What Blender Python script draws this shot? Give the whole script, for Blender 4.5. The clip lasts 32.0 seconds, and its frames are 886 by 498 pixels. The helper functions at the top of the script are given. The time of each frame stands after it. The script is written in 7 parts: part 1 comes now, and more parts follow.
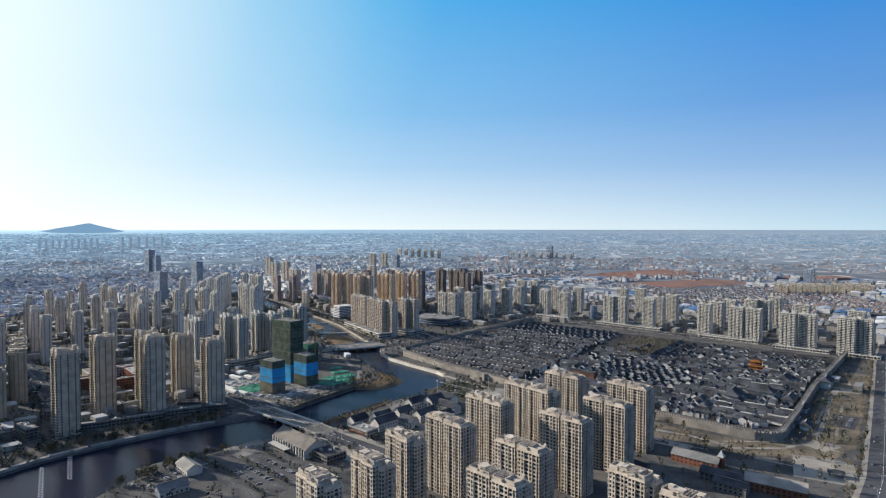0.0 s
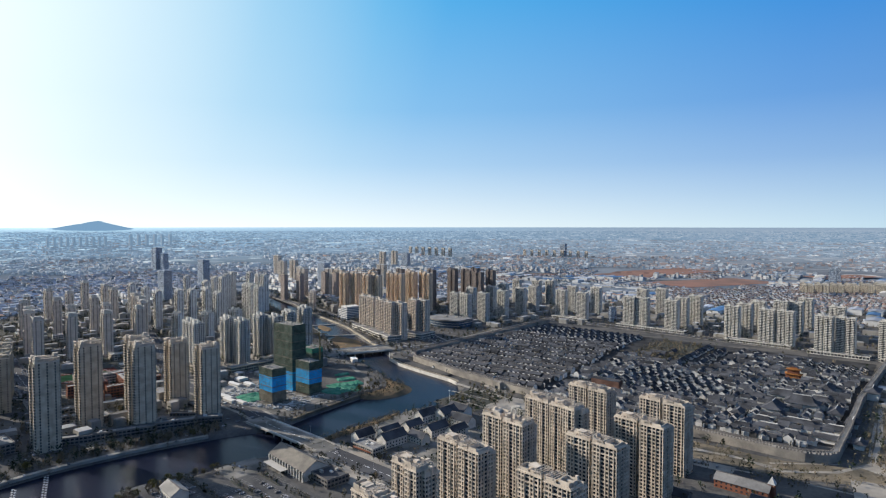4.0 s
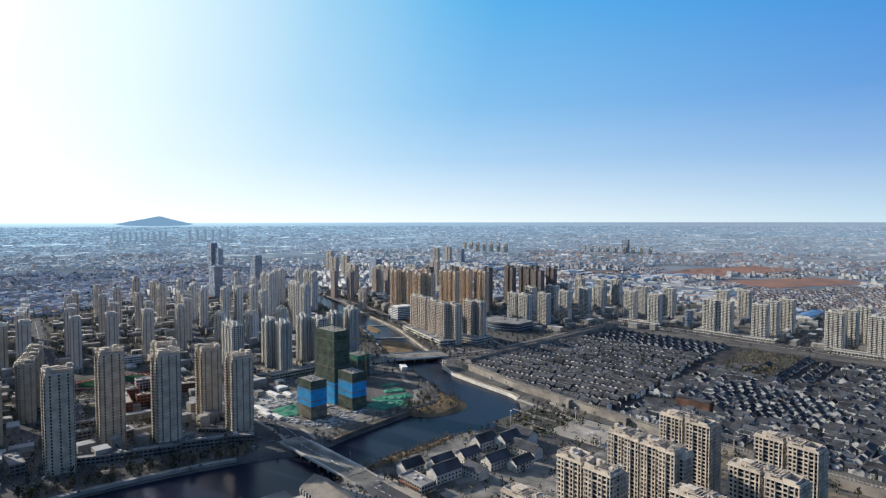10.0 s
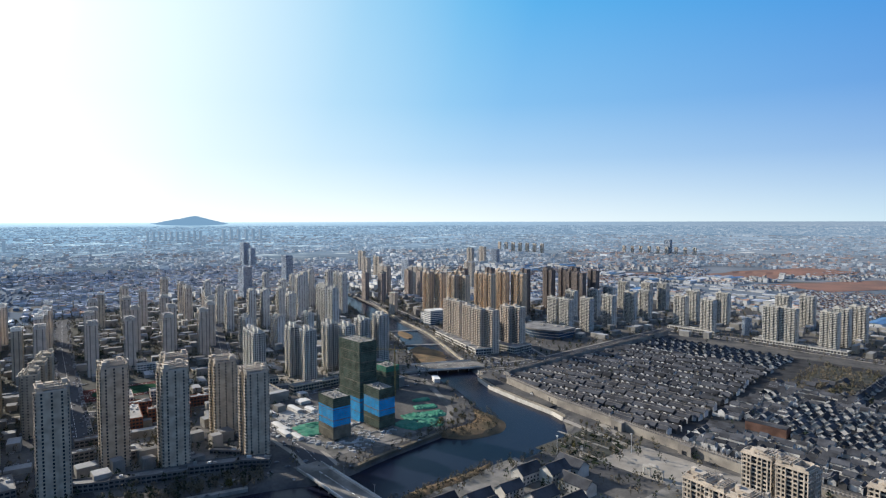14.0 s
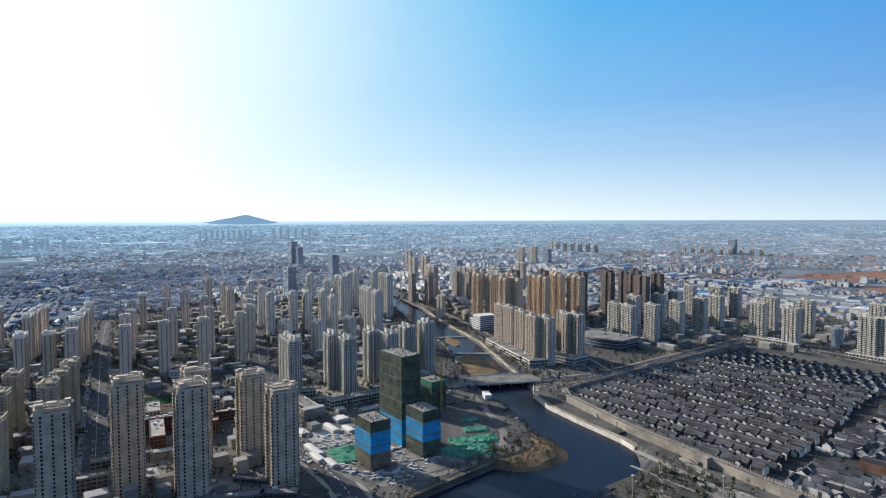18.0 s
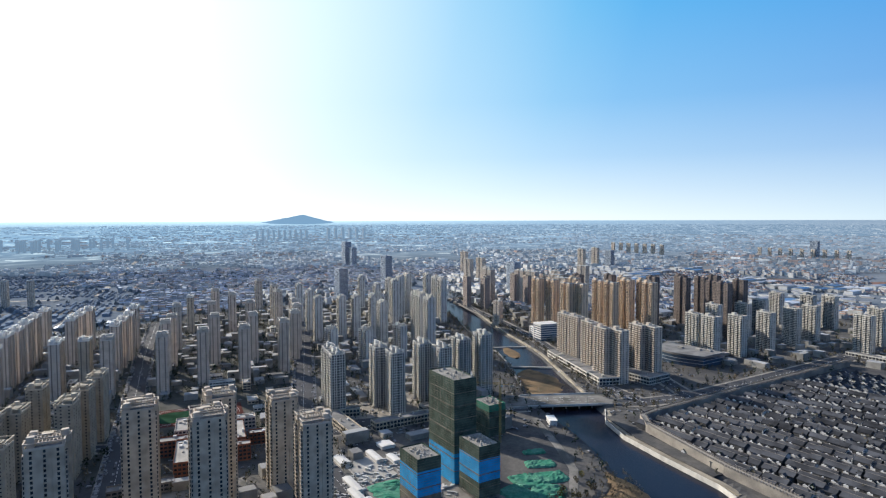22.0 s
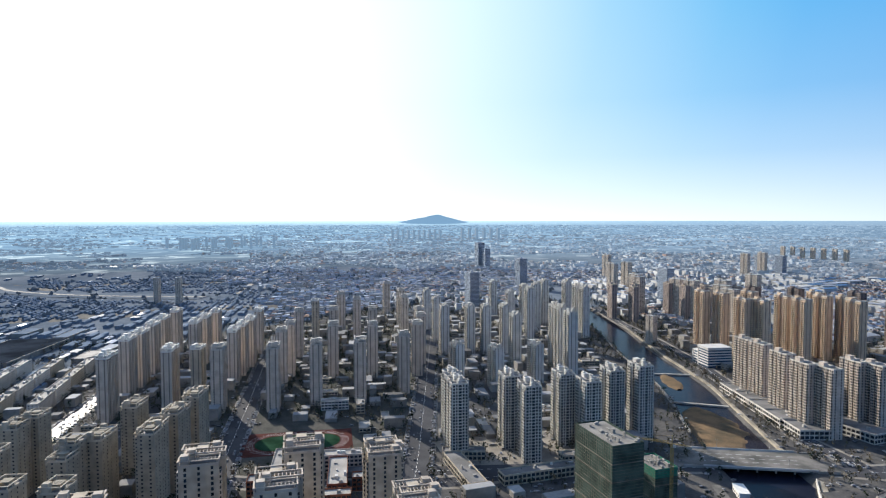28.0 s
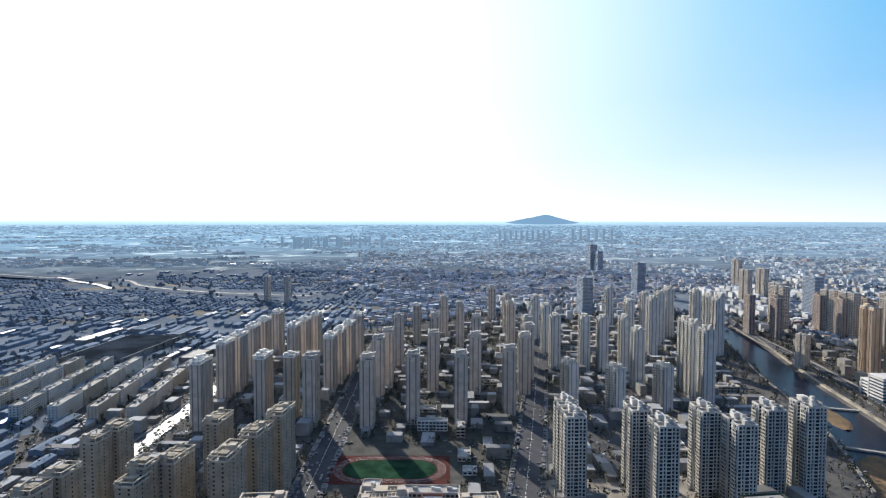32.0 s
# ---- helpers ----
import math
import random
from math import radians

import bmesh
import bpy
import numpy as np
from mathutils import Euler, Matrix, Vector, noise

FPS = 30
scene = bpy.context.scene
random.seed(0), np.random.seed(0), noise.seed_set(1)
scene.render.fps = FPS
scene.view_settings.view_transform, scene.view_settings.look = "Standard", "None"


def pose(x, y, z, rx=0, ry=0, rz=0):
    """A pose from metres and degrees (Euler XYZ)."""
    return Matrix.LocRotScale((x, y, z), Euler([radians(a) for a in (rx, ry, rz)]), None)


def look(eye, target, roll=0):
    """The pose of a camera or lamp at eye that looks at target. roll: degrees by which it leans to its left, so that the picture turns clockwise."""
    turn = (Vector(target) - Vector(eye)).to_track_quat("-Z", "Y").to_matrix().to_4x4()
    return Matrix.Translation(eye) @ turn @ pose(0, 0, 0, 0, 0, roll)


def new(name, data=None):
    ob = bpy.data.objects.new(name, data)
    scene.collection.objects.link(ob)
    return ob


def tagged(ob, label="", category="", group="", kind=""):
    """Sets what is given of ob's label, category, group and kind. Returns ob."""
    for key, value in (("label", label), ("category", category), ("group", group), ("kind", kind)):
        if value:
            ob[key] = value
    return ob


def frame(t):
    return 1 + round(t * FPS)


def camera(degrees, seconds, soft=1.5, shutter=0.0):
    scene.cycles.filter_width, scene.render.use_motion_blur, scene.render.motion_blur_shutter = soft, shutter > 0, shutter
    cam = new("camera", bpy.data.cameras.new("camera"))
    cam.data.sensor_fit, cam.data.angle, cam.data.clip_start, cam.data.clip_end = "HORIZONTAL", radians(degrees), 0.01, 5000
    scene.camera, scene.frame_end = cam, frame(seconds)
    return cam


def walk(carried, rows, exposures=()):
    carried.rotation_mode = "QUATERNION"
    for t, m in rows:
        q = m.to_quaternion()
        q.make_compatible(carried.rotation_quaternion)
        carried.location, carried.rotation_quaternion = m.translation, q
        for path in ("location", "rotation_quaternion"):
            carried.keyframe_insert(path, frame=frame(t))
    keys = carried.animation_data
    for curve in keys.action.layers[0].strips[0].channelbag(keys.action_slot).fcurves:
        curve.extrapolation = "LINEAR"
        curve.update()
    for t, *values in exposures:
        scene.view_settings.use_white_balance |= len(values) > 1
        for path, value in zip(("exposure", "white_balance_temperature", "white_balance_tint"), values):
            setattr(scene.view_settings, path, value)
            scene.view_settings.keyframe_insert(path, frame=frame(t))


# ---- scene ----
# ---------------------------------------------------------------- camera
cam = camera(72.9, 32.0, soft=1.2)
PATH = [
    (0, 0.4, -0.7, 223.1, 15.31, -1.99, 0.01),
    (0.5, -1.9, 6.6, 223.0, 15.33, -1.99, 0.01),
    (1, -4.3, 13.9, 222.9, 15.36, -1.99, 0.01),
    (1.5, -6.6, 21.1, 222.8, 15.43, -1.97, 0.01),
    (2, -8.9, 28.4, 222.8, 15.56, -1.95, 0.01),
    (2.5, -11.3, 35.6, 222.7, 15.67, -1.93, 0.01),
    (4.5, -21.0, 64.7, 222.5, 16.71, -2.31, -0.00),
    (5, -23.6, 72.0, 222.4, 17.16, -2.36, -0.00),
    (5.5, -26.2, 79.4, 222.4, 17.56, -2.42, -0.01),
    (6, -28.8, 86.8, 222.3, 17.95, -2.46, -0.01),
    (6.5, -31.5, 94.3, 222.3, 18.34, -2.49, -0.02),
    (7, -34.3, 101.8, 222.3, 18.67, -2.53, -0.02),
    (7.5, -37.1, 109.4, 222.2, 18.97, -2.56, -0.03),
    (8, -40.1, 117.1, 222.2, 19.39, -2.58, -0.03),
    (8.5, -43.1, 124.8, 222.2, 19.94, -2.59, -0.04),
    (9, -46.1, 132.6, 222.2, 20.48, -2.61, -0.04),
    (9.5, -49.3, 140.4, 222.1, 20.98, -2.65, -0.05),
    (10, -52.6, 148.4, 222.1, 21.48, -2.68, -0.06),
    (10.5, -55.9, 156.4, 222.1, 21.84, -2.69, -0.06),
    (11, -59.4, 164.4, 222.1, 22.06, -2.69, -0.07),
    (11.5, -62.9, 172.6, 222.1, 22.33, -2.69, -0.08),
    (12, -66.6, 180.8, 222.1, 22.72, -2.69, -0.08),
    (12.5, -70.4, 189.1, 222.1, 23.14, -2.71, -0.09),
    (13, -74.3, 197.5, 222.1, 23.60, -2.73, -0.09),
    (13.5, -78.2, 205.9, 222.2, 24.13, -2.74, -0.10),
    (14, -82.3, 214.4, 222.2, 24.69, -2.74, -0.11),
    (14.5, -86.6, 223.0, 222.2, 25.25, -2.74, -0.11),
    (16.5, -104.6, 257.8, 222.3, 27.58, -2.80, -0.13),
    (17, -109.5, 266.7, 222.4, 28.14, -2.83, -0.14),
    (17.5, -114.4, 275.6, 222.4, 28.72, -2.85, -0.14),
    (18, -119.5, 284.5, 222.5, 29.32, -2.85, -0.14),
    (18.5, -124.7, 293.4, 222.5, 29.93, -2.85, -0.15),
    (19, -130.0, 302.3, 222.6, 30.52, -2.86, -0.15),
    (19.5, -135.4, 311.3, 222.6, 31.11, -2.86, -0.15),
    (20, -141.0, 320.2, 222.7, 31.73, -2.86, -0.15),
    (20.5, -146.7, 329.2, 222.8, 32.42, -2.86, -0.15),
    (21, -152.5, 338.1, 222.8, 33.13, -2.86, -0.15),
    (21.5, -158.5, 347.0, 222.9, 33.83, -2.86, -0.15),
    (22, -164.5, 355.8, 223.0, 34.60, -2.86, -0.15),
    (22.5, -170.7, 364.7, 223.1, 35.41, -2.86, -0.15),
    (23, -177.0, 373.4, 223.2, 36.17, -2.86, -0.14),
    (23.5, -183.5, 382.1, 223.3, 36.96, -2.86, -0.14),
    (24, -190.0, 390.7, 223.4, 37.83, -2.86, -0.13),
    (24.5, -196.7, 399.2, 223.5, 38.78, -2.86, -0.13),
    (25, -203.5, 407.6, 223.6, 39.75, -2.86, -0.12),
    (25.5, -210.4, 415.8, 223.7, 40.68, -2.86, -0.11),
    (27.5, -239.0, 447.3, 224.1, 45.58, -2.86, -0.07),
    (28, -246.4, 454.7, 224.2, 47.46, -2.86, -0.06),
    (28.5, -253.9, 461.9, 224.4, 49.10, -2.86, -0.05),
    (29, -261.6, 468.9, 224.5, 50.63, -2.87, -0.03),
    (29.5, -269.3, 475.6, 224.6, 52.16, -2.87, -0.01),
    (30, -277.0, 482.1, 224.8, 53.69, -2.87, 0.00),
    (30.5, -284.9, 488.2, 224.9, 55.22, -2.87, 0.02),
    (31, -292.8, 494.1, 225.1, 56.55, -2.87, 0.04),
    (31.5, -300.8, 499.6, 225.2, 57.34, -2.87, 0.07),
    (32, -308.9, 504.7, 225.4, 57.67, -2.87, 0.09),
]
walk(cam, [(t, Matrix.Translation((x, y, z)) @ pose(0, 0, 0, 0, 0, yaw) @ pose(0, 0, 0, 90 + pitch) @ pose(0, 0, 0, 0, 0, roll))
           for t, x, y, z, yaw, pitch, roll in PATH],
     exposures=[(0, 0.95, 6500, 10), (18, 1.01, 6450, 10), (32, 1.09, 6400, 10)])

# ---------------------------------------------------------------- sky and sun
SUN_LEFT, SUN_UP = 81.0, 21.0      # degrees to the left of +y, degrees above the horizon
world = bpy.data.worlds.new("world")
scene.world = world
world.use_nodes = True
wn = world.node_tree
sky = wn.nodes.new("ShaderNodeTexSky")
sky.sky_type, sky.sun_disc = "NISHITA", False
sky.sun_elevation, sky.sun_rotation = radians(SUN_UP), radians(-SUN_LEFT)
sky.air_density, sky.dust_density, sky.ozone_density, sky.altitude = 1.0, 2.2, 3.0, 1200
wn.nodes["Background"].inputs["Strength"].default_value = 0.0945
rich = wn.nodes.new("ShaderNodeHueSaturation")
rich.inputs["Saturation"].default_value, rich.inputs["Value"].default_value = 0.80, 1.85
wn.links.new(sky.outputs[0], rich.inputs["Color"])


def sky_ramp(source, stops):
    """Colours along a value; stored at a tenth of their strength and raised again after."""
    nd, up = wn.nodes.new("ShaderNodeValToRGB"), wn.nodes.new("ShaderNodeVectorMath")
    while len(nd.color_ramp.elements) < len(stops):
        nd.color_ramp.elements.new(0.5)
    for el, (pos_, col_) in zip(nd.color_ramp.elements, stops):
        el.position, el.color = pos_, (*[c / 10 for c in col_], 1)
    up.operation = "SCALE"
    up.inputs["Scale"].default_value = 10.0
    wn.links.new(source, nd.inputs[0])
    wn.links.new(nd.outputs[0], up.inputs[0])
    return up.outputs[0]


def sky_mix(factor, a_, b_):
    nd = wn.nodes.new("ShaderNodeMix")
    nd.data_type = "RGBA"
    for k_, v_ in ((0, factor), (6, a_), (7, b_)):
        wn.links.new(v_, nd.inputs[k_])
    return nd.outputs[2]


# clear winter air: pale low down and white towards the sun, deep blue away from it
a, e = radians(SUN_LEFT), radians(SUN_UP)
where, split, toward = wn.nodes.new("ShaderNodeTexCoord"), wn.nodes.new("ShaderNodeSeparateXYZ"), wn.nodes.new("ShaderNodeVectorMath")
toward.operation = "DOT_PRODUCT"
toward.inputs[1].default_value = (-math.sin(a) * math.cos(e), math.cos(a) * math.cos(e), math.sin(e))
half_ = wn.nodes.new("ShaderNodeMath")
half_.operation = "MULTIPLY_ADD"
half_.inputs[1].default_value, half_.inputs[2].default_value = 0.5, 0.5
wn.links.new(where.outputs["Generated"], split.inputs[0])
wn.links.new(where.outputs["Generated"], toward.inputs[0])
wn.links.new(toward.outputs["Value"], half_.inputs[0])
upper = sky_ramp(half_.outputs[0], [(0.40, (0.08, 1.20, 3.6)), (0.50, (0.11, 1.40, 3.9)), (0.745, (0.45, 2.3, 4.5)), (0.785, (0.78, 2.7, 4.65)), (0.85, (1.85, 3.55, 4.95)), (0.905, (3.5, 4.7, 5.4)), (0.955, (5.0, 5.8, 6.1)), (1.0, (9.5, 9.5, 9.3))])
lower = sky_ramp(half_.outputs[0], [(0.40, (3.0, 4.05, 4.75)), (0.685, (4.45, 5.1, 5.35)), (0.90, (5.8, 6.2, 6.2)), (1.0, (8.5, 8.5, 8.3))])
lift = sky_ramp(split.outputs["Z"], [(0.0, (1, 1, 1)), (0.05, (0.70, 0.70, 0.70)), (0.10, (0.44, 0.44, 0.44)), (0.187, (0.20, 0.20, 0.20)), (0.36, (0, 0, 0))])
high = sky_ramp(split.outputs["Z"], [(0.36, (0, 0, 0)), (0.75, (1, 1, 1))])
wn.links.new(sky_mix(high, sky_mix(lift, upper, lower), rich.outputs[0]), wn.nodes["Background"].inputs["Color"])
sun = new("sun", bpy.data.lights.new("sun", "SUN"))
sun.data.energy, sun.data.angle, sun.data.color = 5.0, radians(0.5), (1.0, 0.93, 0.82)
sun.matrix_world = look((-math.sin(a) * math.cos(e) * 900, math.cos(a) * math.cos(e) * 900, math.sin(e) * 900), (0, 0, 0))


# ---------------------------------------------------------------- materials
def mat(name, color, rough=0.8, metal=0.0, var=0.12, scale=0.08, fine=1.5, bump=0.0, island=0.0, second=None, spec=0.02, rnd=0.0):
    """Grain and stains at two scales on a base colour; island: per-piece change of value; rnd: per-object change."""
    m = bpy.data.materials.new(name)
    m.use_nodes = True
    nt = m.node_tree
    bs = nt.nodes["Principled BSDF"]
    bs.inputs["Roughness"].default_value, bs.inputs["Metallic"].default_value = rough, metal
    bs.inputs["Specular IOR Level"].default_value = spec
    geo = nt.nodes.new("ShaderNodeNewGeometry")
    n1, n2 = nt.nodes.new("ShaderNodeTexNoise"), nt.nodes.new("ShaderNodeTexNoise")
    for n, s in ((n1, scale), (n2, fine)):
        n.inputs["Scale"].default_value, n.inputs["Detail"].default_value = s, 5
        nt.links.new(geo.outputs["Position"], n.inputs["Vector"])
    mix = nt.nodes.new("ShaderNodeMix")
    mix.data_type = "RGBA"
    c2 = second or tuple(c * (1 - 2.2 * var) for c in color)
    mix.inputs[6].default_value = (*color, 1)
    mix.inputs[7].default_value = (*c2, 1)
    ramp = nt.nodes.new("ShaderNodeValToRGB")
    ramp.color_ramp.elements[0].position, ramp.color_ramp.elements[1].position = 0.38, 0.64
    nt.links.new(n1.outputs[0], ramp.inputs[0])
    nt.links.new(ramp.outputs[0], mix.inputs[0])
    hsv = nt.nodes.new("ShaderNodeHueSaturation")
    nt.links.new(mix.outputs[2], hsv.inputs["Color"])
    val = nt.nodes.new("ShaderNodeMath")
    val.operation = "MULTIPLY_ADD"
    nt.links.new(n2.outputs[0], val.inputs[0])
    val.inputs[1].default_value, val.inputs[2].default_value = 2.4 * var, 1 - 1.2 * var
    last = val
    for amount, source in ((island, geo.outputs["Random Per Island"]), (rnd, None)):
        if amount:
            if source is None:
                source = nt.nodes.new("ShaderNodeObjectInfo").outputs["Random"]
            add = nt.nodes.new("ShaderNodeMath")
            add.operation = "MULTIPLY_ADD"
            add.inputs[1].default_value = amount
            nt.links.new(source, add.inputs[0])
            sub = nt.nodes.new("ShaderNodeMath")
            sub.operation = "SUBTRACT"
            sub.inputs[1].default_value = amount / 2
            nt.links.new(last.outputs[0], add.inputs[2])
            nt.links.new(add.outputs[0], sub.inputs[0])
            last = sub
    nt.links.new(last.outputs[0], hsv.inputs["Value"])
    nt.links.new(hsv.outputs[0], bs.inputs["Base Color"])
    if bump:
        b = nt.nodes.new("ShaderNodeBump")
        b.inputs["Strength"].default_value, b.inputs["Distance"].default_value = 0.6, bump
        nt.links.new(n2.outputs[0], b.inputs["Height"])
        nt.links.new(b.outputs[0], bs.inputs["Normal"])
    return m


M = dict(
    ground=mat("ground", (0.098, 0.092, 0.084), 0.95, var=0.35, scale=0.03, fine=0.3, second=(0.050, 0.050, 0.052)),
    soil=mat("soil", (0.155, 0.128, 0.093), 0.95, var=0.25, scale=0.03, fine=0.4, second=(0.082, 0.072, 0.056)),
    redsoil=mat("redsoil", (0.195, 0.112, 0.088), 0.95, var=0.2, scale=0.01, fine=0.1, second=(0.13, 0.088, 0.076)),
    reed=mat("reed", (0.165, 0.112, 0.066), 0.95, var=0.3, scale=0.05, fine=0.6, second=(0.085, 0.068, 0.045), bump=0.5),
    asphalt=mat("asphalt", (0.070, 0.070, 0.074), 0.85, var=0.15, scale=0.02, fine=0.5),
    paving=mat("paving", (0.26, 0.235, 0.20), 0.8, var=0.15, scale=0.04, fine=0.8),
    courtpave=mat("courtpave", (0.18, 0.167, 0.15), 0.85, var=0.2, scale=0.05, fine=0.6, second=(0.08, 0.078, 0.07)),
    concrete=mat("concrete", (0.33, 0.31, 0.28), 0.85, var=0.15, scale=0.05, fine=1.0),
    roofgrey=mat("roofgrey", (0.17, 0.165, 0.16), 0.85, var=0.2, scale=0.06, fine=0.6, island=0.15, spec=0.2),
    white=mat("white", (0.50, 0.48, 0.45), 0.7, var=0.08, scale=0.05),
    trim=mat("trim", (0.66, 0.64, 0.59), 0.7, var=0.10, scale=0.1),
    glass=mat("glass", (0.010, 0.012, 0.016), 0.25, var=0.4, scale=0.35, fine=0.6, second=(0.05, 0.053, 0.058), spec=0.25),
    bluglass=mat("bluglass", (0.05, 0.08, 0.12), 0.12, var=0.2, scale=0.1, fine=0.4, spec=0.7),
    taupe=mat("taupe", (0.43, 0.365, 0.282), 0.85, var=0.14, scale=0.15, fine=0.6, rnd=0.10),
    beige=mat("beige", (0.455, 0.39, 0.318), 0.85, var=0.14, scale=0.15, fine=0.6, rnd=0.12),
    cream=mat("cream", (0.48, 0.45, 0.40), 0.85, var=0.12, scale=0.15, fine=0.6, rnd=0.10),
    pale=mat("pale", (0.57, 0.54, 0.49), 0.85, var=0.12, scale=0.15, fine=0.6, rnd=0.12),
    rose=mat("rose", (0.49, 0.415, 0.345), 0.85, var=0.12, scale=0.15, fine=0.6, rnd=0.06),
    orange=mat("orange", (0.56, 0.425, 0.305), 0.85, var=0.12, scale=0.15, fine=0.6, rnd=0.16),
    brown=mat("brown", (0.18, 0.15, 0.135), 0.85, var=0.12, scale=0.15, fine=0.6, rnd=0.14),
    tan=mat("tan", (0.42, 0.365, 0.285), 0.85, var=0.12, scale=0.15, fine=0.6, rnd=0.12),
    umber=mat("umber", (0.32, 0.265, 0.235), 0.85, var=0.12, scale=0.15, fine=0.6, rnd=0.2),
    mauve=mat("mauve", (0.53, 0.45, 0.37), 0.85, var=0.12, scale=0.15, fine=0.6, rnd=0.14),
    tile=mat("tile", (0.060, 0.062, 0.069), 0.8, var=0.25, scale=0.06, fine=1.2, island=0.8),
    gable=mat("gable", (0.42, 0.41, 0.39), 0.85, var=0.15, island=0.4),
    olive=mat("olive", (0.285, 0.25, 0.195), 0.85, var=0.10, scale=0.15, fine=0.6, rnd=0.2),
    greybrick=mat("greybrick", (0.075, 0.074, 0.074), 0.9, var=0.2, scale=0.1, fine=0.9, island=0.3),
    slate=mat("slate", (0.40, 0.44, 0.49), 0.7, var=0.06, rnd=0.2),
    lowwall=mat("lowwall", (0.25, 0.235, 0.21), 0.85, var=0.15, island=0.4),
    brick=mat("brick", (0.17, 0.155, 0.14), 0.9, var=0.18, scale=0.08, fine=0.9, second=(0.11, 0.10, 0.095)),
    wallstone=mat("wallstone", (0.25, 0.225, 0.19), 0.9, var=0.2, scale=0.06, fine=0.9, second=(0.15, 0.135, 0.12)),
    bank=mat("bank", (0.30, 0.265, 0.21), 0.9, var=0.2, scale=0.05, fine=0.8),
    goldroof=mat("goldroof", (0.25, 0.105, 0.035), 0.6, var=0.2),
    netgreen=mat("netgreen", (0.075, 0.10, 0.078), 0.9, var=0.22, scale=0.12, fine=1.2),
    netblue=mat("netblue", (0.03, 0.31, 0.62), 0.7, var=0.12, scale=0.15, fine=1.0),
    scaffold=mat("scaffold", (0.17, 0.155, 0.12), 0.9, var=0.2, scale=0.1, fine=1.5),
    tarp=mat("tarp", (0.034, 0.145, 0.095), 0.8, var=0.35, scale=0.09, fine=0.5, bump=0.6, second=(0.075, 0.185, 0.13)),
    steel=mat("steel", (0.35, 0.36, 0.37), 0.45, 0.6, var=0.1),
    crane=mat("crane", (0.30, 0.22, 0.09), 0.6, var=0.1),
    # far_roof and far_dark: air haze put into bluish, lifted base colours
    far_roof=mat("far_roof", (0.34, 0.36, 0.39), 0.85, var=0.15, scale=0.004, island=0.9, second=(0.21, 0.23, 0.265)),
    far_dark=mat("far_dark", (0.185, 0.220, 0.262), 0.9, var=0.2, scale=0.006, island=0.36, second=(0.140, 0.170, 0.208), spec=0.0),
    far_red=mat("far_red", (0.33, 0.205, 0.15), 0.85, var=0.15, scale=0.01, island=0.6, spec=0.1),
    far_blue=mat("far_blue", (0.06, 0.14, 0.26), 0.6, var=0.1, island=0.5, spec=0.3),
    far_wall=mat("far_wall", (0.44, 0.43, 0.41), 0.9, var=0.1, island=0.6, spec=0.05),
    bark=mat("bark", (0.085, 0.066, 0.048), 0.95, var=0.2, fine=3),
    twig=mat("twig", (0.135, 0.11, 0.08), 0.95, var=0.25, scale=0.03, fine=1.0, second=(0.07, 0.065, 0.04)),
    evergreen=mat("evergreen", (0.035, 0.048, 0.028), 0.9, var=0.3, fine=1.5),
    willow=mat("willow", (0.14, 0.12, 0.045), 0.95, var=0.25, fine=1.0),
    # track red lowered to include the tower shade lying on it
    track=mat("track", (0.085, 0.036, 0.030), 0.85, var=0.15, spec=0.0),
    turf=mat("turf", (0.022, 0.052, 0.030), 0.9, var=0.2, spec=0.0),
    planting=mat("planting", (0.045, 0.047, 0.040), 0.95, var=0.35, scale=0.05, fine=0.5, second=(0.075, 0.071, 0.063)),
    paint=mat("paint", (0.75, 0.75, 0.72), 0.6, var=0.05),
    carpaint=mat("carpaint", (0.17, 0.17, 0.18), 0.6, 0.0, var=0.05, rnd=1.5, spec=0.05),
    carlot=mat("carlot", (0.18, 0.18, 0.185), 0.6, 0.0, var=0.05, island=1.5),
    redbrick=mat("redbrick", (0.20, 0.085, 0.055), 0.9, var=0.15),
    # wood tone lightened and greyed to paint the haze over it
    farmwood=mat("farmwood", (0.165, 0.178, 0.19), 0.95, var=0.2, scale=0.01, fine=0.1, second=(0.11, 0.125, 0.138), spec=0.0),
    halltile=mat("halltile", (0.165, 0.148, 0.125), 0.85, var=0.25, scale=0.1, fine=0.8, second=(0.11, 0.10, 0.088)),
    lotpave=mat("lotpave", (0.085, 0.083, 0.080), 0.9, var=0.3, scale=0.05, fine=0.5, second=(0.048, 0.048, 0.050)),
    dullroof=mat("dullroof", (0.030, 0.038, 0.050), 1.0, var=0.25, scale=0.02, fine=0.3, spec=0.0),
    carglass=mat("carglass", (0.02, 0.022, 0.026), 0.5, var=0.2, spec=0.03),
    lowroof=mat("lowroof", (0.25, 0.248, 0.245), 0.85, var=0.2, scale=0.01, fine=0.4, island=0.9, second=(0.16, 0.155, 0.15)),
    russet=mat("russet", (0.15, 0.088, 0.068), 0.9, var=0.2, scale=0.1, fine=0.8),
    shadepave=mat("shadepave", (0.045, 0.045, 0.046), 0.9, var=0.2, scale=0.05, fine=0.5),
    wetroad=mat("wetroad", (0.10, 0.10, 0.10), 0.55, var=0.25, scale=0.05, fine=0.3, spec=0.07),
    # farmland turned blue-grey: distance haze is part of this colour
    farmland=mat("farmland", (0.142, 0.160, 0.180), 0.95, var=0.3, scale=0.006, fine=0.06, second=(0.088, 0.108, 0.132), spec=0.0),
    hill=mat("hill", (0.045, 0.06, 0.075), 0.95, var=0.15, scale=0.003, fine=0.02),
)
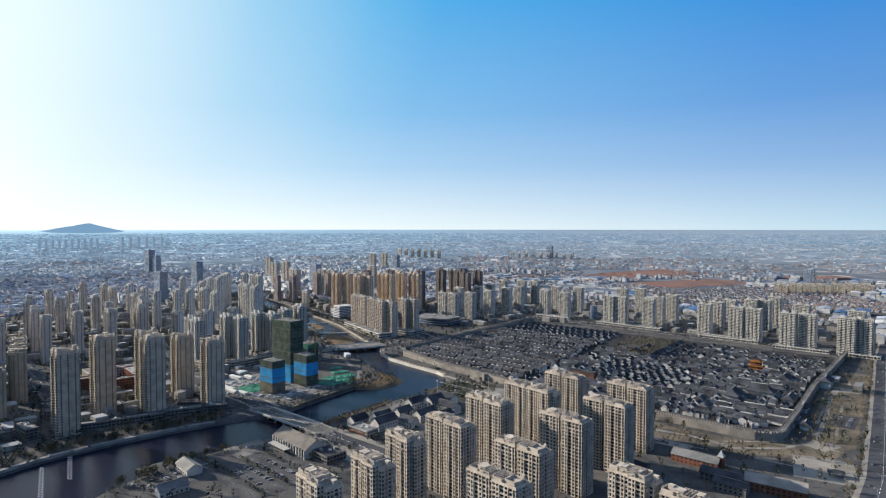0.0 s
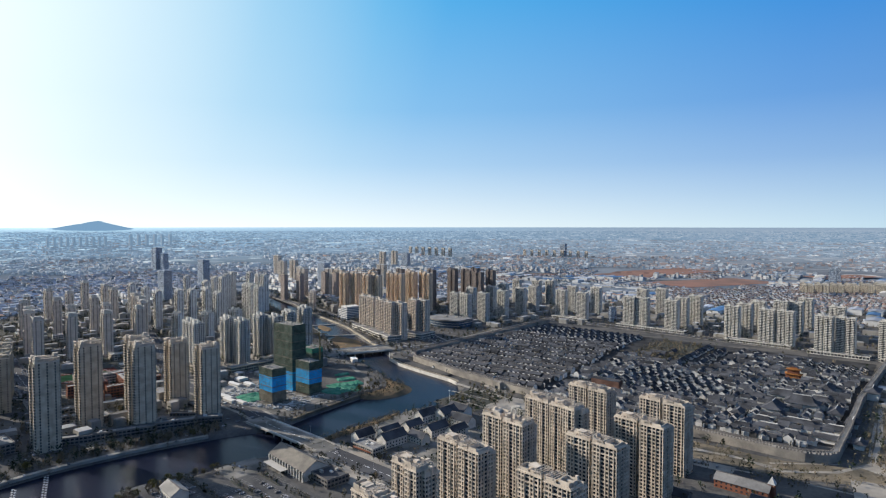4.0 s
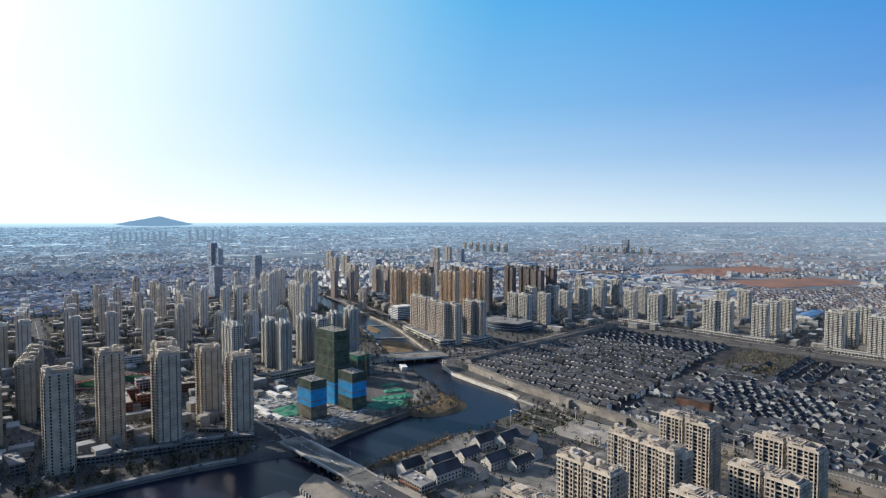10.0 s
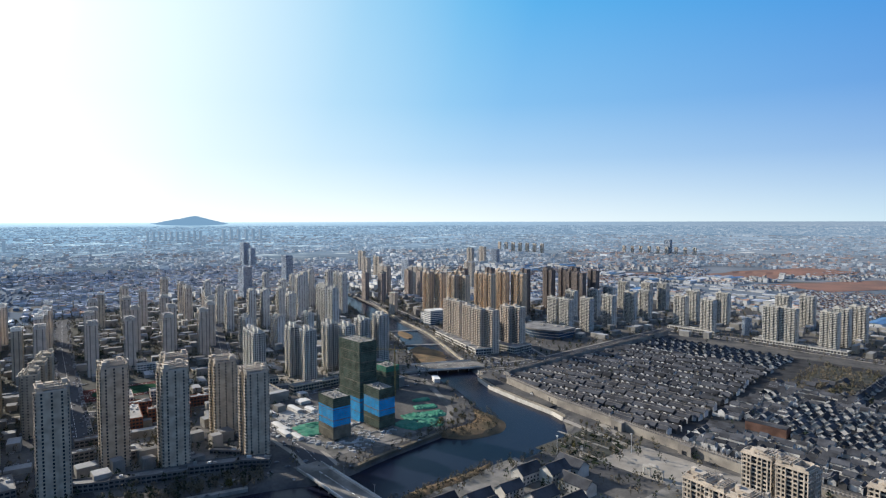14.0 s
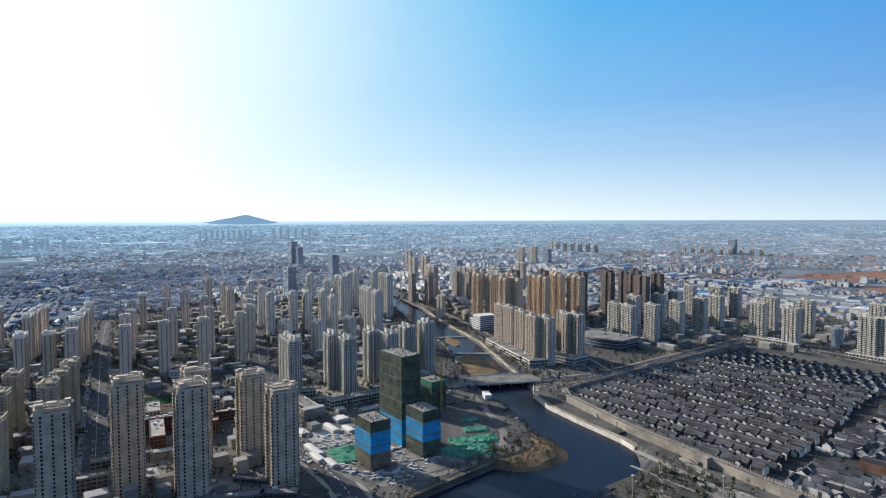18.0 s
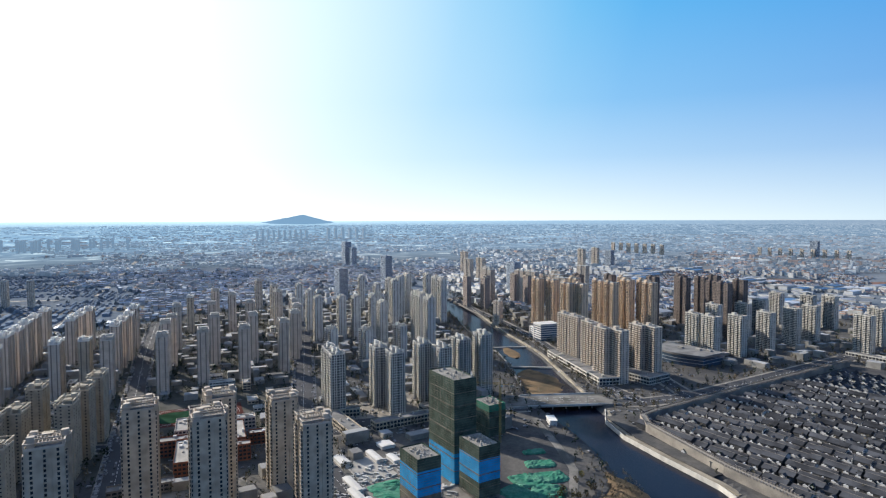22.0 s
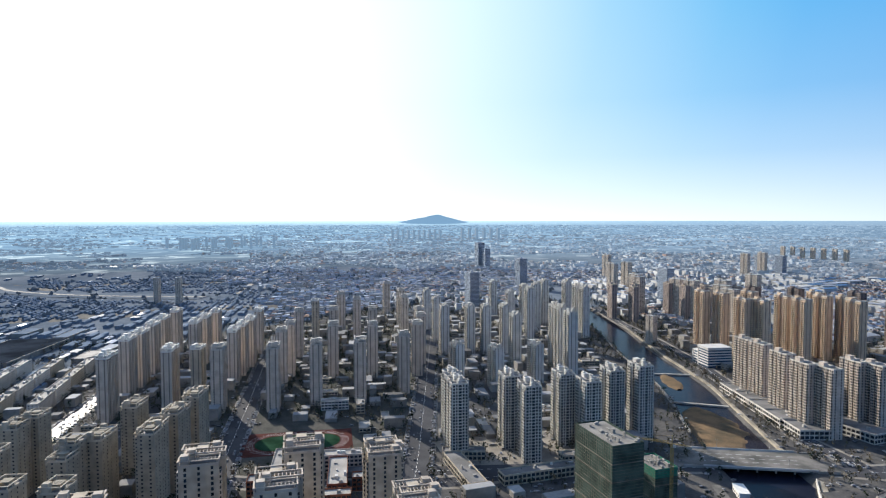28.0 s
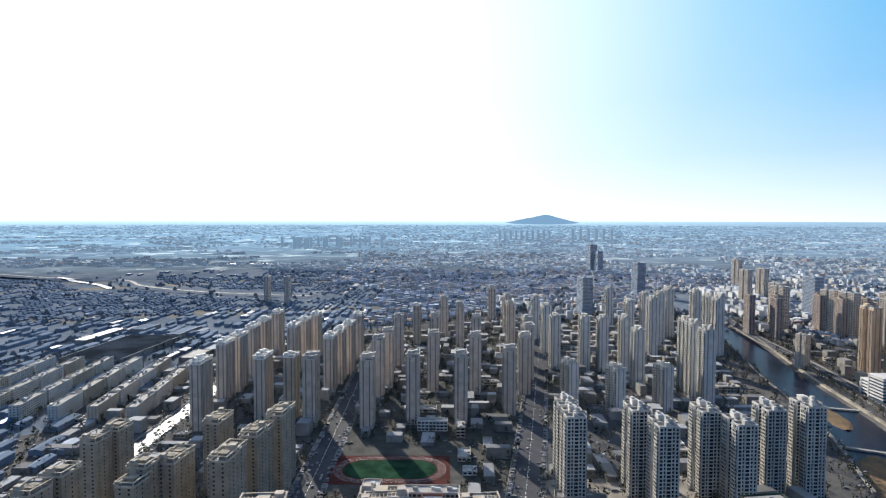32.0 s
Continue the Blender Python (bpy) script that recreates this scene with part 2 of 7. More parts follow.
w_ = bpy.data.materials.new("water")
w_.use_nodes = True
wb = w_.node_tree.nodes["Principled BSDF"]
wb.inputs["Base Color"].default_value, wb.inputs["Roughness"].default_value = (0.008, 0.010, 0.020, 1), 0.26
wb.inputs["Specular IOR Level"].default_value = 0.07
wnz, wbp = w_.node_tree.nodes.new("ShaderNodeTexNoise"), w_.node_tree.nodes.new("ShaderNodeBump")
wnz.inputs["Scale"].default_value, wnz.inputs["Detail"].default_value = 0.5, 4
wbp.inputs["Strength"].default_value, wbp.inputs["Distance"].default_value = 0.10, 0.10
wgeo = w_.node_tree.nodes.new("ShaderNodeNewGeometry")
w_.node_tree.links.new(wgeo.outputs["Position"], wnz.inputs["Vector"])
w_.node_tree.links.new(wnz.outputs[0], wbp.inputs["Height"])
w_.node_tree.links.new(wbp.outputs[0], wb.inputs["Normal"])
M["water"] = w_


# ---------------------------------------------------------------- mesh tools
class Mesh:
    """Collects boxes, prisms and sheets, then becomes one mesh."""

    def __init__(self):
        self.v, self.f = [], []

    def add(self, verts, faces):
        n = len(self.v)
        self.v += verts
        self.f += [tuple(n + i for i in f) for f in faces]
        return self

    def box(self, x0, x1, y0, y1, z0, z1, bottom=False):
        v = [(x0, y0, z0), (x1, y0, z0), (x1, y1, z0), (x0, y1, z0), (x0, y0, z1), (x1, y0, z1), (x1, y1, z1), (x0, y1, z1)]
        f = [(4, 5, 6, 7), (0, 1, 5, 4), (1, 2, 6, 5), (2, 3, 7, 6), (3, 0, 4, 7)]
        return self.add(v, f + ([(3, 2, 1, 0)] if bottom else []))

    def obox(self, cx, cy, ang, l, w, z0, z1, bottom=False):
        c, s = math.cos(radians(ang)), math.sin(radians(ang))
        at = lambda a, b: (cx + a * c - b * s, cy + a * s + b * c)
        q = [at(-l / 2, -w / 2), at(l / 2, -w / 2), at(l / 2, w / 2), at(-l / 2, w / 2)]
        v = [(*p, z0) for p in q] + [(*p, z1) for p in q]
        f = [(4, 5, 6, 7), (0, 1, 5, 4), (1, 2, 6, 5), (2, 3, 7, 6), (3, 0, 4, 7)]
        return self.add(v, f + ([(3, 2, 1, 0)] if bottom else []))

    def gable(self, cx, cy, ang, l, w, z0, rise, over=0.4, thick=0.3):
        """Pitched roof with its ridge along ang: two thick slopes."""
        c, s = math.cos(radians(ang)), math.sin(radians(ang))
        at = lambda a, b, z: (cx + a * c - b * s, cy + a * s + b * c, z)
        a, b = l / 2 + over, w / 2 + over
        dz = rise * over / (w / 2)
        v = []
        for t in (0, thick):
            for e in (-a, a):
                v += [at(e, -b, z0 - dz + t), at(e, 0, z0 + rise + t), at(e, b, z0 - dz + t)]
        f = [(6, 9, 10, 7), (7, 10, 11, 8), (0, 6, 7, 1), (1, 7, 8, 2), (3, 4, 10, 9), (4, 5, 11, 10), (0, 3, 9, 6), (2, 8, 11, 5), (0, 1, 4, 3), (1, 2, 5, 4)]
        return self.add(v, f)

    def pent(self, cx, cy, ang, l, w, z0, h, rise):
        """Walls of a gabled house."""
        c, s = math.cos(radians(ang)), math.sin(radians(ang))
        at = lambda a, b, z: (cx + a * c - b * s, cy + a * s + b * c, z)
        v = []
        for e in (-l / 2, l / 2):
            v += [at(e, -w / 2, z0), at(e, w / 2, z0), at(e, w / 2, z0 + h), at(e, 0, z0 + h + rise), at(e, -w / 2, z0 + h)]
        return self.add(v, [(1, 0, 4, 3, 2), (5, 6, 7, 8, 9), (0, 5, 9, 4), (6, 1, 2, 7)])

    def hip(self, cx, cy, ang, l, w, z0, rise, ridge=0.5, over=1.2, lift=0.5):
        """Hipped roof with slightly raised corners."""
        c, s = math.cos(radians(ang)), math.sin(radians(ang))
        at = lambda a, b, z: (cx + a * c - b * s, cy + a * s + b * c, z)
        a, b, r = l / 2 + over, w / 2 + over, l / 2 * ridge
        v = [at(-a, -b, z0 + lift), at(0, -b, z0), at(a, -b, z0 + lift), at(a, 0, z0), at(a, b, z0 + lift), at(0, b, z0), at(-a, b, z0 + lift), at(-a, 0, z0)]
        v += [at(-a * 0.72, -b * 0.55, z0 + rise * 0.36), at(a * 0.72, -b * 0.55, z0 + rise * 0.36), at(a * 0.72, b * 0.55, z0 + rise * 0.36), at(-a * 0.72, b * 0.55, z0 + rise * 0.36)]
        v += [at(-r, 0, z0 + rise), at(r, 0, z0 + rise)]
        f = [(0, 1, 8), (1, 9, 8), (1, 2, 9), (2, 3, 9), (3, 10, 9), (3, 4, 10), (4, 5, 10), (5, 11, 10), (5, 6, 11), (6, 7, 11), (7, 8, 11), (7, 0, 8),
             (8, 9, 13, 12), (9, 10, 13), (10, 11, 12, 13), (11, 8, 12), (7, 6, 5, 4, 3, 2, 1, 0)]
        return self.add(v, f)

    def strip(self, pts, width, z=0.08, skirt=0.0):
        """A ribbon along points (x, y) or (x, y, z)."""
        L, R = [], []
        for i, p in enumerate(pts):
            q0, q1 = pts[max(i - 1, 0)], pts[min(i + 1, len(pts) - 1)]
            d = Vector((q1[0] - q0[0], q1[1] - q0[1])).normalized()
            zz = p[2] if len(p) > 2 else z
            L.append((p[0] - d.y * width / 2, p[1] + d.x * width / 2, zz))
            R.append((p[0] + d.y * width / 2, p[1] - d.x * width / 2, zz))
        n = len(pts)
        v = R + L
        f = [(i, i + 1, n + i + 1, n + i) for i in range(n - 1)]
        if skirt:
            v = v + [(x, y, z_ - skirt) for x, y, z_ in v]
            f += [(2 * n + i, 2 * n + i + 1, i + 1, i) for i in range(n - 1)]
            f += [(n + i, n + i + 1, 3 * n + i + 1, 3 * n + i) for i in range(n - 1)]
            f += [(0, n, 3 * n, 2 * n), (n - 1, 3 * n - 1, 4 * n - 1, 2 * n - 1), tuple()]
            f = f[:-1]
        return self.add(v, f)

    def cyl(self, x, y, z0, z1, r0, r1, n=8):
        v = [(x + r * math.cos(2 * math.pi * i / n), y + r * math.sin(2 * math.pi * i / n), z) for r, z in ((r0, z0), (r1, z1)) for i in range(n)]
        return self.add(v, [(i, (i + 1) % n, n + (i + 1) % n, n + i) for i in range(n)] + [tuple(range(n, 2 * n))])

    def beam(self, p, q, w):
        """A square bar from p to q."""
        p, q = Vector(p), Vector(q)
        d = (q - p).normalized()
        s = d.cross(Vector((0, 0, 1)))
        s = s.normalized() * w / 2 if s.length > 0.01 else Vector((w / 2, 0, 0))
        u = d.cross(s).normalized() * w / 2
        v = [tuple(e + a * s + b * u) for e in (p, q) for a, b in ((-1, -1), (1, -1), (1, 1), (-1, 1))]
        return self.add(v, [(0, 1, 5, 4), (1, 2, 6, 5), (2, 3, 7, 6), (3, 0, 4, 7), (4, 5, 6, 7), (3, 2, 1, 0)])

    def mesh(self, name, material):
        me = bpy.data.meshes.new(name)
        me.from_pydata(self.v, [], self.f)
        me.materials.append(M[material])
        return me


def part(name, mesh, material, parent=None, label=""):
    me = mesh.mesh(name, material) if isinstance(mesh, Mesh) else mesh
    ob = new(name, me)
    if parent:
        ob.parent = parent
    return tagged(ob, label=label)


def thing(name, label, category, group="", kind="", m=None):
    ob = tagged(new(name), label, category, group, kind)
    ob.empty_display_size = 0.1
    if m is not None:
        ob.matrix_basis = m
    return ob


def solid(name, mesh, material, label, category, group="", kind=""):
    return tagged(part(name, mesh, material), label, category, group, kind)


def smooth_line(nodes, step):
    """Catmull-Rom through nodes of any width."""
    P = [np.array(n, float) for n in nodes]
    P = [2 * P[0] - P[1]] + P + [2 * P[-1] - P[-2]]
    out = []
    for a, b, c, d in zip(P, P[1:], P[2:], P[3:]):
        n = max(2, int(np.hypot(*(c - b)[:2]) / step))
        for i in range(n):
            t = i / n
            out.append(0.5 * (2 * b + (c - a) * t + (2 * a - 5 * b + 4 * c - d) * t * t + (3 * b - a - 3 * c + d) * t ** 3))
    out.append(P[-2])
    return out

# ---------------------------------------------------------------- ground, river, distance
CX, CY, EYE = -140.0, 260.0, 222.0          # middle of the flight
RIVER = smooth_line([(-478, 250, 128), (-474, 400, 124), (-446, 490, 100), (-392, 572, 84), (-352, 616, 74), (-326, 690, 82), (-292, 770, 98), (-272, 835, 96),
                     (-305, 895, 80), (-350, 938, 66), (-388, 972, 60), (-460, 1042, 68), (-571, 1181, 62), (-632, 1252, 62), (-757, 1370, 60), (-850, 1468, 58),
                     (-968, 1588, 58), (-1120, 1720, 56), (-1400, 1960, 56)], 12)
RIV = np.array(RIVER)
WATER = -4.5


def river_side(x, y):
    """Metres outside the water's edge (negative in the river)."""
    if np.ndim(x) == 0:
        return np.min(np.hypot(RIV[:, 0] - x, RIV[:, 1] - y) - RIV[:, 2] / 2)
    x, y = np.asarray(x, float), np.asarray(y, float)
    best = np.full(x.shape, 1e9)
    for cx, cy, w in RIV:
        best = np.minimum(best, np.hypot(x - cx, y - cy) - w / 2)
    return best


def rise(r):
    """Far land raised to the skyline to fit the camera's view."""
    return 206 * np.clip((np.asarray(r, float) - 2400) / 2100, 0, 1) ** 1.6


def land(x, y):
    return float(rise(math.hypot(x - CX, y - CY)))


def far_spot(x, y):
    """A distant place drawn nearer along its line of sight: x, y, scale."""
    R, az = math.hypot(x - CX, y - CY), math.atan2(y - CY, x - CX)
    r = R
    if R > 2400:
        lo, hi = 2300.0, 4480.0
        for _ in range(40):
            r = (lo + hi) / 2
            lo, hi = (r, hi) if (EYE - rise(r)) / r > EYE / R else (lo, r)
    return CX + r * math.cos(az), CY + r * math.sin(az), r / R


def axis(lo, hi, step, far_lo, far_hi):
    mid = list(np.arange(lo, hi + 0.1, step))
    left, right, d = [], [], step
    p = lo
    while p > far_lo:
        d = min(d * 1.16, 170)
        p -= d
        left.append(p)
    p, d = hi, step
    while p < far_hi:
        d = min(d * 1.16, 170)
        p += d
        right.append(p)
    return np.array(left[::-1] + mid + right)


gx, gy = axis(-1000, 430, 6.0, -4800, 4700), axis(370, 1640, 6.0, -900, 4900)
GX, GY = np.meshgrid(gx, gy)
side = river_side(GX, GY)
GZ = np.where(side < 200, -8.0 * np.clip((6 - side) / 13.0, 0, 1), 0) + rise(np.hypot(GX - CX, GY - CY))
n_x, n_y = len(gx), len(gy)
me = bpy.data.meshes.new("ground")
me.from_pydata(np.stack([GX.ravel(), GY.ravel(), GZ.ravel()], -1).tolist(), [],
               [(j * n_x + i, j * n_x + i + 1, (j + 1) * n_x + i + 1, (j + 1) * n_x + i) for j in range(n_y - 1) for i in range(n_x - 1)])
me.materials.append(M["ground"])
solid("ground", me, "ground", "dull brown winter city ground with bare soil", "ground", kind="structure")

wx, wy = np.meshgrid(np.arange(-1450, -190, 9.0), np.arange(190, 2010, 9.0))
wet = river_side(wx, wy) < 9
index = np.where(wet, np.cumsum(wet).reshape(wet.shape) - 1, -1)
me = Mesh()
me.add([(float(x), float(y), WATER) for x, y in zip(wx[wet], wy[wet])],
       [tuple(int(q) for q in (index[j, i], index[j, i + 1], index[j + 1, i + 1], index[j + 1, i])) for j in range(wet.shape[0] - 1) for i in range(wet.shape[1] - 1) if wet[j:j + 2, i:i + 2].all()])
solid("water", me, "water", "dark blue calm river water between banks", "river", kind="structure")

# backdrop with haze painted as emission up to the skyline, and the hill
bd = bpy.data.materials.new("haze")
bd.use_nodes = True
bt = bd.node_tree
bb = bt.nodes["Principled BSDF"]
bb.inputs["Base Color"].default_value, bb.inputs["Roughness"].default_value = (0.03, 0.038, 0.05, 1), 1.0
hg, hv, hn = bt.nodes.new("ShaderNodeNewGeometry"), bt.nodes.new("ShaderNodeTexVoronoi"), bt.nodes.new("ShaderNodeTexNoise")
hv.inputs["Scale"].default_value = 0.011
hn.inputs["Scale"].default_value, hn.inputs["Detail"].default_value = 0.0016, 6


def shader_math(op, a_, b_):
    nd = bt.nodes.new("ShaderNodeMath")
    nd.operation = op
    for k_, v_ in enumerate((a_, b_)):
        if isinstance(v_, (int, float)):
            nd.inputs[k_].default_value = v_
        else:
            bt.links.new(v_, nd.inputs[k_])
    return nd.outputs[0]


def shader_ramp(source, stops):
    nd = bt.nodes.new("ShaderNodeValToRGB")
    while len(nd.color_ramp.elements) < len(stops):
        nd.color_ramp.elements.new(0.5)
    for el, (pos_, col_) in zip(nd.color_ramp.elements, stops):
        el.position, el.color = pos_, (*col_, 1)
    bt.links.new(source, nd.inputs[0])
    return nd.outputs[0]


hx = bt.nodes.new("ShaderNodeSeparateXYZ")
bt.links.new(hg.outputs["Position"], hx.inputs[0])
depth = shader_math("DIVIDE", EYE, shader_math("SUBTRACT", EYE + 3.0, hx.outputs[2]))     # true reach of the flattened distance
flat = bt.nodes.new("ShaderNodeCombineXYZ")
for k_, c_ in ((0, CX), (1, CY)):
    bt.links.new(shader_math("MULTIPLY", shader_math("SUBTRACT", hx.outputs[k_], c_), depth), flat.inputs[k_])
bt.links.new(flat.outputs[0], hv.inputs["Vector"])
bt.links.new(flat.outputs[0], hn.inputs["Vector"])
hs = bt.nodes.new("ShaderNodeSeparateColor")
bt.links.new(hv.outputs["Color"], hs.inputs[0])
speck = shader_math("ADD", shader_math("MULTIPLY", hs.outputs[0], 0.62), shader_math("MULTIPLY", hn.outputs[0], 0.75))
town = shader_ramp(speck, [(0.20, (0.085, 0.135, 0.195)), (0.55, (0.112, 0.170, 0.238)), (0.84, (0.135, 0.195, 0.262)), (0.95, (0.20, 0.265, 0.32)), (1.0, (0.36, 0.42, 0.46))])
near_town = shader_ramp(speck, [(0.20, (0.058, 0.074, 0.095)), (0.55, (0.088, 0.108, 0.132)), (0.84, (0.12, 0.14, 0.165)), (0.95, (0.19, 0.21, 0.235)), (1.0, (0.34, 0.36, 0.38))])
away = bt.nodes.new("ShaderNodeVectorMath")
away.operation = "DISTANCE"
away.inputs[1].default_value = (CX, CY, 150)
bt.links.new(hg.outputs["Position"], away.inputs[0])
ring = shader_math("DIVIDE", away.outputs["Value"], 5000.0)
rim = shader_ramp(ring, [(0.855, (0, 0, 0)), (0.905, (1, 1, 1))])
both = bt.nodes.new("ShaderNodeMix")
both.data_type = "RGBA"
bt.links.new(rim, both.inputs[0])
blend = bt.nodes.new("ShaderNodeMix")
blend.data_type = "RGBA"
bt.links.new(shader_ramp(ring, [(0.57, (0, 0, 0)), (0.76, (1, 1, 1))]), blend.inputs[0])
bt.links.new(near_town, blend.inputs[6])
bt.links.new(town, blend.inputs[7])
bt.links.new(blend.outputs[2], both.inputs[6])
tint = bt.nodes.new("ShaderNodeMix")        # painted: brown fields away from the sun, blue haze towards it
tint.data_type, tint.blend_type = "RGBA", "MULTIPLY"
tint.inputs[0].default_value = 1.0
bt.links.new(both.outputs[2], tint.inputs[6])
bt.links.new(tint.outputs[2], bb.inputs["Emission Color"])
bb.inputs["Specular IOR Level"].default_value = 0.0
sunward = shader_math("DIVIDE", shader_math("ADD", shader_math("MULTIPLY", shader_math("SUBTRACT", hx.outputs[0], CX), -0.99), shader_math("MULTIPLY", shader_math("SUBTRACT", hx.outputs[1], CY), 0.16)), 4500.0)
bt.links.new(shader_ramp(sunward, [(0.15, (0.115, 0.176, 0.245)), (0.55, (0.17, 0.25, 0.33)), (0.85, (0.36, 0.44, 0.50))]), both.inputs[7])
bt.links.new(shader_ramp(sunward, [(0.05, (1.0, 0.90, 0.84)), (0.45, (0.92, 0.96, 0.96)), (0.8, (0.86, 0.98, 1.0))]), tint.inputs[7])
# the painted haze gets stronger towards the sun
haze_boost = shader_math("ADD", 1.05, shader_math("MULTIPLY", shader_ramp(sunward, [(0.2, (0, 0, 0)), (0.95, (1, 1, 1))]), 0.25))
bt.links.new(shader_math("MULTIPLY", haze_boost, shader_ramp(ring, [(0.55, (0.5, 0.5, 0.5)), (0.70, (1, 1, 1))])), bb.inputs["Emission Strength"])
M["haze"] = bd
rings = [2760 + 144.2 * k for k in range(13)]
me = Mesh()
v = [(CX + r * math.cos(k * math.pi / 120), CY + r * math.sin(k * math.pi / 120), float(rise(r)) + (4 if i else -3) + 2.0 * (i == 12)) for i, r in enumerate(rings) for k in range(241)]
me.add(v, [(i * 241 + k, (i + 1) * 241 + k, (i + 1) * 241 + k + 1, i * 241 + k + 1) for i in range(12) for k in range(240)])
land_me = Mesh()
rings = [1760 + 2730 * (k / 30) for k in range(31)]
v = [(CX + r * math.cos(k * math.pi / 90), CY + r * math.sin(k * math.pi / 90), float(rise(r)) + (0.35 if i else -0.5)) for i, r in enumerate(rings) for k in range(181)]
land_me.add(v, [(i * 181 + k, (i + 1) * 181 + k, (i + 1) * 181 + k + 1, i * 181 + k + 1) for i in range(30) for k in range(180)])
solid("farmland", land_me, "farmland", "dry winter farmland and waste ground around the city, painted hazy blue", "farmland", kind="structure")
solid("backdrop", me, "haze", "distance up to the skyline with painted pale blue haze", "backdrop", kind="structure")

# hill surface emits a faint blue that paints the air haze
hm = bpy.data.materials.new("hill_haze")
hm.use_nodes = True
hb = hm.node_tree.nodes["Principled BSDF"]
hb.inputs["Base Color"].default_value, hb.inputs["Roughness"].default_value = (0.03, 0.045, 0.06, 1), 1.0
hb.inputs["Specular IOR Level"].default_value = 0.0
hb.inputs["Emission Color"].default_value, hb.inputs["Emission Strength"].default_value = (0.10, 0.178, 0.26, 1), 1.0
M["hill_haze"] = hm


def ridge_hill(name, az, dist, half, height, base, sharp, label):
    """A low mountain seen against the sky; az in degrees to the left of +y."""
    me = Mesh()
    d = Vector((-math.sin(radians(az)), math.cos(radians(az)), 0))
    s = Vector((d.y, -d.x, 0))
    c = Vector((CX, CY, 0)) + d * dist
    cols, v = 80, []
    for i in range(cols + 1):
        u = -1 + 2 * i / cols
        prof = sharp(u) + 0.05 * noise.noise(Vector((u * 7, dist * 0.01, 0))) + 0.03 * noise.noise(Vector((u * 19, 3, 0)))
        for k, (off, lev) in enumerate(((-90, 0), (-40, 0.62), (0, 1.0), (60, 0.5))):
            p = c + s * (u * half) + d * off
            wob = 1 + 0.12 * noise.noise(Vector((u * 11, k, 1)))
            v.append((p.x, p.y, min(base, land(p.x, p.y)) - 6 + max(prof, 0.0) * height * lev * (wob if 0 < k < 2 else 1)))
    f = [(i * 4 + k, (i + 1) * 4 + k, (i + 1) * 4 + k + 1, i * 4 + k + 1) for i in range(cols) for k in range(3)]
    me.add(v, f)
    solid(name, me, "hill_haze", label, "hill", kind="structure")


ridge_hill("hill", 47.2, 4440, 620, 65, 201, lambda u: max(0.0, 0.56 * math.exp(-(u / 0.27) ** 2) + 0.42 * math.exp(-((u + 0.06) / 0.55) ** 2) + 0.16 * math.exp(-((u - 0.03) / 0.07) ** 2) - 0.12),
           "mountain with a rounded peak on the skyline, painted in blue haze")
ridge_hill("hill", -32.0, 4400, 420, 46, 200, lambda u: max(0.0, math.exp(-(u / 0.5) ** 2) - 0.03), "low ridge on the skyline, painted in haze")


# ---------------------------------------------------------------- roads and paved areas
def road(pts, width, label, z=0.10, material="asphalt", name="road"):
    return solid(name, Mesh().strip(pts, width, z), material, label, "road", kind="structure")


def dashes(pts, off, step, length, z=0.16, w=0.35):
    me = Mesh()
    for (x0, y0), (x1, y1) in zip(pts, pts[1:]):
        L = math.hypot(x1 - x0, y1 - y0)
        dx, dy = (x1 - x0) / L, (y1 - y0) / L
        s = 0.0
        while s + length < L:
            a, b = s, s + length
            q = [(x0 + dx * t - dy * (off + e), y0 + dy * t + dx * (off + e), z) for t, e in ((a, -w / 2), (b, -w / 2), (b, w / 2), (a, w / 2))]
            me.add(q, [(0, 1, 2, 3)])
            s += step
    return me


ROADS = dict(
    south=[(-640, 772), (-446, 680), (-400, 650)],
    south2=[(-310, 596), (-240, 562), (-120, 505), (80, 408)],
    wall=[(-405, 1062), (-372, 1085), (-330, 1140), (-172, 1500), (-80, 1700)],
    west=[(-800, 610), (-690, 700), (-610, 800), (-560, 900), (-482, 982)],
    north=[(-186, 1518), (0, 1418), (200, 1312), (470, 1190), (800, 1040)],
    east=[(150, 420), (237, 605), (306, 780), (461, 1180), (560, 1420)],
    bright=[(-600, 330), (-938, 548), (-1074, 632), (-1978, 1213)],
    cars=[(-640, 585), (-783, 672), (-909, 750), (-1090, 860), (-1400, 1060)],
    main=[(-560, 900), (-640, 800)],
    avenue=[(-600, 745), (-690, 830), (-815, 945), (-941, 1060), (-1300, 1390)],
    river=[(-372, 1085), (-440, 1130), (-548, 1250), (-640, 1350), (-780, 1478), (-930, 1600), (-1100, 1760)],
    cross=[(-330, 1140), (-480, 1330), (-640, 1480)],
)
WIDTH = dict(south=22, south2=22, wall=26, west=18, north=26, east=24, bright=18, cars=22, main=18, avenue=24, river=18, cross=20)
for level, (key, line) in enumerate(ROADS.items()):
    road(line, WIDTH[key] + 9, "pale paved footway beside the street", 0.02 + 0.008 * level, "paving", "pavement")
    road(line, WIDTH[key], "grey asphalt street with lane lines" if key != "bright" else "wet street shining in the low sun", 0.16 + 0.02 * level, "wetroad" if key == "bright" else "asphalt")
    solid("lane_line", dashes(line, 0, 9, 5, 0.19 + 0.02 * level), "paint", "white dashed lane line", "lane line", kind="structure")

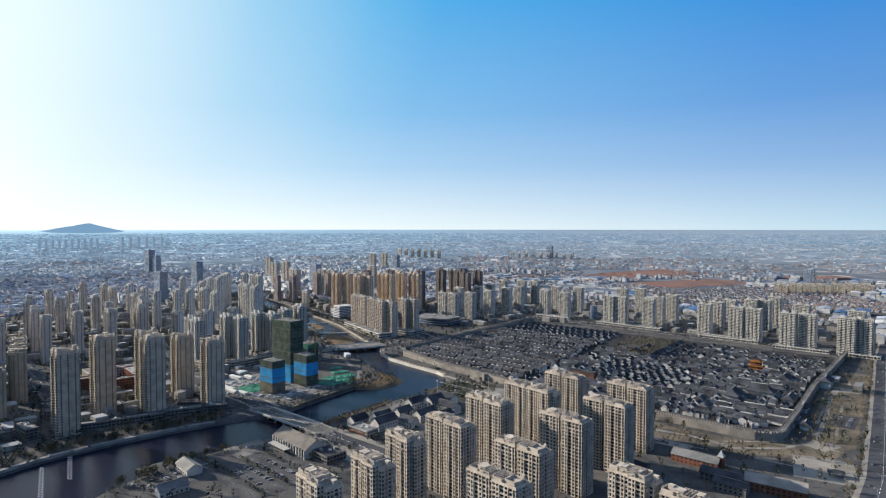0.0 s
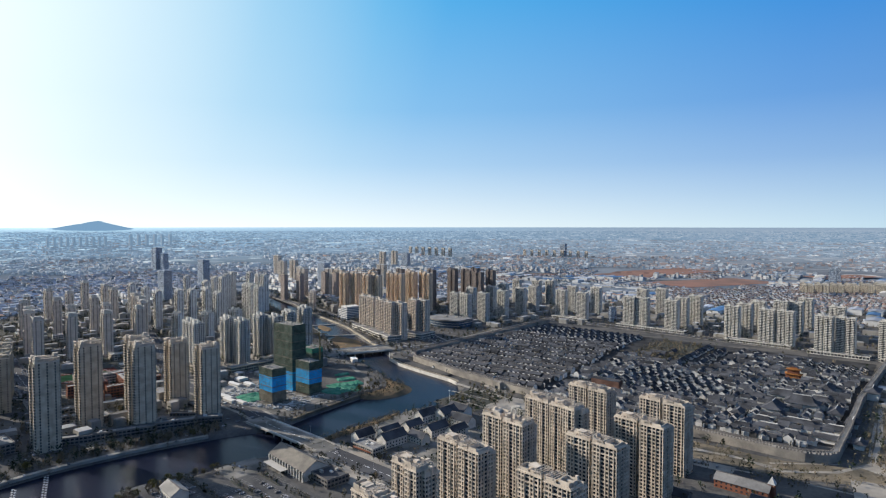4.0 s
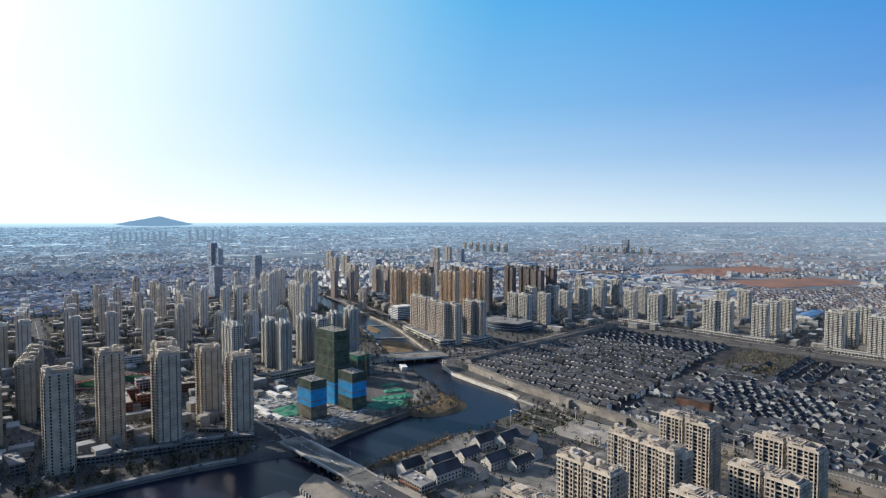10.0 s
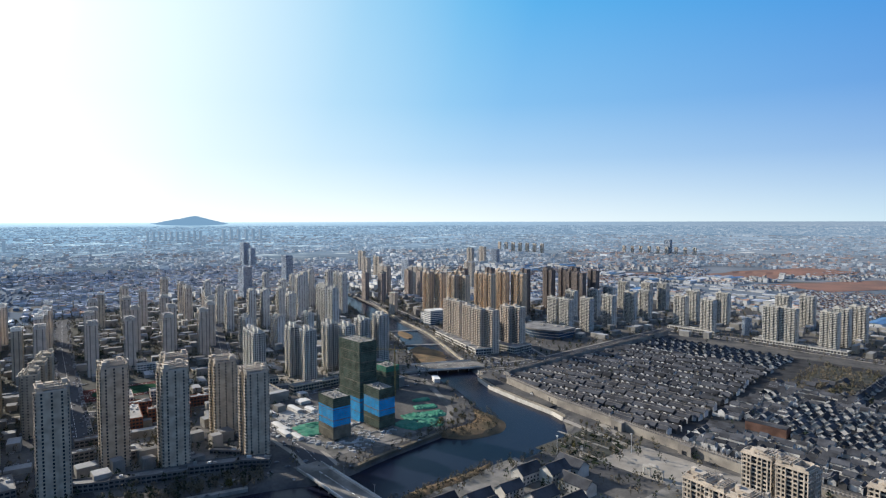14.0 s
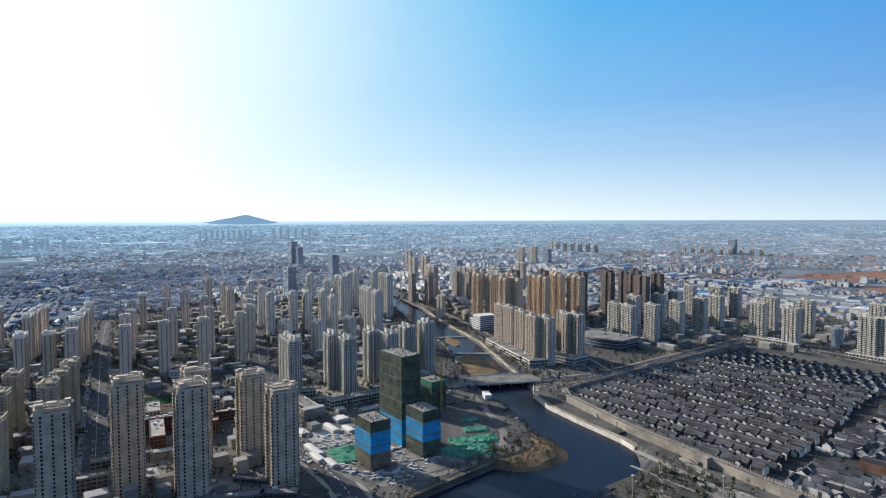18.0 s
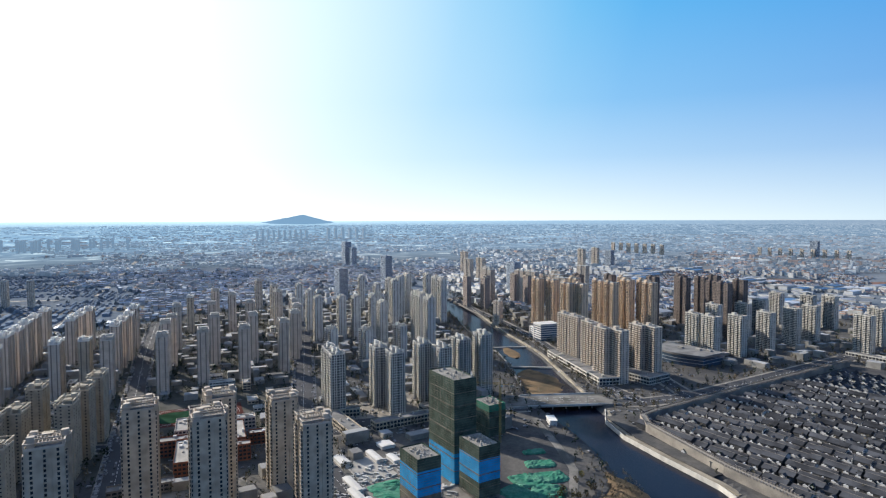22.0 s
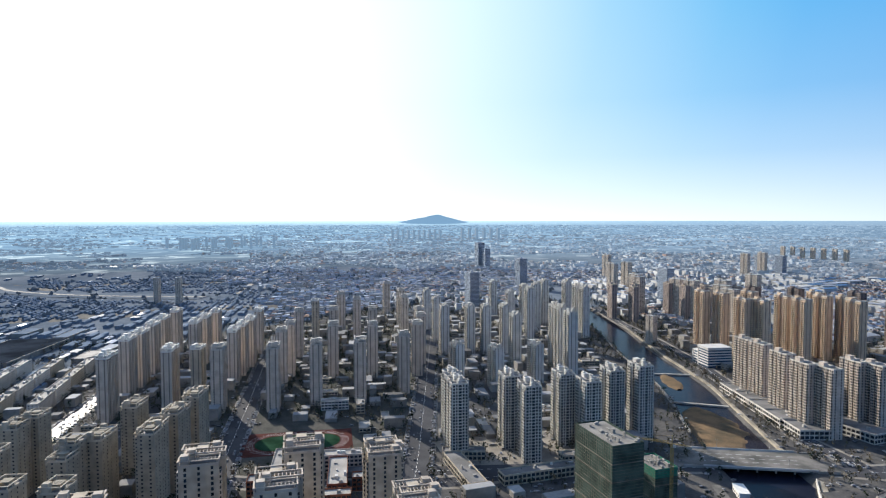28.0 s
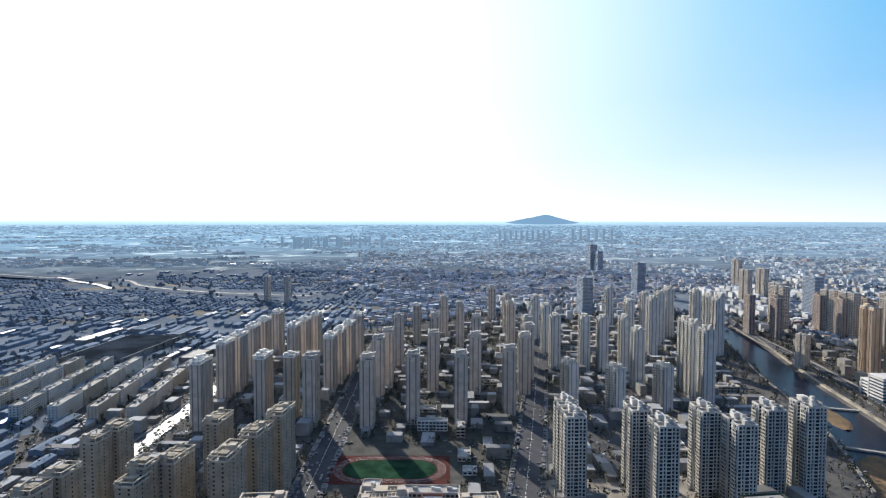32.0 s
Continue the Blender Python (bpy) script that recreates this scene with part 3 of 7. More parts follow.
# ---------------------------------------------------------------- apartment towers
def facade(x0, x1, y0, y1, floors, fh, nx, ny, pier, band, inset, z0=0.0, reveal=True, sides="fblr", blank=False, slots=0, ribs=0):
    """One wall shell with a window opening for every bay and floor, and a glass core set back behind it."""
    glass, roof, parapet = Mesh(), Mesh(), Mesh()
    h = z0 + floors * fh
    glass.box(x0 + inset, x1 - inset, y0 + inset, y1 - inset, z0, h - 0.2)
    index, verts, faces = {}, [], []

    def vid(p):
        k = (round(p[0], 3), round(p[1], 3), round(p[2], 3))
        if k not in index:
            index[k] = len(verts)
            verts.append(k)
        return index[k]

    zs = [z0]
    for k in range(floors):
        zs += [z0 + k * fh + (band - 0.35), z0 + (k + 1) * fh - 0.35]
    zs.append(h)
    runs = dict(f=(nx, (x0, y0), (1, 0), (0, 1), x1 - x0), b=(nx, (x1, y1), (-1, 0), (0, -1), x1 - x0), r=(ny, (x1, y0), (0, 1), (-1, 0), y1 - y0), l=(ny, (x0, y1), (0, -1), (1, 0), y1 - y0))
    for key in sides:
        n, o, d, inn, length = runs[key]
        us = [0.0]
        if blank and key in "lr":
            n = max(1, round(length / 7))
            us += [u for i in range(n) for u in (length * (i + 0.5) / n - 0.7, length * (i + 0.5) / n + 0.7)]
            n = 0
        share = [(1.0, 0.78, 1.24, 0.9)[i % 4] if slots else 1.0 for i in range(n)]
        for i in range(n):
            lo, hi = length * sum(share[:i]) / sum(share), length * sum(share[:i + 1]) / sum(share)
            us += [lo + pier * (0.62 if i == 0 else 0.5), hi - pier * (0.62 if i == n - 1 else 0.5)]
        us.append(length)
        at = lambda u, z, dep=0.0: (o[0] + d[0] * u + inn[0] * dep, o[1] + d[1] * u + inn[1] * dep, z)
        for i in range(len(us) - 1):
            slot = slots and i % 2 == 1 and (i // 2) % slots == slots - 1
            for k in range(len(zs) - 1):
                if slot:                # a deep upright recess with a balcony slab at each floor
                    lo, hi = us[i], us[i + 1]
                    dep = inset * 0.55 if k % 2 == 0 else inset
                    for u in (lo, hi):
                        faces.append((vid(at(u, zs[k])), vid(at(u, zs[k + 1])), vid(at(u, zs[k + 1], inset)), vid(at(u, zs[k], inset))))
                    if k % 2 == 0:
                        faces.append((vid(at(lo, zs[k], dep)), vid(at(hi, zs[k], dep)), vid(at(hi, zs[k + 1], dep)), vid(at(lo, zs[k + 1], dep))))
                        faces.append((vid(at(lo, zs[k + 1], dep)), vid(at(hi, zs[k + 1], dep)), vid(at(hi, zs[k + 1], inset)), vid(at(lo, zs[k + 1], inset))))
                    continue
                if ribs and i % (2 * ribs) == 0 and 0 < i < len(us) - 2:      # an upright rib standing proud of the pier
                    u = (us[i] + us[i + 1]) / 2
                    line = [(us[i], 0), (u - 0.28, 0), (u - 0.28, -0.4), (u + 0.28, -0.4), (u + 0.28, 0), (us[i + 1], 0)]
                    for (u0, d0), (u1, d1) in zip(line, line[1:]):
                        faces.append((vid(at(u0, zs[k], d0)), vid(at(u1, zs[k], d1)), vid(at(u1, zs[k + 1], d1)), vid(at(u0, zs[k + 1], d0))))
                    if k == len(zs) - 2:
                        faces.append(tuple(vid(at(u1, h, d1)) for u1, d1 in line[1:5]))
                    continue
                q = (at(us[i], zs[k]), at(us[i + 1], zs[k]), at(us[i + 1], zs[k + 1]), at(us[i], zs[k + 1]))
                if i % 2 == 1 and k % 2 == 1:
                    if reveal:
                        e = [at(us[i], zs[k], inset), at(us[i + 1], zs[k], inset), at(us[i + 1], zs[k + 1], inset), at(us[i], zs[k + 1], inset)]
                        for m in range(4):
                            faces.append((vid(q[m]), vid(q[(m + 1) % 4]), vid(e[(m + 1) % 4]), vid(e[m])))
                    continue
                faces.append(tuple(vid(p) for p in q))
    wall = Mesh().add(verts, faces)
    roof.box(x0 + 0.3, x1 - 0.3, y0 + 0.3, y1 - 0.3, h - 0.3, h + 0.1)
    t, ph = 0.35, 1.3
    o4 = [(x0, y0), (x1, y0), (x1, y1), (x0, y1)]
    i4 = [(x0 + t, y0 + t), (x1 - t, y0 + t), (x1 - t, y1 - t), (x0 + t, y1 - t)]
    v = [(*p, z) for p, z in [(p, h) for p in o4] + [(p, h + ph) for p in o4] + [(p, h + ph) for p in i4] + [(p, h) for p in i4]]
    f = []
    for i in range(4):
        j = (i + 1) % 4
        f += [(i, j, 4 + j, 4 + i), (4 + i, 4 + j, 8 + j, 8 + i), (8 + i, 8 + j, 12 + j, 12 + i)]
    parapet.add(v, f)
    return wall, glass, roof, parapet, h


KINDS, SPOTS = {}, []


def tower_kind(key, blocks, fh, wall, style, pier=0.9, band=1.25, bay=3.2, inset=0.5, crown="trim", balcony=None, reveal=False, blank=False, cornice=False, glaze="glass", slots=0, ribs=0):
    """Makes the shared meshes of a tower once. blocks: x0, x1, y0, y1, floors."""
    out = []
    top = max(b[4] for b in blocks) * fh
    for x0, x1, y0, y1, fl in blocks:
        nx, ny = max(1, round((x1 - x0) / bay)), max(1, round((y1 - y0) / bay))
        w, g, r, p, h = facade(x0, x1, y0, y1, fl, fh, nx, ny, pier, band, inset, reveal=reveal, blank=blank, slots=slots, ribs=ribs)
        if balcony and not out:
            for bx0, bx1, yb, sg, fb in balcony:
                lo, hi = (yb - 1.05, yb) if sg < 0 else (yb, yb + 1.05)
                g.box(bx0 + 0.25, bx1 - 0.25, lo, hi, 0.3, (fb - 1) * fh - 0.2)
        out += [("wall", w.mesh("wall", wall), ""), ("glazing", g.mesh("glazing", glaze), "dark recessed window glass"),
                ("roof", r.mesh("roof", "roofgrey"), "flat grey roof"), ("parapet", p.mesh("parapet", crown), "pale parapet")]
    if balcony:
        for bx0, bx1, y, s, fl in balcony:
            lo, hi = (y - 1.3, y) if s < 0 else (y, y + 1.3)
            w, g, r, p, h = facade(bx0, bx1, lo, hi, fl - 1, fh, max(1, round((bx1 - bx0) / 2.4)), 1, 0.45, 1.2, 0.25, reveal=False, sides="flr" if s < 0 else "brl")
            me = w
            out.append(("balcony_bay", me.mesh("balcony_bay", crown if style != "plain" else wall), "stack of pale balconies"))
    x0, x1, y0, y1, fl = max(blocks, key=lambda b: b[4])
    cx, cy, h = (x0 + x1) / 2, (y0 + y1) / 2, fl * fh
    me = Mesh().box(cx - 3, cx + 3, cy - 2.6, cy + 2.6, h, h + 3.6).box(cx - 3.4, cx + 3.4, cy - 3, cy + 3, h + 3.6, h + 3.9, True)
    out.append(("stair_house", me.mesh("stair_house", wall), "roof stair and lift house"))
    if style == "frame":            # raised open frames along the roof edges
        for x0, x1, y0, y1, fl in blocks:
            h = fl * fh
            me = Mesh()
            up = 2.6 + 1.6 * random.random()
            for a, b, c, d in ((x0 - 0.5, x1 + 0.5, y0 - 0.5, y0 + 0.3), (x0 - 0.5, x1 + 0.5, y1 - 0.3, y1 + 0.5)):
                me.box(a, b, c, d, h + up, h + up + 0.7, True)
            for x in (x0 - 0.2, x1 - 0.4):
                me.box(x, x + 0.6, y0, y1, h + up + 0.1, h + up + 0.6, True)
            for a in (x0 + 0.2, x1 - 0.2):
                for c in (y0 + 0.2, y1 - 0.2):
                    me.box(a - 0.35, a + 0.35, c - 0.35, c + 0.35, h, h + up + 0.05)
            a, c = random.choice((x0 + 0.6, x1 - 4.4)), random.choice((y0 + 1.0, y1 - 5.0))
            me.box(a, a + 3.8, c, c + 4.0, h, h + up + 1.6 + random.random() * 1.6)
            ya, yb, xa = y0 + 1.2, y1 - 1.2, (x0 + x1) / 2 + random.uniform(-0.8, 0.8)        # a ladder of rungs over the roof
            for x in (xa - 1.7, xa + 1.5):
                me.box(x, x + 0.3, ya, yb, h + up - 0.6, h + up - 0.2, True)
                for y in (ya, yb - 0.3):
                    me.box(x, x + 0.3, y, y + 0.3, h, h + up - 0.55)
            for k in range(int((yb - ya) / 1.9) + 1):
                me.box(xa - 1.9, xa + 2.0, ya + k * 1.9, ya + k * 1.9 + 0.35, h + up - 0.2, h + up + 0.1, True)
            out.append(("roof_frame", me.mesh("roof_frame", crown), "open pale roof frame"))
    if cornice:
        for x0, x1, y0, y1, fl in blocks:
            for z, d in ((fl * fh - 0.45, 0.55), ((fl - 2) * fh - 0.3, 0.35)):
                o4 = [(x0 - d, y0 - d), (x1 + d, y0 - d), (x1 + d, y1 + d), (x0 - d, y1 + d)]
                i4 = [(x0 + 0.05, y0 + 0.05), (x1 - 0.05, y0 + 0.05), (x1 - 0.05, y1 - 0.05), (x0 + 0.05, y1 - 0.05)]
                me = Mesh().add([(*p, z) for p in o4] + [(*p, z + 0.5) for p in o4] + [(*p, z + 0.5) for p in i4] + [(*p, z) for p in i4],
                                [f for i in range(4) for f in ((i, (i + 1) % 4, 4 + (i + 1) % 4, 4 + i), (4 + i, 4 + (i + 1) % 4, 8 + (i + 1) % 4, 8 + i), (12 + i, 12 + (i + 1) % 4, (i + 1) % 4, i))])
                out.append(("cornice", me.mesh("cornice", crown), "pale cornice"))
    if style == "pile":             # stepped little penthouses and walls
        for x0, x1, y0, y1, fl in blocks:
            h = fl * fh
            mid_y = (y0 + y1) / 2
            me = Mesh().box(x0 + 1.0, x1 - 1.0, mid_y - 0.9, mid_y + 0.9, h + 0.1, h + 0.3)
            if cornice:
                for k in range(2):
                    a, c = x0 + 0.3 + (x1 - x0) * 0.5 * k, y0 + 0.3 + random.random() * 1.5
                    b, d, up = a + (x1 - x0) * 0.38, y1 - 0.3 - random.random() * 2.5, h + 1.9 + 2.2 * random.random()
                    me.box(a, b, c, c + 0.35, h + 0.1, up).box(a, b, d - 0.35, d, h + 0.1, up).box(a, a + 0.35, c + 0.35, d - 0.35, h + 0.1, up).box(b - 0.35, b, c + 0.35, d - 0.35, h + 0.1, up - 0.8)
            for k in range(2 if cornice else 5):
                a, c = x0 + 1.2 + random.random() * (x1 - x0 - 5), mid_y - 2.2 + random.random() * 2.0
                me.box(a, a + 1.8 + random.random() * 2.2, c, c + 1.5 + random.random() * 2.2, h + 0.12, h + 1.2 + random.random() ** 2 * 5.0)
            if cornice and x1 - x0 > 6:
                rack = Mesh()
                xa, xb = (x0 + 0.2, x0 + (x1 - x0) * 0.45) if random.random() < 0.5 else (x0 + (x1 - x0) * 0.55, x1 - 0.2)
                for yy in (y0 + 0.1, y1 - 0.5):
                    rack.box(xa, xb, yy, yy + 0.4, h + 2.7, h + 3.2, True)
                    for xx in (xa, xb - 0.5):
                        rack.box(xx, xx + 0.5, yy, yy + 0.4, h + 0.1, h + 2.75)
                for k in range(5):
                    xx = xa + (xb - xa - 0.3) * k / 4
                    rack.box(xx, xx + 0.3, y0, y1, h + 3.15, h + 3.45, True)
                out.append(("pergola", rack.mesh("pergola", "beige"), "open pale roof pergola"))
            out.append(("penthouse", me.mesh("penthouse", crown), "cluster of small roof structures"))
    KINDS[key] = out
    return out


def tower(key, x, y, ang, label, group, name="apartment_tower", z=0.0, scale=1.0):
    SPOTS.append((x, y))
    ob = thing(name, label, "apartment tower", group, m=pose(x, y, z, 0, 0, ang) @ Matrix.Diagonal((scale, scale, scale, 1)))
    last = {}
    for nm, me, lab in KINDS[key]:
        holder = dict(parapet="roof", glazing="wall", balcony_bay="wall").get(nm)
        last[nm] = part(nm, me, "", last.get(holder, ob), lab)
        if nm in ("penthouse", "pergola"):
            tagged(last[nm], lab, kind="stuff")
    return ob


def towers(key, spots, ang, label, group):
    for s in spots:
        tower(key, s[0], s[1], s[2] if len(s) > 2 else ang, label, group)


# tall grey riverside towers with open roof frames
def riverside(fl):
    return [(-11.5, -3.5, -11.5, 9, fl), (-3.5, 3.5, -9, 11.5, fl), (3.5, 11.5, -11.5, 9, fl)]


for fl in (26, 27, 30, 31):
    tower_kind(f"riverside{fl}", riverside(fl), 2.95, "taupe", "frame", pier=0.95, band=1.1, bay=2.7, blank=True, crown="beige", slots=2, ribs=2,
               balcony=[(-10, -5.5, -11.5, -1, fl), (5.5, 10, -11.5, -1, fl), (-10.5, -6, 9, 1, fl), (6, 10.5, 9, 1, fl)])
RV = "tall grey-beige riverside apartment tower with open roof frames"
tower("riverside30", -564, 514, -28, RV, "riverside towers")
tower("riverside31", -578, 578, -28, RV, "riverside towers")
tower("riverside31", -521, 594, -28, RV, "riverside towers")
tower("riverside30", -563, 632, -28, RV, "riverside towers")
tower("riverside26", -550, 682, -28, RV, "riverside towers")
tower("riverside27", -481, 652, -28, RV, "riverside towers")

# beige court of towers near the start
for fl in (19, 20, 21, 22):
    tower_kind(f"court{fl}", [(-22, -1.8, -6.5, 6.5, fl), (-1.8, 1.8, -3.5, 6.5, fl), (1.8, 22, -8.5, 5, fl), (12, 22, 5, 10, fl - 1), (-22, -12, 6.5, 10.5, fl - 1)],
               2.98, "beige", "pile", pier=0.85, band=0.85, bay=3.3, inset=1.0, reveal=True, cornice=True, crown="beige", slots=3, ribs=2)
    tower_kind(f"courtsingle{fl}", [(-14, 1, -7, 6.5, fl), (1, 13, -8.5, 6.5, fl), (13, 17, -4, 8.5, fl - 1), (-11, 10, 6.5, 10, fl - 1)], 2.98, "beige", "pile", pier=0.85, band=0.85, bay=3.3, inset=1.0, reveal=True, cornice=True, crown="beige", slots=3, ribs=2)
CT = "beige apartment tower with a grid of small dark windows"
for key, x, y in (("court21", -33, 516), ("court21", 2, 571), ("court21", 24, 636), ("court21", -43, 664), ("courtsingle22", -60, 585), ("courtsingle22", -84, 601),
                  ("court22", -104, 538), ("court21", -126, 480), ("courtsingle21", -150, 434), ("court20", -60, 446), ("court20", -68, 386), ("courtsingle20", -160, 391),
                  ("courtsingle20", 18, 414), ("court19", 56, 388), ("courtsingle20", -182, 352)):
    tower(key, x, y, -30, CT, "beige court towers")

# white pairs across the site road
for fl in (23, 24, 26):
    tower_kind(f"white{fl}", [(-13.5, -3.2, -8, 7, fl), (-3.2, 3.2, -5, 9, fl), (3.2, 13.5, -9.5, 6, fl)], 2.95, "pale", "pile", pier=0.95, band=0.9, bay=2.9, inset=0.8, crown="cream", slots=2, ribs=1,
               balcony=[(-12, -5.5, -8, -1, fl), (5.5, 12, -9.5, -1, fl), (-11, -6.5, 7, 1, fl), (6.5, 11, 6, 1, fl)])
WH = "pale apartment tower with stacked balconies and ornate roof"
towers("white24", [(-651, 846), (-676, 862), (-635, 902), (-599, 889), (-603, 947), (-570, 942), (-577, 995)], -30, WH, "white towers by the construction site")
tower("white26", -555, 1012, -30, WH, "white towers by the construction site")

# rose slabs on a long shop podium by the river
tower_kind("slab24", [(-13.6, -0.4, -6, 7, 24), (0.4, 13.6, -7.5, 5.5, 24)], 2.98, "rose", "plain", pier=0.85, band=1.05, bay=2.9, blank=True, crown="cream", slots=3, ribs=2,
           balcony=[(-12.5, -8, -6, -1, 24), (-6, -2, -6, -1, 24), (2, 6, -7.5, -1, 24), (8, 12.5, -7.5, -1, 24)])
RS = "rose-beige slab apartment block with cream balcony strips"
towers("slab24", [(-545, 1253), (-520, 1236), (-484, 1200), (-452, 1166), (-428, 1160), (-418, 1216), (-398, 1212)], -30, RS, "slab blocks on the shop podium")

# orange fluted towers
tower_kind("orange34", [(-14, -5, -6, 7, 34), (-5, 5, -3, 8, 33), (5, 14, -7, 6, 34)], 2.98, "orange", "plain", pier=1.6, band=1.1, bay=3.0, blank=True, crown="cream",
           balcony=[(-13, -10.5, -6, -1, 34), (-8.5, -6, -6, -1, 34), (6, 8.5, -7, -1, 34), (10.5, 13, -7, -1, 34)])
tower_kind("brown34", [(-13, -4, -6, 7, 34), (-4, 4, -3, 8, 33), (4, 13, -7, 6, 34)], 2.98, "brown", "plain", pier=1.4, band=1.2, bay=3.0, blank=True, crown="brown")
tower_kind("brown26", [(-12, -1, -6, 6, 26), (1, 12, -7, 5, 26)], 2.95, "umber", "plain", pier=1.2, band=1.1, bay=3.0, blank=True, crown="tan")
OR = "tall orange-brown fluted apartment tower"
towers("orange34", [(-699, 1472), (-664, 1465), (-612, 1420), (-586, 1420), (-580, 1500), (-548, 1478), (-538, 1545), (-508, 1552), (-486, 1514), (-640, 1520), (-560, 1590)], -30, OR, "orange towers")
DK = "tall dark brown apartment tower"
towers("brown34", [(-511, 1627), (-470, 1690), (-453, 1640), (-423, 1660), (-391, 1607), (-366, 1575), (-410, 1720), (-350, 1650), (-600, 1620), (-660, 1590)], -30, DK, "dark towers behind the orange ones")

towers("brown26", [(-981, 1648), (-950, 1690), (-922, 1637), (-905, 1760), (-857, 1741), (-833, 1781), (-880, 1820), (-800, 1740), (-770, 1800)], -30, "plain grey-brown apartment block by the upper river", "upper river blocks")

# pale slabs along the old town's streets
for fl in (21, 22):
    tower_kind(f"street{fl}", [(-14, -0.6, -6, 7, fl), (0.6, 14, -7.5, 5.5, fl)], 2.98, "cream", "plain", pier=0.75, band=1.0, bay=2.8, blank=True, crown="cream", slots=2, ribs=2,
               balcony=[(-12.5, -8.5, -6, -1, fl), (-6, -2, -6, -1, fl), (2, 6, -7.5, -1, fl), (8.5, 12.5, -7.5, -1, fl)])
ST = "pale cream slab apartment tower with many balconies"
towers("street22", [(-383, 1408), (-354, 1390), (-376, 1537), (-320, 1424), (-334, 1580), (-286, 1486), (-313, 1646), (-254, 1566), (-300, 1790), (-228, 1612), (-242, 1780), (-205, 1790),
                    (-150, 1538), (-131, 1640), (-98, 1494), (-71, 1625), (8, 1440), (34, 1428), (41, 1620), (87, 1640), (92, 1404), (117, 1458), (150, 1502)], -30, ST, "street towers")
towers("street22", [(198, 1340), (228, 1384), (262, 1430), (252, 1306), (280, 1290), (309, 1450), (334, 1445), (373, 1520), (327, 1240), (357, 1230), (390, 1380), (408, 1196), (432, 1190), (460, 1300)],
       -30, ST, "street towers")

# grey-brown towers of the western estate
tower_kind("estate25", [(-13, -1, -6.5, 6, 25), (-1, 3, -4, 5, 25), (3, 13, -6, 7.5, 25)], 2.95, "mauve", "frame", pier=1.2, band=1.15, bay=3.4, blank=True, crown="cream", slots=2, ribs=1,
           balcony=[(-11.5, -8, -6.5, -1, 25), (6, 10, -6, -1, 25)])
tower_kind("estate24", [(-16, -5, -6, 6, 24), (-5, 5, -7, 5, 24), (5, 16, -6, 6, 24)], 2.95, "mauve", "frame", pier=1.2, band=1.15, bay=3.6, blank=True, crown="trim")
tower_kind("estateyellow", [(-10, 0, -6, 6, 24), (0, 10, -7, 5, 24)], 2.95, "tan", "frame", pier=1.2, band=1.15, bay=3.4, blank=True, crown="trim")
ES = "grey-brown apartment tower with pale roof frames"
EG = "western estate towers"
towers("estate25", [(-898, 781), (-884, 830), (-858, 876), (-852, 940), (-936, 731), (-987, 838), (-978, 913), (-940, 954), (-905, 1007), (-956, 1057), (-1060, 1041), (-1103, 993), (-1027, 872), (-1126, 941), (-1185, 1095)], -36, ES, EG)
towers("estate24", [(-991, 627), (-1080, 672), (-1117, 698), (-1172, 730), (-1220, 760), (-1283, 800), (-980, 691), (-1148, 782), (-1188, 812), (-1230, 846), (-1046, 797), (-1081, 825), (-1121, 856), (-1194, 904)], -34, ES, EG)
towers("estateyellow", [(-966, 719), (-1237, 1038)], -34, "ochre apartment tower with pale roof frames", EG)
towers("estate25", [(-1271, 1116), (-1365, 1301), (-1236, 1241), (-1010, 1100), (-1150, 1180)], -30, ES, EG)

# tan row blocks close to the end of the flight
for fl in (19, 20, 21, 22):
    tower_kind(f"row{fl}", [(-9, 9, -7, 5.5, fl), (-6, 6, 5.5, 8.5, fl - 1)], 2.95, "olive", "frame", pier=4.9, band=1.8, bay=6.2, blank=True, crown="tan")
RW = "tan row apartment block with open roof frames"
ROWS = [(-726, 588), (-743, 602), (-761, 617), (-779, 632), (-797, 647), (-812, 661), (-823, 603), (-836, 614), (-838, 533), (-824, 521), (-738, 534), (-747, 546), (-756, 560), (-768, 571), (-764, 496), (-746, 484),
        (-728, 470), (-690, 500), (-676, 520)]
for k, (x, y) in enumerate(ROWS):
    step = 0 if k % 2 else 5
    tower("row%d" % ((22, 21, 22, 20, 22, 21)[k] if k < 6 else (20, 19, 21)[k % 3]), x + step * 0.63, y + step * 0.78, 141, RW, "tan row blocks")

# mixed towers between the avenue and the river
for fl in (18, 27, 32):
    tower_kind(f"mid{fl}", [(-11, -2, -7, 6, fl), (-2, 3, -4, 7, fl), (3, 11, -8, 5, fl)], 2.95, "pale", "pile", pier=0.95, band=1.1, bay=3.0, blank=True, crown="cream", slots=2, ribs=1,
               balcony=[(-9.5, -4, -7, -1, fl), (4.5, 9.5, -8, -1, fl)])
MD = "pale grey apartment tower between the avenue and the river"
towers("mid27", [(-1167, 1255), (-1067, 1193), (-977, 1129), (-950, 1163), (-928, 1178), (-1189, 1479), (-914, 1210), (-838, 1148), (-1033, 1359), (-1090, 1470)], -30, MD, "midtown towers")
towers("mid32", [(-1030, 1465), (-986, 1483), (-930, 1440), (-900, 1420), (-798, 1193), (-776, 1178), (-740, 1152), (-1000, 1400), (-960, 1330)], -30, MD, "midtown towers")
towers("mid18", [(-835, 1021), (-786, 1047), (-762, 1101)], -12, "slim pale tower with a cylindrical crown", "midtown towers")

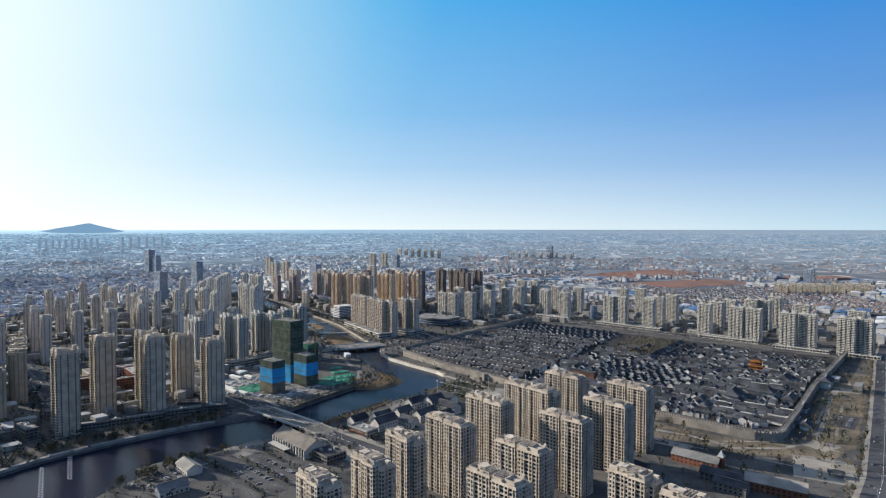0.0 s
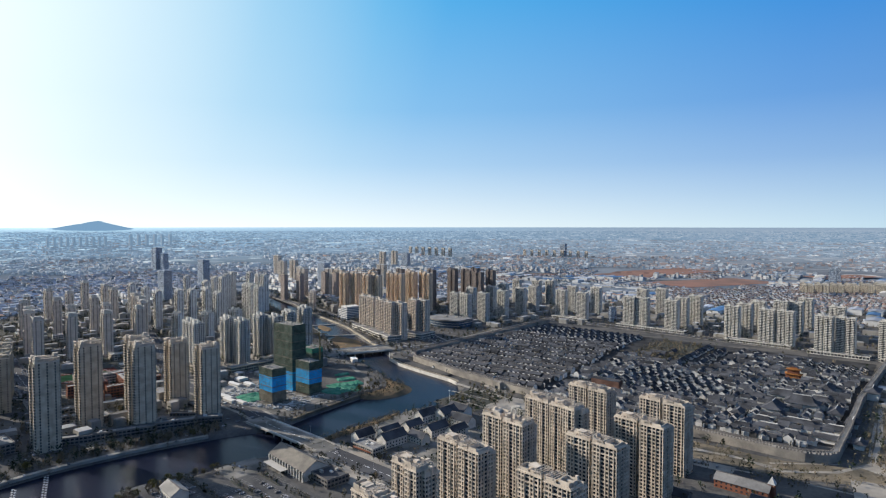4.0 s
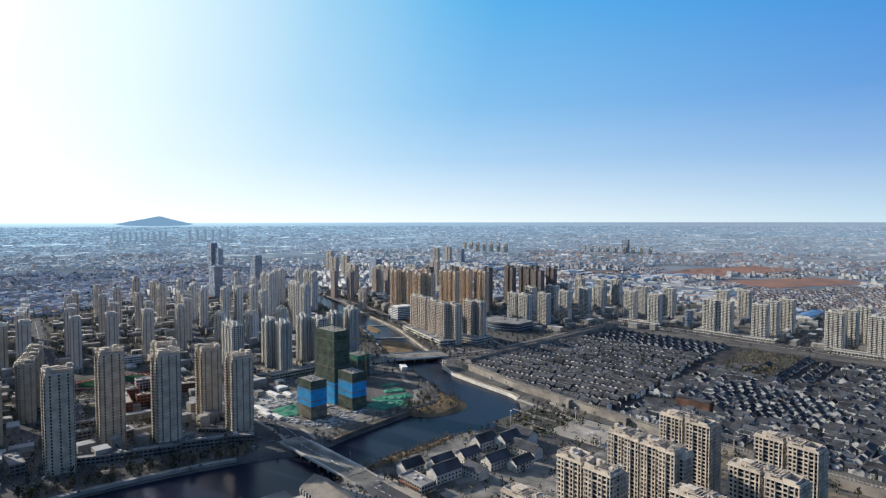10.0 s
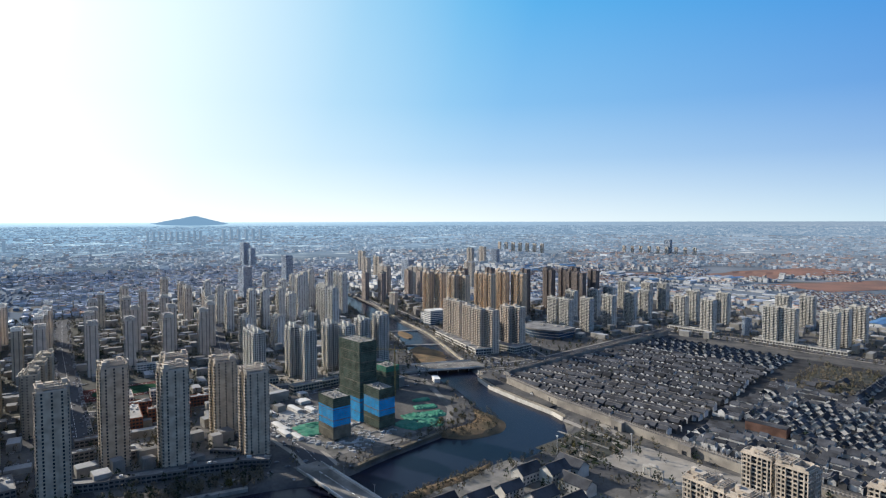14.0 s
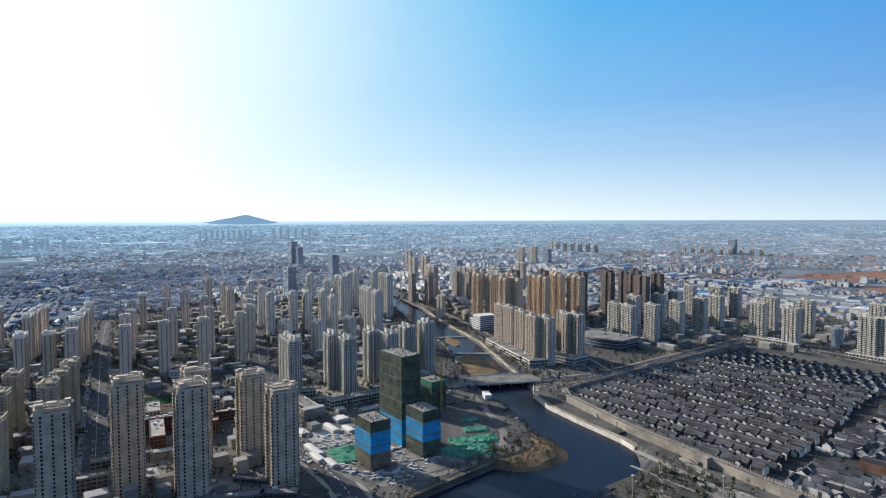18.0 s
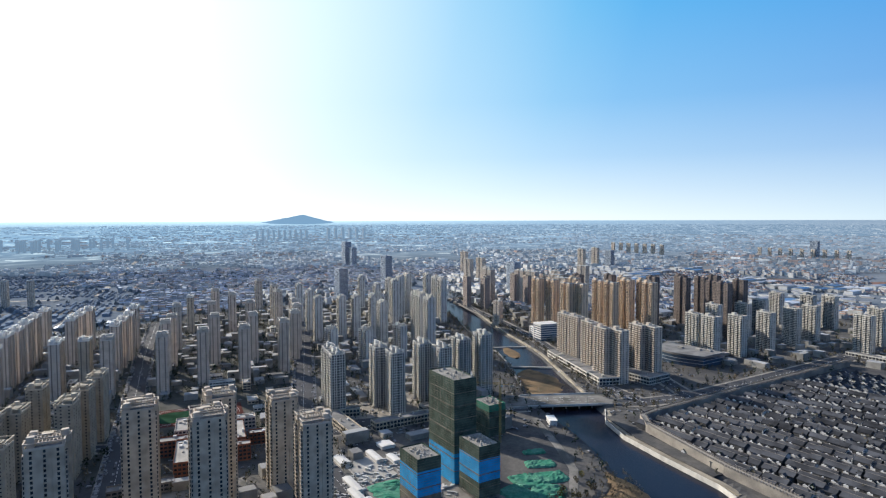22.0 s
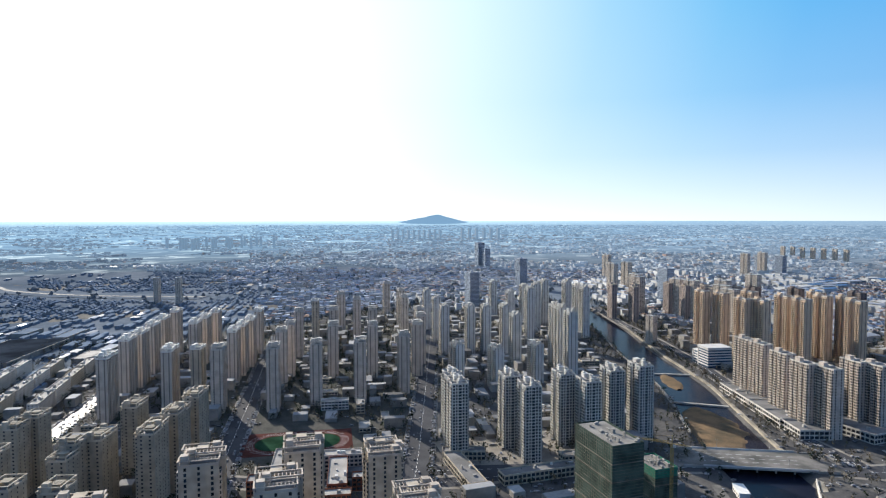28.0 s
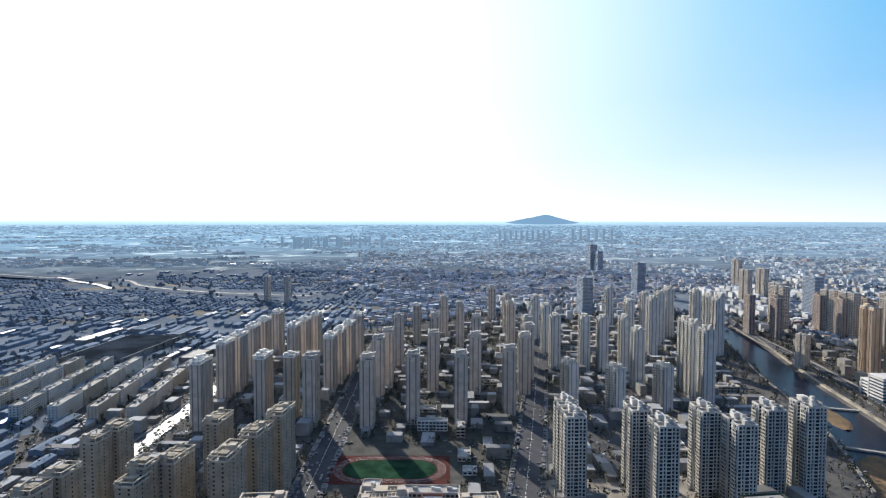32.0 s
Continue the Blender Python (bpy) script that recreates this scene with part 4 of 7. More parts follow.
# ---------------------------------------------------------------- old town inside its wall
OX, OY, OA = -262.0, 905.0, -23.5       # south-west corner and the lie of its lanes
oc, os_ = math.cos(radians(OA)), math.sin(radians(OA))


def old(s, t):
    """Old-town place: s metres along the lanes, t metres across them."""
    return OX + s * oc - t * os_, OY + s * os_ + t * oc


def wall_run(pts, name, label, h=8.5, w=6.0):
    ob = thing(name, label, "city wall", kind="structure")
    part("wall_body", Mesh().strip([(x, y, h) for x, y in pts], w, skirt=h + 0.5), "wallstone", ob)
    walkway = Mesh().strip([(x, y, h + 0.05) for x, y in pts], w - 1.2)
    part("walkway", walkway, "paving", ob, "pale wall walk")
    cren = Mesh()
    for (x0, y0), (x1, y1) in zip(pts, pts[1:]):
        L = math.hypot(x1 - x0, y1 - y0)
        ang = math.degrees(math.atan2(y1 - y0, x1 - x0))
        for k in range(int(L / 3)):
            f = (k + 0.5) * 3 / L
            for o in (-w / 2 + 0.3, w / 2 - 0.3):
                cren.obox(x0 + (x1 - x0) * f - math.sin(radians(ang)) * o, y0 + (y1 - y0) * f + math.cos(radians(ang)) * o, ang, 1.7, 0.6, h, h + 1.6)
    part("battlement", cren, "brick", ob, "grey brick battlements")
    return ob


corner = [(160 + 26 * math.cos(radians(a)), 716 + 26 * math.sin(radians(a))) for a in range(-105, -10, 15)]
wall_run([(-252, 916), (-60, 794), (130, 700)] + corner + [(215, 776), (275, 918), (402, 1180)], "city_wall", "grey brick old town wall with battlements and a wall walk")
wall_run([(-252, 916), (-338, 986), (-352, 1012), (-344, 1040), (-170, 1440)], "city_wall", "grey brick old town wall above the river bank")


def end_walls(me, x, y, ang, l, w, h, rise_, step=12.5):
    """Pale party walls that stand above the roof at both ends and between units."""
    n = max(1, round(l / step))
    c, s = math.cos(radians(ang)), math.sin(radians(ang))
    for k in range(n + 1):
        a = -l / 2 + l * k / n
        me.pent(x + a * c, y + a * s, ang, 0.55, w + 0.9, 0, h + 0.75, rise_)


def house(name, x, y, ang, l, w, h, rise_, label, group, eave=0.5, wallm="gable"):
    ob = thing(name, label, "house", group)
    part("wall", Mesh().pent(x, y, ang, l, w, 0, h, rise_), wallm, ob)
    part("roof", Mesh().gable(x, y, ang, l, w, h, rise_, eave), "tile", ob, "dark grey tiled pitched roof")
    c, s = math.cos(radians(ang)), math.sin(radians(ang))
    r = Mesh().obox(x, y, ang, l + 0.6, 0.5, h + rise_ + 0.15, h + rise_ + 0.55)
    part("ridge", r, "brick", ob)
    return ob


rng = random.Random(4)
far_walls, far_roofs, yard_walls, row_walls = Mesh(), Mesh(), Mesh(), Mesh()
near_houses = 0
for row in range(13):
    for t, w in ((20 + row * 28.0, 9.4), (31.4 + row * 28.0, 9.0)):
        s_lo, s_hi = max(-120, 8 - (t - 14) * 3.5 if t < 46 else -120), 150 - t * 0.09
        if t > 378:
            break
        s = s_lo + rng.random() * 4
        while s < s_hi - 8:
            l = min(rng.choice((9, 11, 13)) if t < 24 else rng.choice((9, 12, 15, 20)), s_hi - s)
            x, y = old(s + l / 2, t)
            h = (4.6 if (t - 20) % 28 < 1 else 3.0) + rng.random() ** 2 * 2.2
            if rng.random() < 0.3:
                end_walls(yard_walls, x, y, OA, l, w, h - 0.35, 2.5, 99)
            if near_houses < 300 and t < 150:
                near_houses += 1
                house("courtyard_house", x, y, OA, l, w, h, 2.5, "long grey-tiled courtyard house in the walled old town", "old town houses", 0.5, "greybrick")
            else:
                row_walls.pent(x, y, OA, l, w, 0, h, 2.5)
                far_roofs.gable(x, y, OA, l, w, h, 2.5, 0.5)
            if rng.random() < 0.45:       # a cross wing with its own little gable
                a_, b_ = old(s + l * (0.3 + 0.4 * rng.random()), t - 5.4 + 10.8 * rng.choice((0, 0, 1)))
                far_walls.pent(a_, b_, OA + 90, 5.0, 4.2, 0, h - 0.6, 1.6)
                far_roofs.gable(a_, b_, OA + 90, 4.6, 4.2, h - 0.6, 1.6, 0.3)
            s += l + (0.5 if rng.random() < 0.5 else 3.2)
    # the lane between: porches with pale notched walls
    t = 39.6 + row * 28.0
    s = max(-120, 8 - (t - 14) * 3.5 if t < 46 else -120)
    while s < 146 - t * 0.09 and t < 378:
        px, py = old(s, t)
        if rng.random() < 0.85:
            yard_walls.obox(px, py, OA + 90, 3.4, 0.8, 0, 5.4)
            yard_walls.obox(*old(s + 1.6, t - 1.4), OA, 3.8, 0.6, 0, 5.0 + rng.random() * 0.8)
        if rng.random() < 0.5:
            a_, b_ = old(s + 4.6, t + 0.3)
            far_walls.pent(a_, b_, OA + 90, 4.4, 4.0, 0, 3.8, 1.4)
            far_roofs.gable(a_, b_, OA + 90, 3.9, 4.0, 3.8, 1.4, 0.25)
        s += 7.4 + rng.random() * 2.4


def twin(s, t, l, w, h):
    """A small house with a bright gable towards the south and a lower wing."""
    x, y = old(s, t)
    turn_, side_ = rng.uniform(-5, 5), rng.choice((-1, 1, 1))
    ang, l = OA + 90 + turn_, l * rng.uniform(0.8, 1.2)
    h *= rng.uniform(0.68, 0.9)
    far_walls.pent(x, y, ang, l, w, 0, h, w * 0.36)
    far_roofs.gable(x, y, ang, l - 0.2, w, h, w * 0.38, 0.6)
    a_, b_ = old(s + side_ * w * 0.72, t + rng.uniform(-1.5, 2.5))
    ang += rng.choice((0, 0, 90))
    far_walls.pent(a_, b_, ang, l * 0.66, w * 0.66, 0, h * 0.72, w * 0.24)
    far_roofs.gable(a_, b_, ang, l * 0.66, w * 0.66, h * 0.72, w * 0.25, 0.5)
    for _ in range(rng.choice((0, 1, 2))):
        px, py = old(s + rng.uniform(-6, 6), t - l * 0.6)
        yard_walls.obox(px, py, OA + rng.choice((0, 90)), 3 + 4 * rng.random(), 0.5, 0, 3 + 1.2 * rng.random())


for row in range(7):                    # small villas in ranks along the north-west edge
    for k in range(16):
        if rng.random() > 0.05:
            twin(-112 + k * 14.2 + (row % 2) * 4, 384 + row * 15.0 + 3 * rng.random(), 10, 7, 4.6)
for row in range(9):                    # ranks of white-gabled houses in the middle
    for k in range(10):
        if rng.random() > 0.06:
            twin(204 + k * 13.0 + (row % 2) * 5 + 3 * rng.random(), 108 + row * 14.2 + 3 * rng.random(), 9.5, 7.2 + rng.random(), 4.4 + rng.random())
for row in range(5):                    # and by the north-east corner
    for k in range(6):
        twin(404 + k * 13.5, 376 + row * 15, 8, 6.5, 4.6)
for k in range(17):                     # stepped gabled rows beside the inner park and along the lanes
    twin(238, 292 + k * 10.5, 9, 8, 5.2)
    if k < 12:
        twin(268, 300 + k * 13, 10, 9, 5.6)
WITHIN = [(-245, 925), (-330, 990), (-340, 1040), (-165, 1430), (386, 1180), (262, 915), (200, 776), (150, 716), (120, 722)]


def within(x, y):
    hit = False
    for (x0, y0), (x1, y1) in zip(WITHIN, WITHIN[1:] + WITHIN[:1]):
        if (y0 > y) != (y1 > y) and x < x0 + (y - y0) * (x1 - x0) / (y1 - y0):
            hit = not hit
    return hit


HALLS = ((160, 842, 66, 30, 18, 9, 8), (196, 866, -24, 34, 20, 10, 9), (186, 905, -24, 30, 16, 8, 7), (228, 852, 66, 34, 12, 6, 5), (176, 800, -24, 40, 11, 5, 4), (208, 785, -24, 26, 11, 5, 4), (140, 775, -24, 30, 10, 5, 4),
         (250, 960, 66, 30, 14, 7, 6), (118, 820, 66, 22, 10, 6, 4), (234, 818, 66, 24, 10, 5, 4), (192, 752, -24, 30, 10, 5, 4), (158, 758, -24, 20, 9, 5, 3.6), (216, 745, 66, 18, 9, 5, 3.6), (140, 802, -24, 18, 9, 5, 3.6), (224, 895, -24, 24, 12, 7, 5))
# mixed halls and lanes in the eastern half
for row in range(39):
    for k in range(35):
        s, t = 150 + k * 12.2 + rng.random() * 4, 14 + row * 11.6 + rng.random() * 3
        if s < 160 - t * 0.09 or (200 < s < 336 and 104 < t < 234) or (150 < s < 232 and t > 300) or (232 < s < 290 and t > 284) or (398 < s < 486 and 366 < t < 446) or (s < 236 and 84 < t < 120) or s > 548 + (0 if t > 60 else -20) or rng.random() < 0.07:
            continue
        x, y = old(s, t)
        if t > 458 - (s - 320) * 0.12 or not within(x, y):
            continue
        if min(math.hypot(x - q_[0], y - q_[1]) for q_ in HALLS) < 15 or math.hypot(x - 226, y - 1034) < 25:
            continue
        a = OA + rng.choice((0, 0, 90)) + rng.uniform(-4, 4)
        l, w, h = rng.choice((8, 10, 12, 15)), 6.0 + rng.random() * 2.6, 3.6 + rng.random() * 3.8
        far_walls.pent(x, y, a, l, w, 0, h, w * 0.34)
        far_roofs.gable(x, y, a, l - 0.8, w, h, w * 0.34, 0.5)
        for _ in range(rng.choice((1, 2, 2, 3))):
            px, py = old(s + 12 * (rng.random() - 0.5), t - 6.0)
            yard_walls.obox(px, py, OA + rng.choice((0, 0, 90)), 4 + 6 * rng.random(), 0.5, 0, 3.6 + 1.6 * rng.random())
PARK = [old(166, 306), old(226, 306), old(228, 470), old(150, 470)]
solid("inner_park", Mesh().add([(*p, 0.16) for p in PARK], [(0, 1, 2, 3)]), "planting", "dark winter park inside the old town", "park", kind="structure")
for s, t, l, w, ang in ((190, 345, 24, 11, 0), (205, 372, 18, 10, 90), (178, 322, 16, 9, 0), (200, 320, 12, 8, 90)):
    house("park_hall", *old(s, t), OA + ang, l, w, 5, 3.4, "grey-tiled hall among trees in the old town park", "park halls", 0.9, "brick")
ob = house("brick_hall", *old(206, 103), OA, 40, 14, 9, 1.0, "long brown brick hall with a low roof in the old town", "", 0.2, "russet")
# shops just behind the south wall
for k in range(19):
    s = 282 + k * 8.2
    x, y = old(s, 11 + 2 * rng.random())
    house("shop_house", x, y, OA + (90 if k % 3 else 0), 7 + 3 * rng.random(), 6.2, 4.2 + 1.4 * rng.random(), 2.3, "white-gabled shop house by the old town wall", "old town shop houses", 0.6, "gable" if k % 2 else "greybrick")
# lane paving with the shade between houses put into its colour
solid("old_town_ground", Mesh().obox(*old(195, 262), OA, 580, 470, -0.3, 0.12), "shadepave", "paved lanes of the old town, darkened for shade between houses", "lanes", kind="structure")
solid("old_town_walls", far_walls, "gable", "pale gable walls of densely packed old houses", "houses", kind="stuff")
solid("old_town_roofs", far_roofs, "tile", "dark grey tiled roofs packed in lanes", "roofs", kind="stuff")
solid("row_walls", row_walls, "greybrick", "grey brick walls of the old town rows", "houses", kind="stuff")
solid("courtyard_walls", yard_walls, "white", "white courtyard cross walls", "walls", kind="stuff")


def hall(x, y, ang, l, w, h, rise_, label, roofm="tile", wallm="gable", tiers=1):
    ob = thing("temple_hall", label, "hall", "temple halls")
    z = 0.0
    for k in range(tiers):
        f = 1 - 0.25 * k
        part("wall", Mesh().obox(x, y, ang, l * f, w * f, z, z + h), wallm, ob)
        part("roof", Mesh().hip(x, y, ang, l * f, w * f, z + h, rise_, 0.55, 2.2, 0.9), roofm, ob, "sweeping hipped roof")
        part("ridge", Mesh().obox(x, y, ang, l * f * 0.58, 0.8, z + h + rise_ - 0.2, z + h + rise_ + 0.7), wallm, ob)
        z += h + rise_ * 0.55
    return ob


HL = "large dark-tiled temple hall with a sweeping roof"
for x, y, a, l, w, h, r in HALLS:
    hall(x, y, a, l, w, h, r, HL if h >= 6 else "dark-tiled side hall with white walls in the temple court", wallm="white" if h < 6 else "gable")
hall(230, 1040, -24, 19, 11, 5, 3.0, "bright orange-roofed two-tier pavilion in the old town", "goldroof", "redbrick", 2)
hall(222, 1012, -24, 14, 8, 4, 3, "small orange-roofed gate hall in the old town", "goldroof", "goldroof", 1)
hall(300, 952, 66, 34, 14, 9, 6, "gate tower on the old town's east wall")


# ---------------------------------------------------------------- bridges
def bridge(p, q, width, name, label, z=2.2, piers=5):
    ob = thing(name, label, "bridge")
    d = Vector((q[0] - p[0], q[1] - p[1]))
    ang = math.degrees(math.atan2(d.y, d.x))
    m = ((p[0] + q[0]) / 2, (p[1] + q[1]) / 2)
    L = d.length
    c, s = math.cos(radians(ang)), math.sin(radians(ang))
    at = lambda a, b: (m[0] + a * c - b * s, m[1] + a * s + b * c)
    part("deck", Mesh().obox(*m, ang, L, width, z - 1.6, z, True), "concrete", ob)
    part("roadway", Mesh().obox(*m, ang, L + 4, width - 5, z, z + 0.06), "courtpave", ob, "worn grey roadway")
    for o in ((-0.2, 0, 0.2) if width > 30 else (0,)):
        line = Mesh()
        for k in range(int(L / 9)):
            x, y = at(-L / 2 + 4 + 9 * k, o * width)
            line.obox(x, y, ang, 5, 0.35, z + 0.062, z + 0.085)
        part("lane_line", line, "paint", ob, "white dashed lane line")
    for o in (-1, 1):
        x, y = at(0, o * (width / 2 - 0.2))
        part("parapet", Mesh().obox(x, y, ang, L, 0.4, z, z + 1.3), "white", ob, "pale parapet")
        ramp = Mesh()
        for e in (-1, 1):
            x, y = at(e * (L / 2 + 9), o * (width / 2 - 0.4))
            ramp.obox(x, y, ang, 18, 0.8, -1, z + 0.4)
        part("wing_wall", ramp, "concrete", ob)
    for e in (-1, 1):
        me = Mesh()
        a0, a1 = (L / 2, L / 2 + 26)
        v = [(*at(e * a0, -width / 2), z), (*at(e * a1, -width / 2), 0.12), (*at(e * a1, width / 2), 0.12), (*at(e * a0, width / 2), z)]
        me.add(v, [(0, 1, 2, 3) if e > 0 else (3, 2, 1, 0)])
        part("approach", me, "courtpave", ob)
    for k in range(piers):
        for o in (-0.32, 0, 0.32):
            x, y = at(-L / 2 + L * (k + 1) / (piers + 1), o * width)
            part("pier", Mesh().cyl(x, y, -9, z - 1.5, 0.9, 0.9, 10), "concrete", ob)
    for k in range(2):
        for o in (-1, 1):
            x, y = at((-0.25 + 0.5 * k) * L, o * (width / 2 - 0.8))
            lamp = part("lamp_post", Mesh().cyl(x, y, z, z + 9, 0.14, 0.08, 6).box(x - 0.9, x + 0.9, y - 0.12, y + 0.12, z + 8.9, z + 9.1, True), "steel", ob)
    return ob


bridge((-398, 639), (-312, 598), 24, "bridge", "pale stone-sided road bridge over the dark river")
bridge((-492, 1002), (-418, 1064), 44, "bridge", "wide concrete road bridge with pale parapets")

# ---------------------------------------------------------------- construction site
def site_tower(x, y, ang, l, w, h, bands, label):
    """A shell wrapped in nets. bands: bottom, top, material."""
    ob = thing("construction_tower", label, "construction site", "towers under construction")
    core = Mesh()
    for k in range(int(h / 3)):
        core.box(-l / 2, l / 2, -w / 2, w / 2, k * 3, k * 3 + 0.3, True)
    for a in np.linspace(-l / 2 + 0.4, l / 2 - 0.4, 6):
        for b in (-w / 2 + 0.4, 0, w / 2 - 0.4):
            core.box(a - 0.35, a + 0.35, b - 0.35, b + 0.35, 0, h)
    m = pose(x, y, 0, 0, 0, ang)
    ob.matrix_basis = m
    part("concrete_frame", core, "concrete", ob, "raw concrete floors")
    for z0, z1, mt, lab in bands:
        net = Mesh()
        for a, b, c, d in ((-l / 2 - 1.6, l / 2 + 1.6, -w / 2 - 1.6, -w / 2 - 1.4), (-l / 2 - 1.6, l / 2 + 1.6, w / 2 + 1.4, w / 2 + 1.6), (-l / 2 - 1.6, -l / 2 - 1.4, -w / 2 - 1.4, w / 2 + 1.4), (l / 2 + 1.4, l / 2 + 1.6, -w / 2 - 1.4, w / 2 + 1.4)):
            net.box(a, b, c, d, z0, z1, True)
        part("safety_net", net, mt, ob, lab)
    rails = Mesh()
    for k in range(int(h / 2)):
        z = k * 2.0 + 1
        for s in (-1, 1):
            rails.box(-l / 2 - 1.75, l / 2 + 1.75, s * (w / 2 + 1.68) - 0.06, s * (w / 2 + 1.68) + 0.06, z, z + 0.12, True)
            rails.box(s * (l / 2 + 1.68) - 0.06, s * (l / 2 + 1.68) + 0.06, -w / 2 - 1.75, w / 2 + 1.75, z, z + 0.12, True)
    for a in np.arange(-l / 2 - 1.7, l / 2 + 1.8, 2.6):
        for s in (-1, 1):
            rails.box(a - 0.06, a + 0.06, s * (w / 2 + 1.7) - 0.06, s * (w / 2 + 1.7) + 0.06, 0, h + 2)
    part("scaffold", rails, "scaffold", ob, "scaffold poles")
    part("top_slab", Mesh().box(-l / 2 - 0.3, l / 2 + 0.3, -w / 2 - 0.3, w / 2 + 0.3, h - 0.3, h + 0.25, True), "lowwall", ob, "grey fresh top slab")
    for z in np.arange(11.0, h - 2, 11.0):
        part("catch_deck", Mesh().box(-l / 2 - 2.1, l / 2 + 2.1, -w / 2 - 2.1, w / 2 + 2.1, float(z), float(z) + 0.5, True), "scaffold", ob, "narrow catch deck")
    top = Mesh()
    r2 = random.Random(int(h))
    for k in range(26):
        a, b = (r2.random() - 0.5) * (l - 4), (r2.random() - 0.5) * (w - 3)
        top.box(a, a + 0.6 + 2.4 * r2.random(), b, b + 0.5 + 1.6 * r2.random(), h + 0.2, h + 0.8 + 2.4 * r2.random() ** 2)
    tagged(part("formwork", top, "concrete", ob, "formwork and fresh columns on the top floor"), kind="stuff")
    return ob


GN, BL, SC = "dark green safety net", "bright blue safety net", "olive scaffold net"
CS = "unfinished tower block wrapped in green and blue safety nets"
site_tower(-437, 719, -25, 26, 17, 44, ((3, 16, "scaffold", SC), (16, 35, "netblue", BL), (35, 44.8, "netgreen", GN)), CS)
site_tower(-412, 766, -25, 26, 17, 44, ((3, 16, "netgreen", GN), (16, 34, "netblue", BL), (34, 44.8, "netgreen", GN)), CS)
site_tower(-452, 786, -25, 40, 19, 88, ((0, 26, "netblue", BL), (26, 88.8, "netgreen", GN)), "tall unfinished tower block in dark green nets")
site_tower(-474, 888, -25, 26, 17, 34, ((3, 28, "netgreen", GN), (28, 35, "tarp", "bright green safety net")), CS)


def crane(x, y, h, jib, ang, label):
    ob = thing("tower_crane", label, "crane", "tower cranes")
    mast, arm, cab = Mesh(), Mesh(), Mesh()
    for a, b in ((-0.8, -0.8), (0.8, -0.8), (0.8, 0.8), (-0.8, 0.8)):
        mast.box(x + a - 0.14, x + a + 0.14, y + b - 0.14, y + b + 0.14, 0, h)
    for k in range(int(h / 2.5)):
        z, s = k * 2.5, 1 if k % 2 else -1
        mast.beam((x - 0.8 * s, y - 0.8, z), (x + 0.8 * s, y - 0.8, z + 2.5), 0.14)
        mast.beam((x - 0.8 * s, y + 0.8, z), (x + 0.8 * s, y + 0.8, z + 2.5), 0.14)
        mast.beam((x - 0.8, y - 0.8 * s, z), (x - 0.8, y + 0.8 * s, z + 2.5), 0.14)
    c, s_ = math.cos(radians(ang)), math.sin(radians(ang))
    tip = Vector((x + jib * c, y + jib * s_, h + 1))
    back = Vector((x - 12 * c, y - 12 * s_, h + 1))
    for o in (-0.7, 0.7):
        off = Vector((-s_ * o, c * o, 0))
        arm.beam(back + off, tip + off, 0.22)
    arm.beam((x, y, h + 2.6), (tip.x, tip.y, h + 1.4), 0.22)
    for k in range(int(jib / 2.5)):
        f = k * 2.5
        arm.beam((x + f * c - s_ * 0.7, y + f * s_ + c * 0.7, h + 1), (x + (f + 1.2) * c, y + (f + 1.2) * s_, h + 2.6 - f / jib * 1.2), 0.12)
        arm.beam((x + f * c + s_ * 0.7, y + f * s_ - c * 0.7, h + 1), (x + (f + 1.2) * c, y + (f + 1.2) * s_, h + 2.6 - f / jib * 1.2), 0.12)
    arm.beam((x, y, h), (x, y, h + 7), 0.5)
    arm.beam((x, y, h + 7), (x + jib * 0.7 * c, y + jib * 0.7 * s_, h + 1.8), 0.1)
    arm.beam((x, y, h + 7), tuple(back), 0.1)
    cab.box(x + 0.9, x + 2.5, y - 0.8, y + 0.8, h - 1.6, h + 0.6, True)
    part("mast", mast, "crane", ob, "yellow lattice mast")
    part("jib", arm, "crane", ob, "yellow lattice jib")
    part("cab", cab, "white", ob)
    part("counterweight", Mesh().obox(back.x, back.y, ang, 3, 1.6, h - 1, h + 1, True), "concrete", ob)


crane(-452, 872, 58, 40, 200, "yellow tower crane above the green-netted block")

# ---------------------------------------------------------------- wide city in the distance
CORE = [(-640, 250), (-960, 470), (-1180, 560), (-1360, 800), (-1420, 1100), (-1420, 1330), (-1240, 1520), (-1000, 1640), (-700, 1720), (-420, 1800), (-200, 1900), (60, 1740), (420, 1600), (560, 1260),
        (470, 800), (330, 400), (200, 200)]


def inside(x, y, poly):
    hit = False
    for (x0, y0), (x1, y1) in zip(poly, poly[1:] + poly[:1]):
        if (y0 > y) != (y1 > y) and x < x0 + (y - y0) * (x1 - x0) / (y1 - y0):
            hit = not hit
    return hit


def FIELD(x, y):
    """On one of the red bare fields."""
    for fx, fy, fa, fl, fw in ((150, 2990, 46, 640, 260), (335, 2600, 40, 480, 230), (-360, 2790, 20, 170, 90), (900, 2960, 30, 300, 130)):
        c_, s_ = math.cos(radians(fa)), math.sin(radians(fa))
        if abs((x - fx) * c_ + (y - fy) * s_) < fl / 2 + 30 and abs((y - fy) * c_ - (x - fx) * s_) < fw / 2 + 30:
            return True
    return False


CANAL = [(-3500, 180), (-3259, 287), (-2922, 496), (-2765, 690), (-2524, 722), (-2263, 849), (-2063, 1017), (-1970, 1110)]
CREEK = [(-2950, 500), (-2800, 545), (-2640, 600), (-2487, 626)]


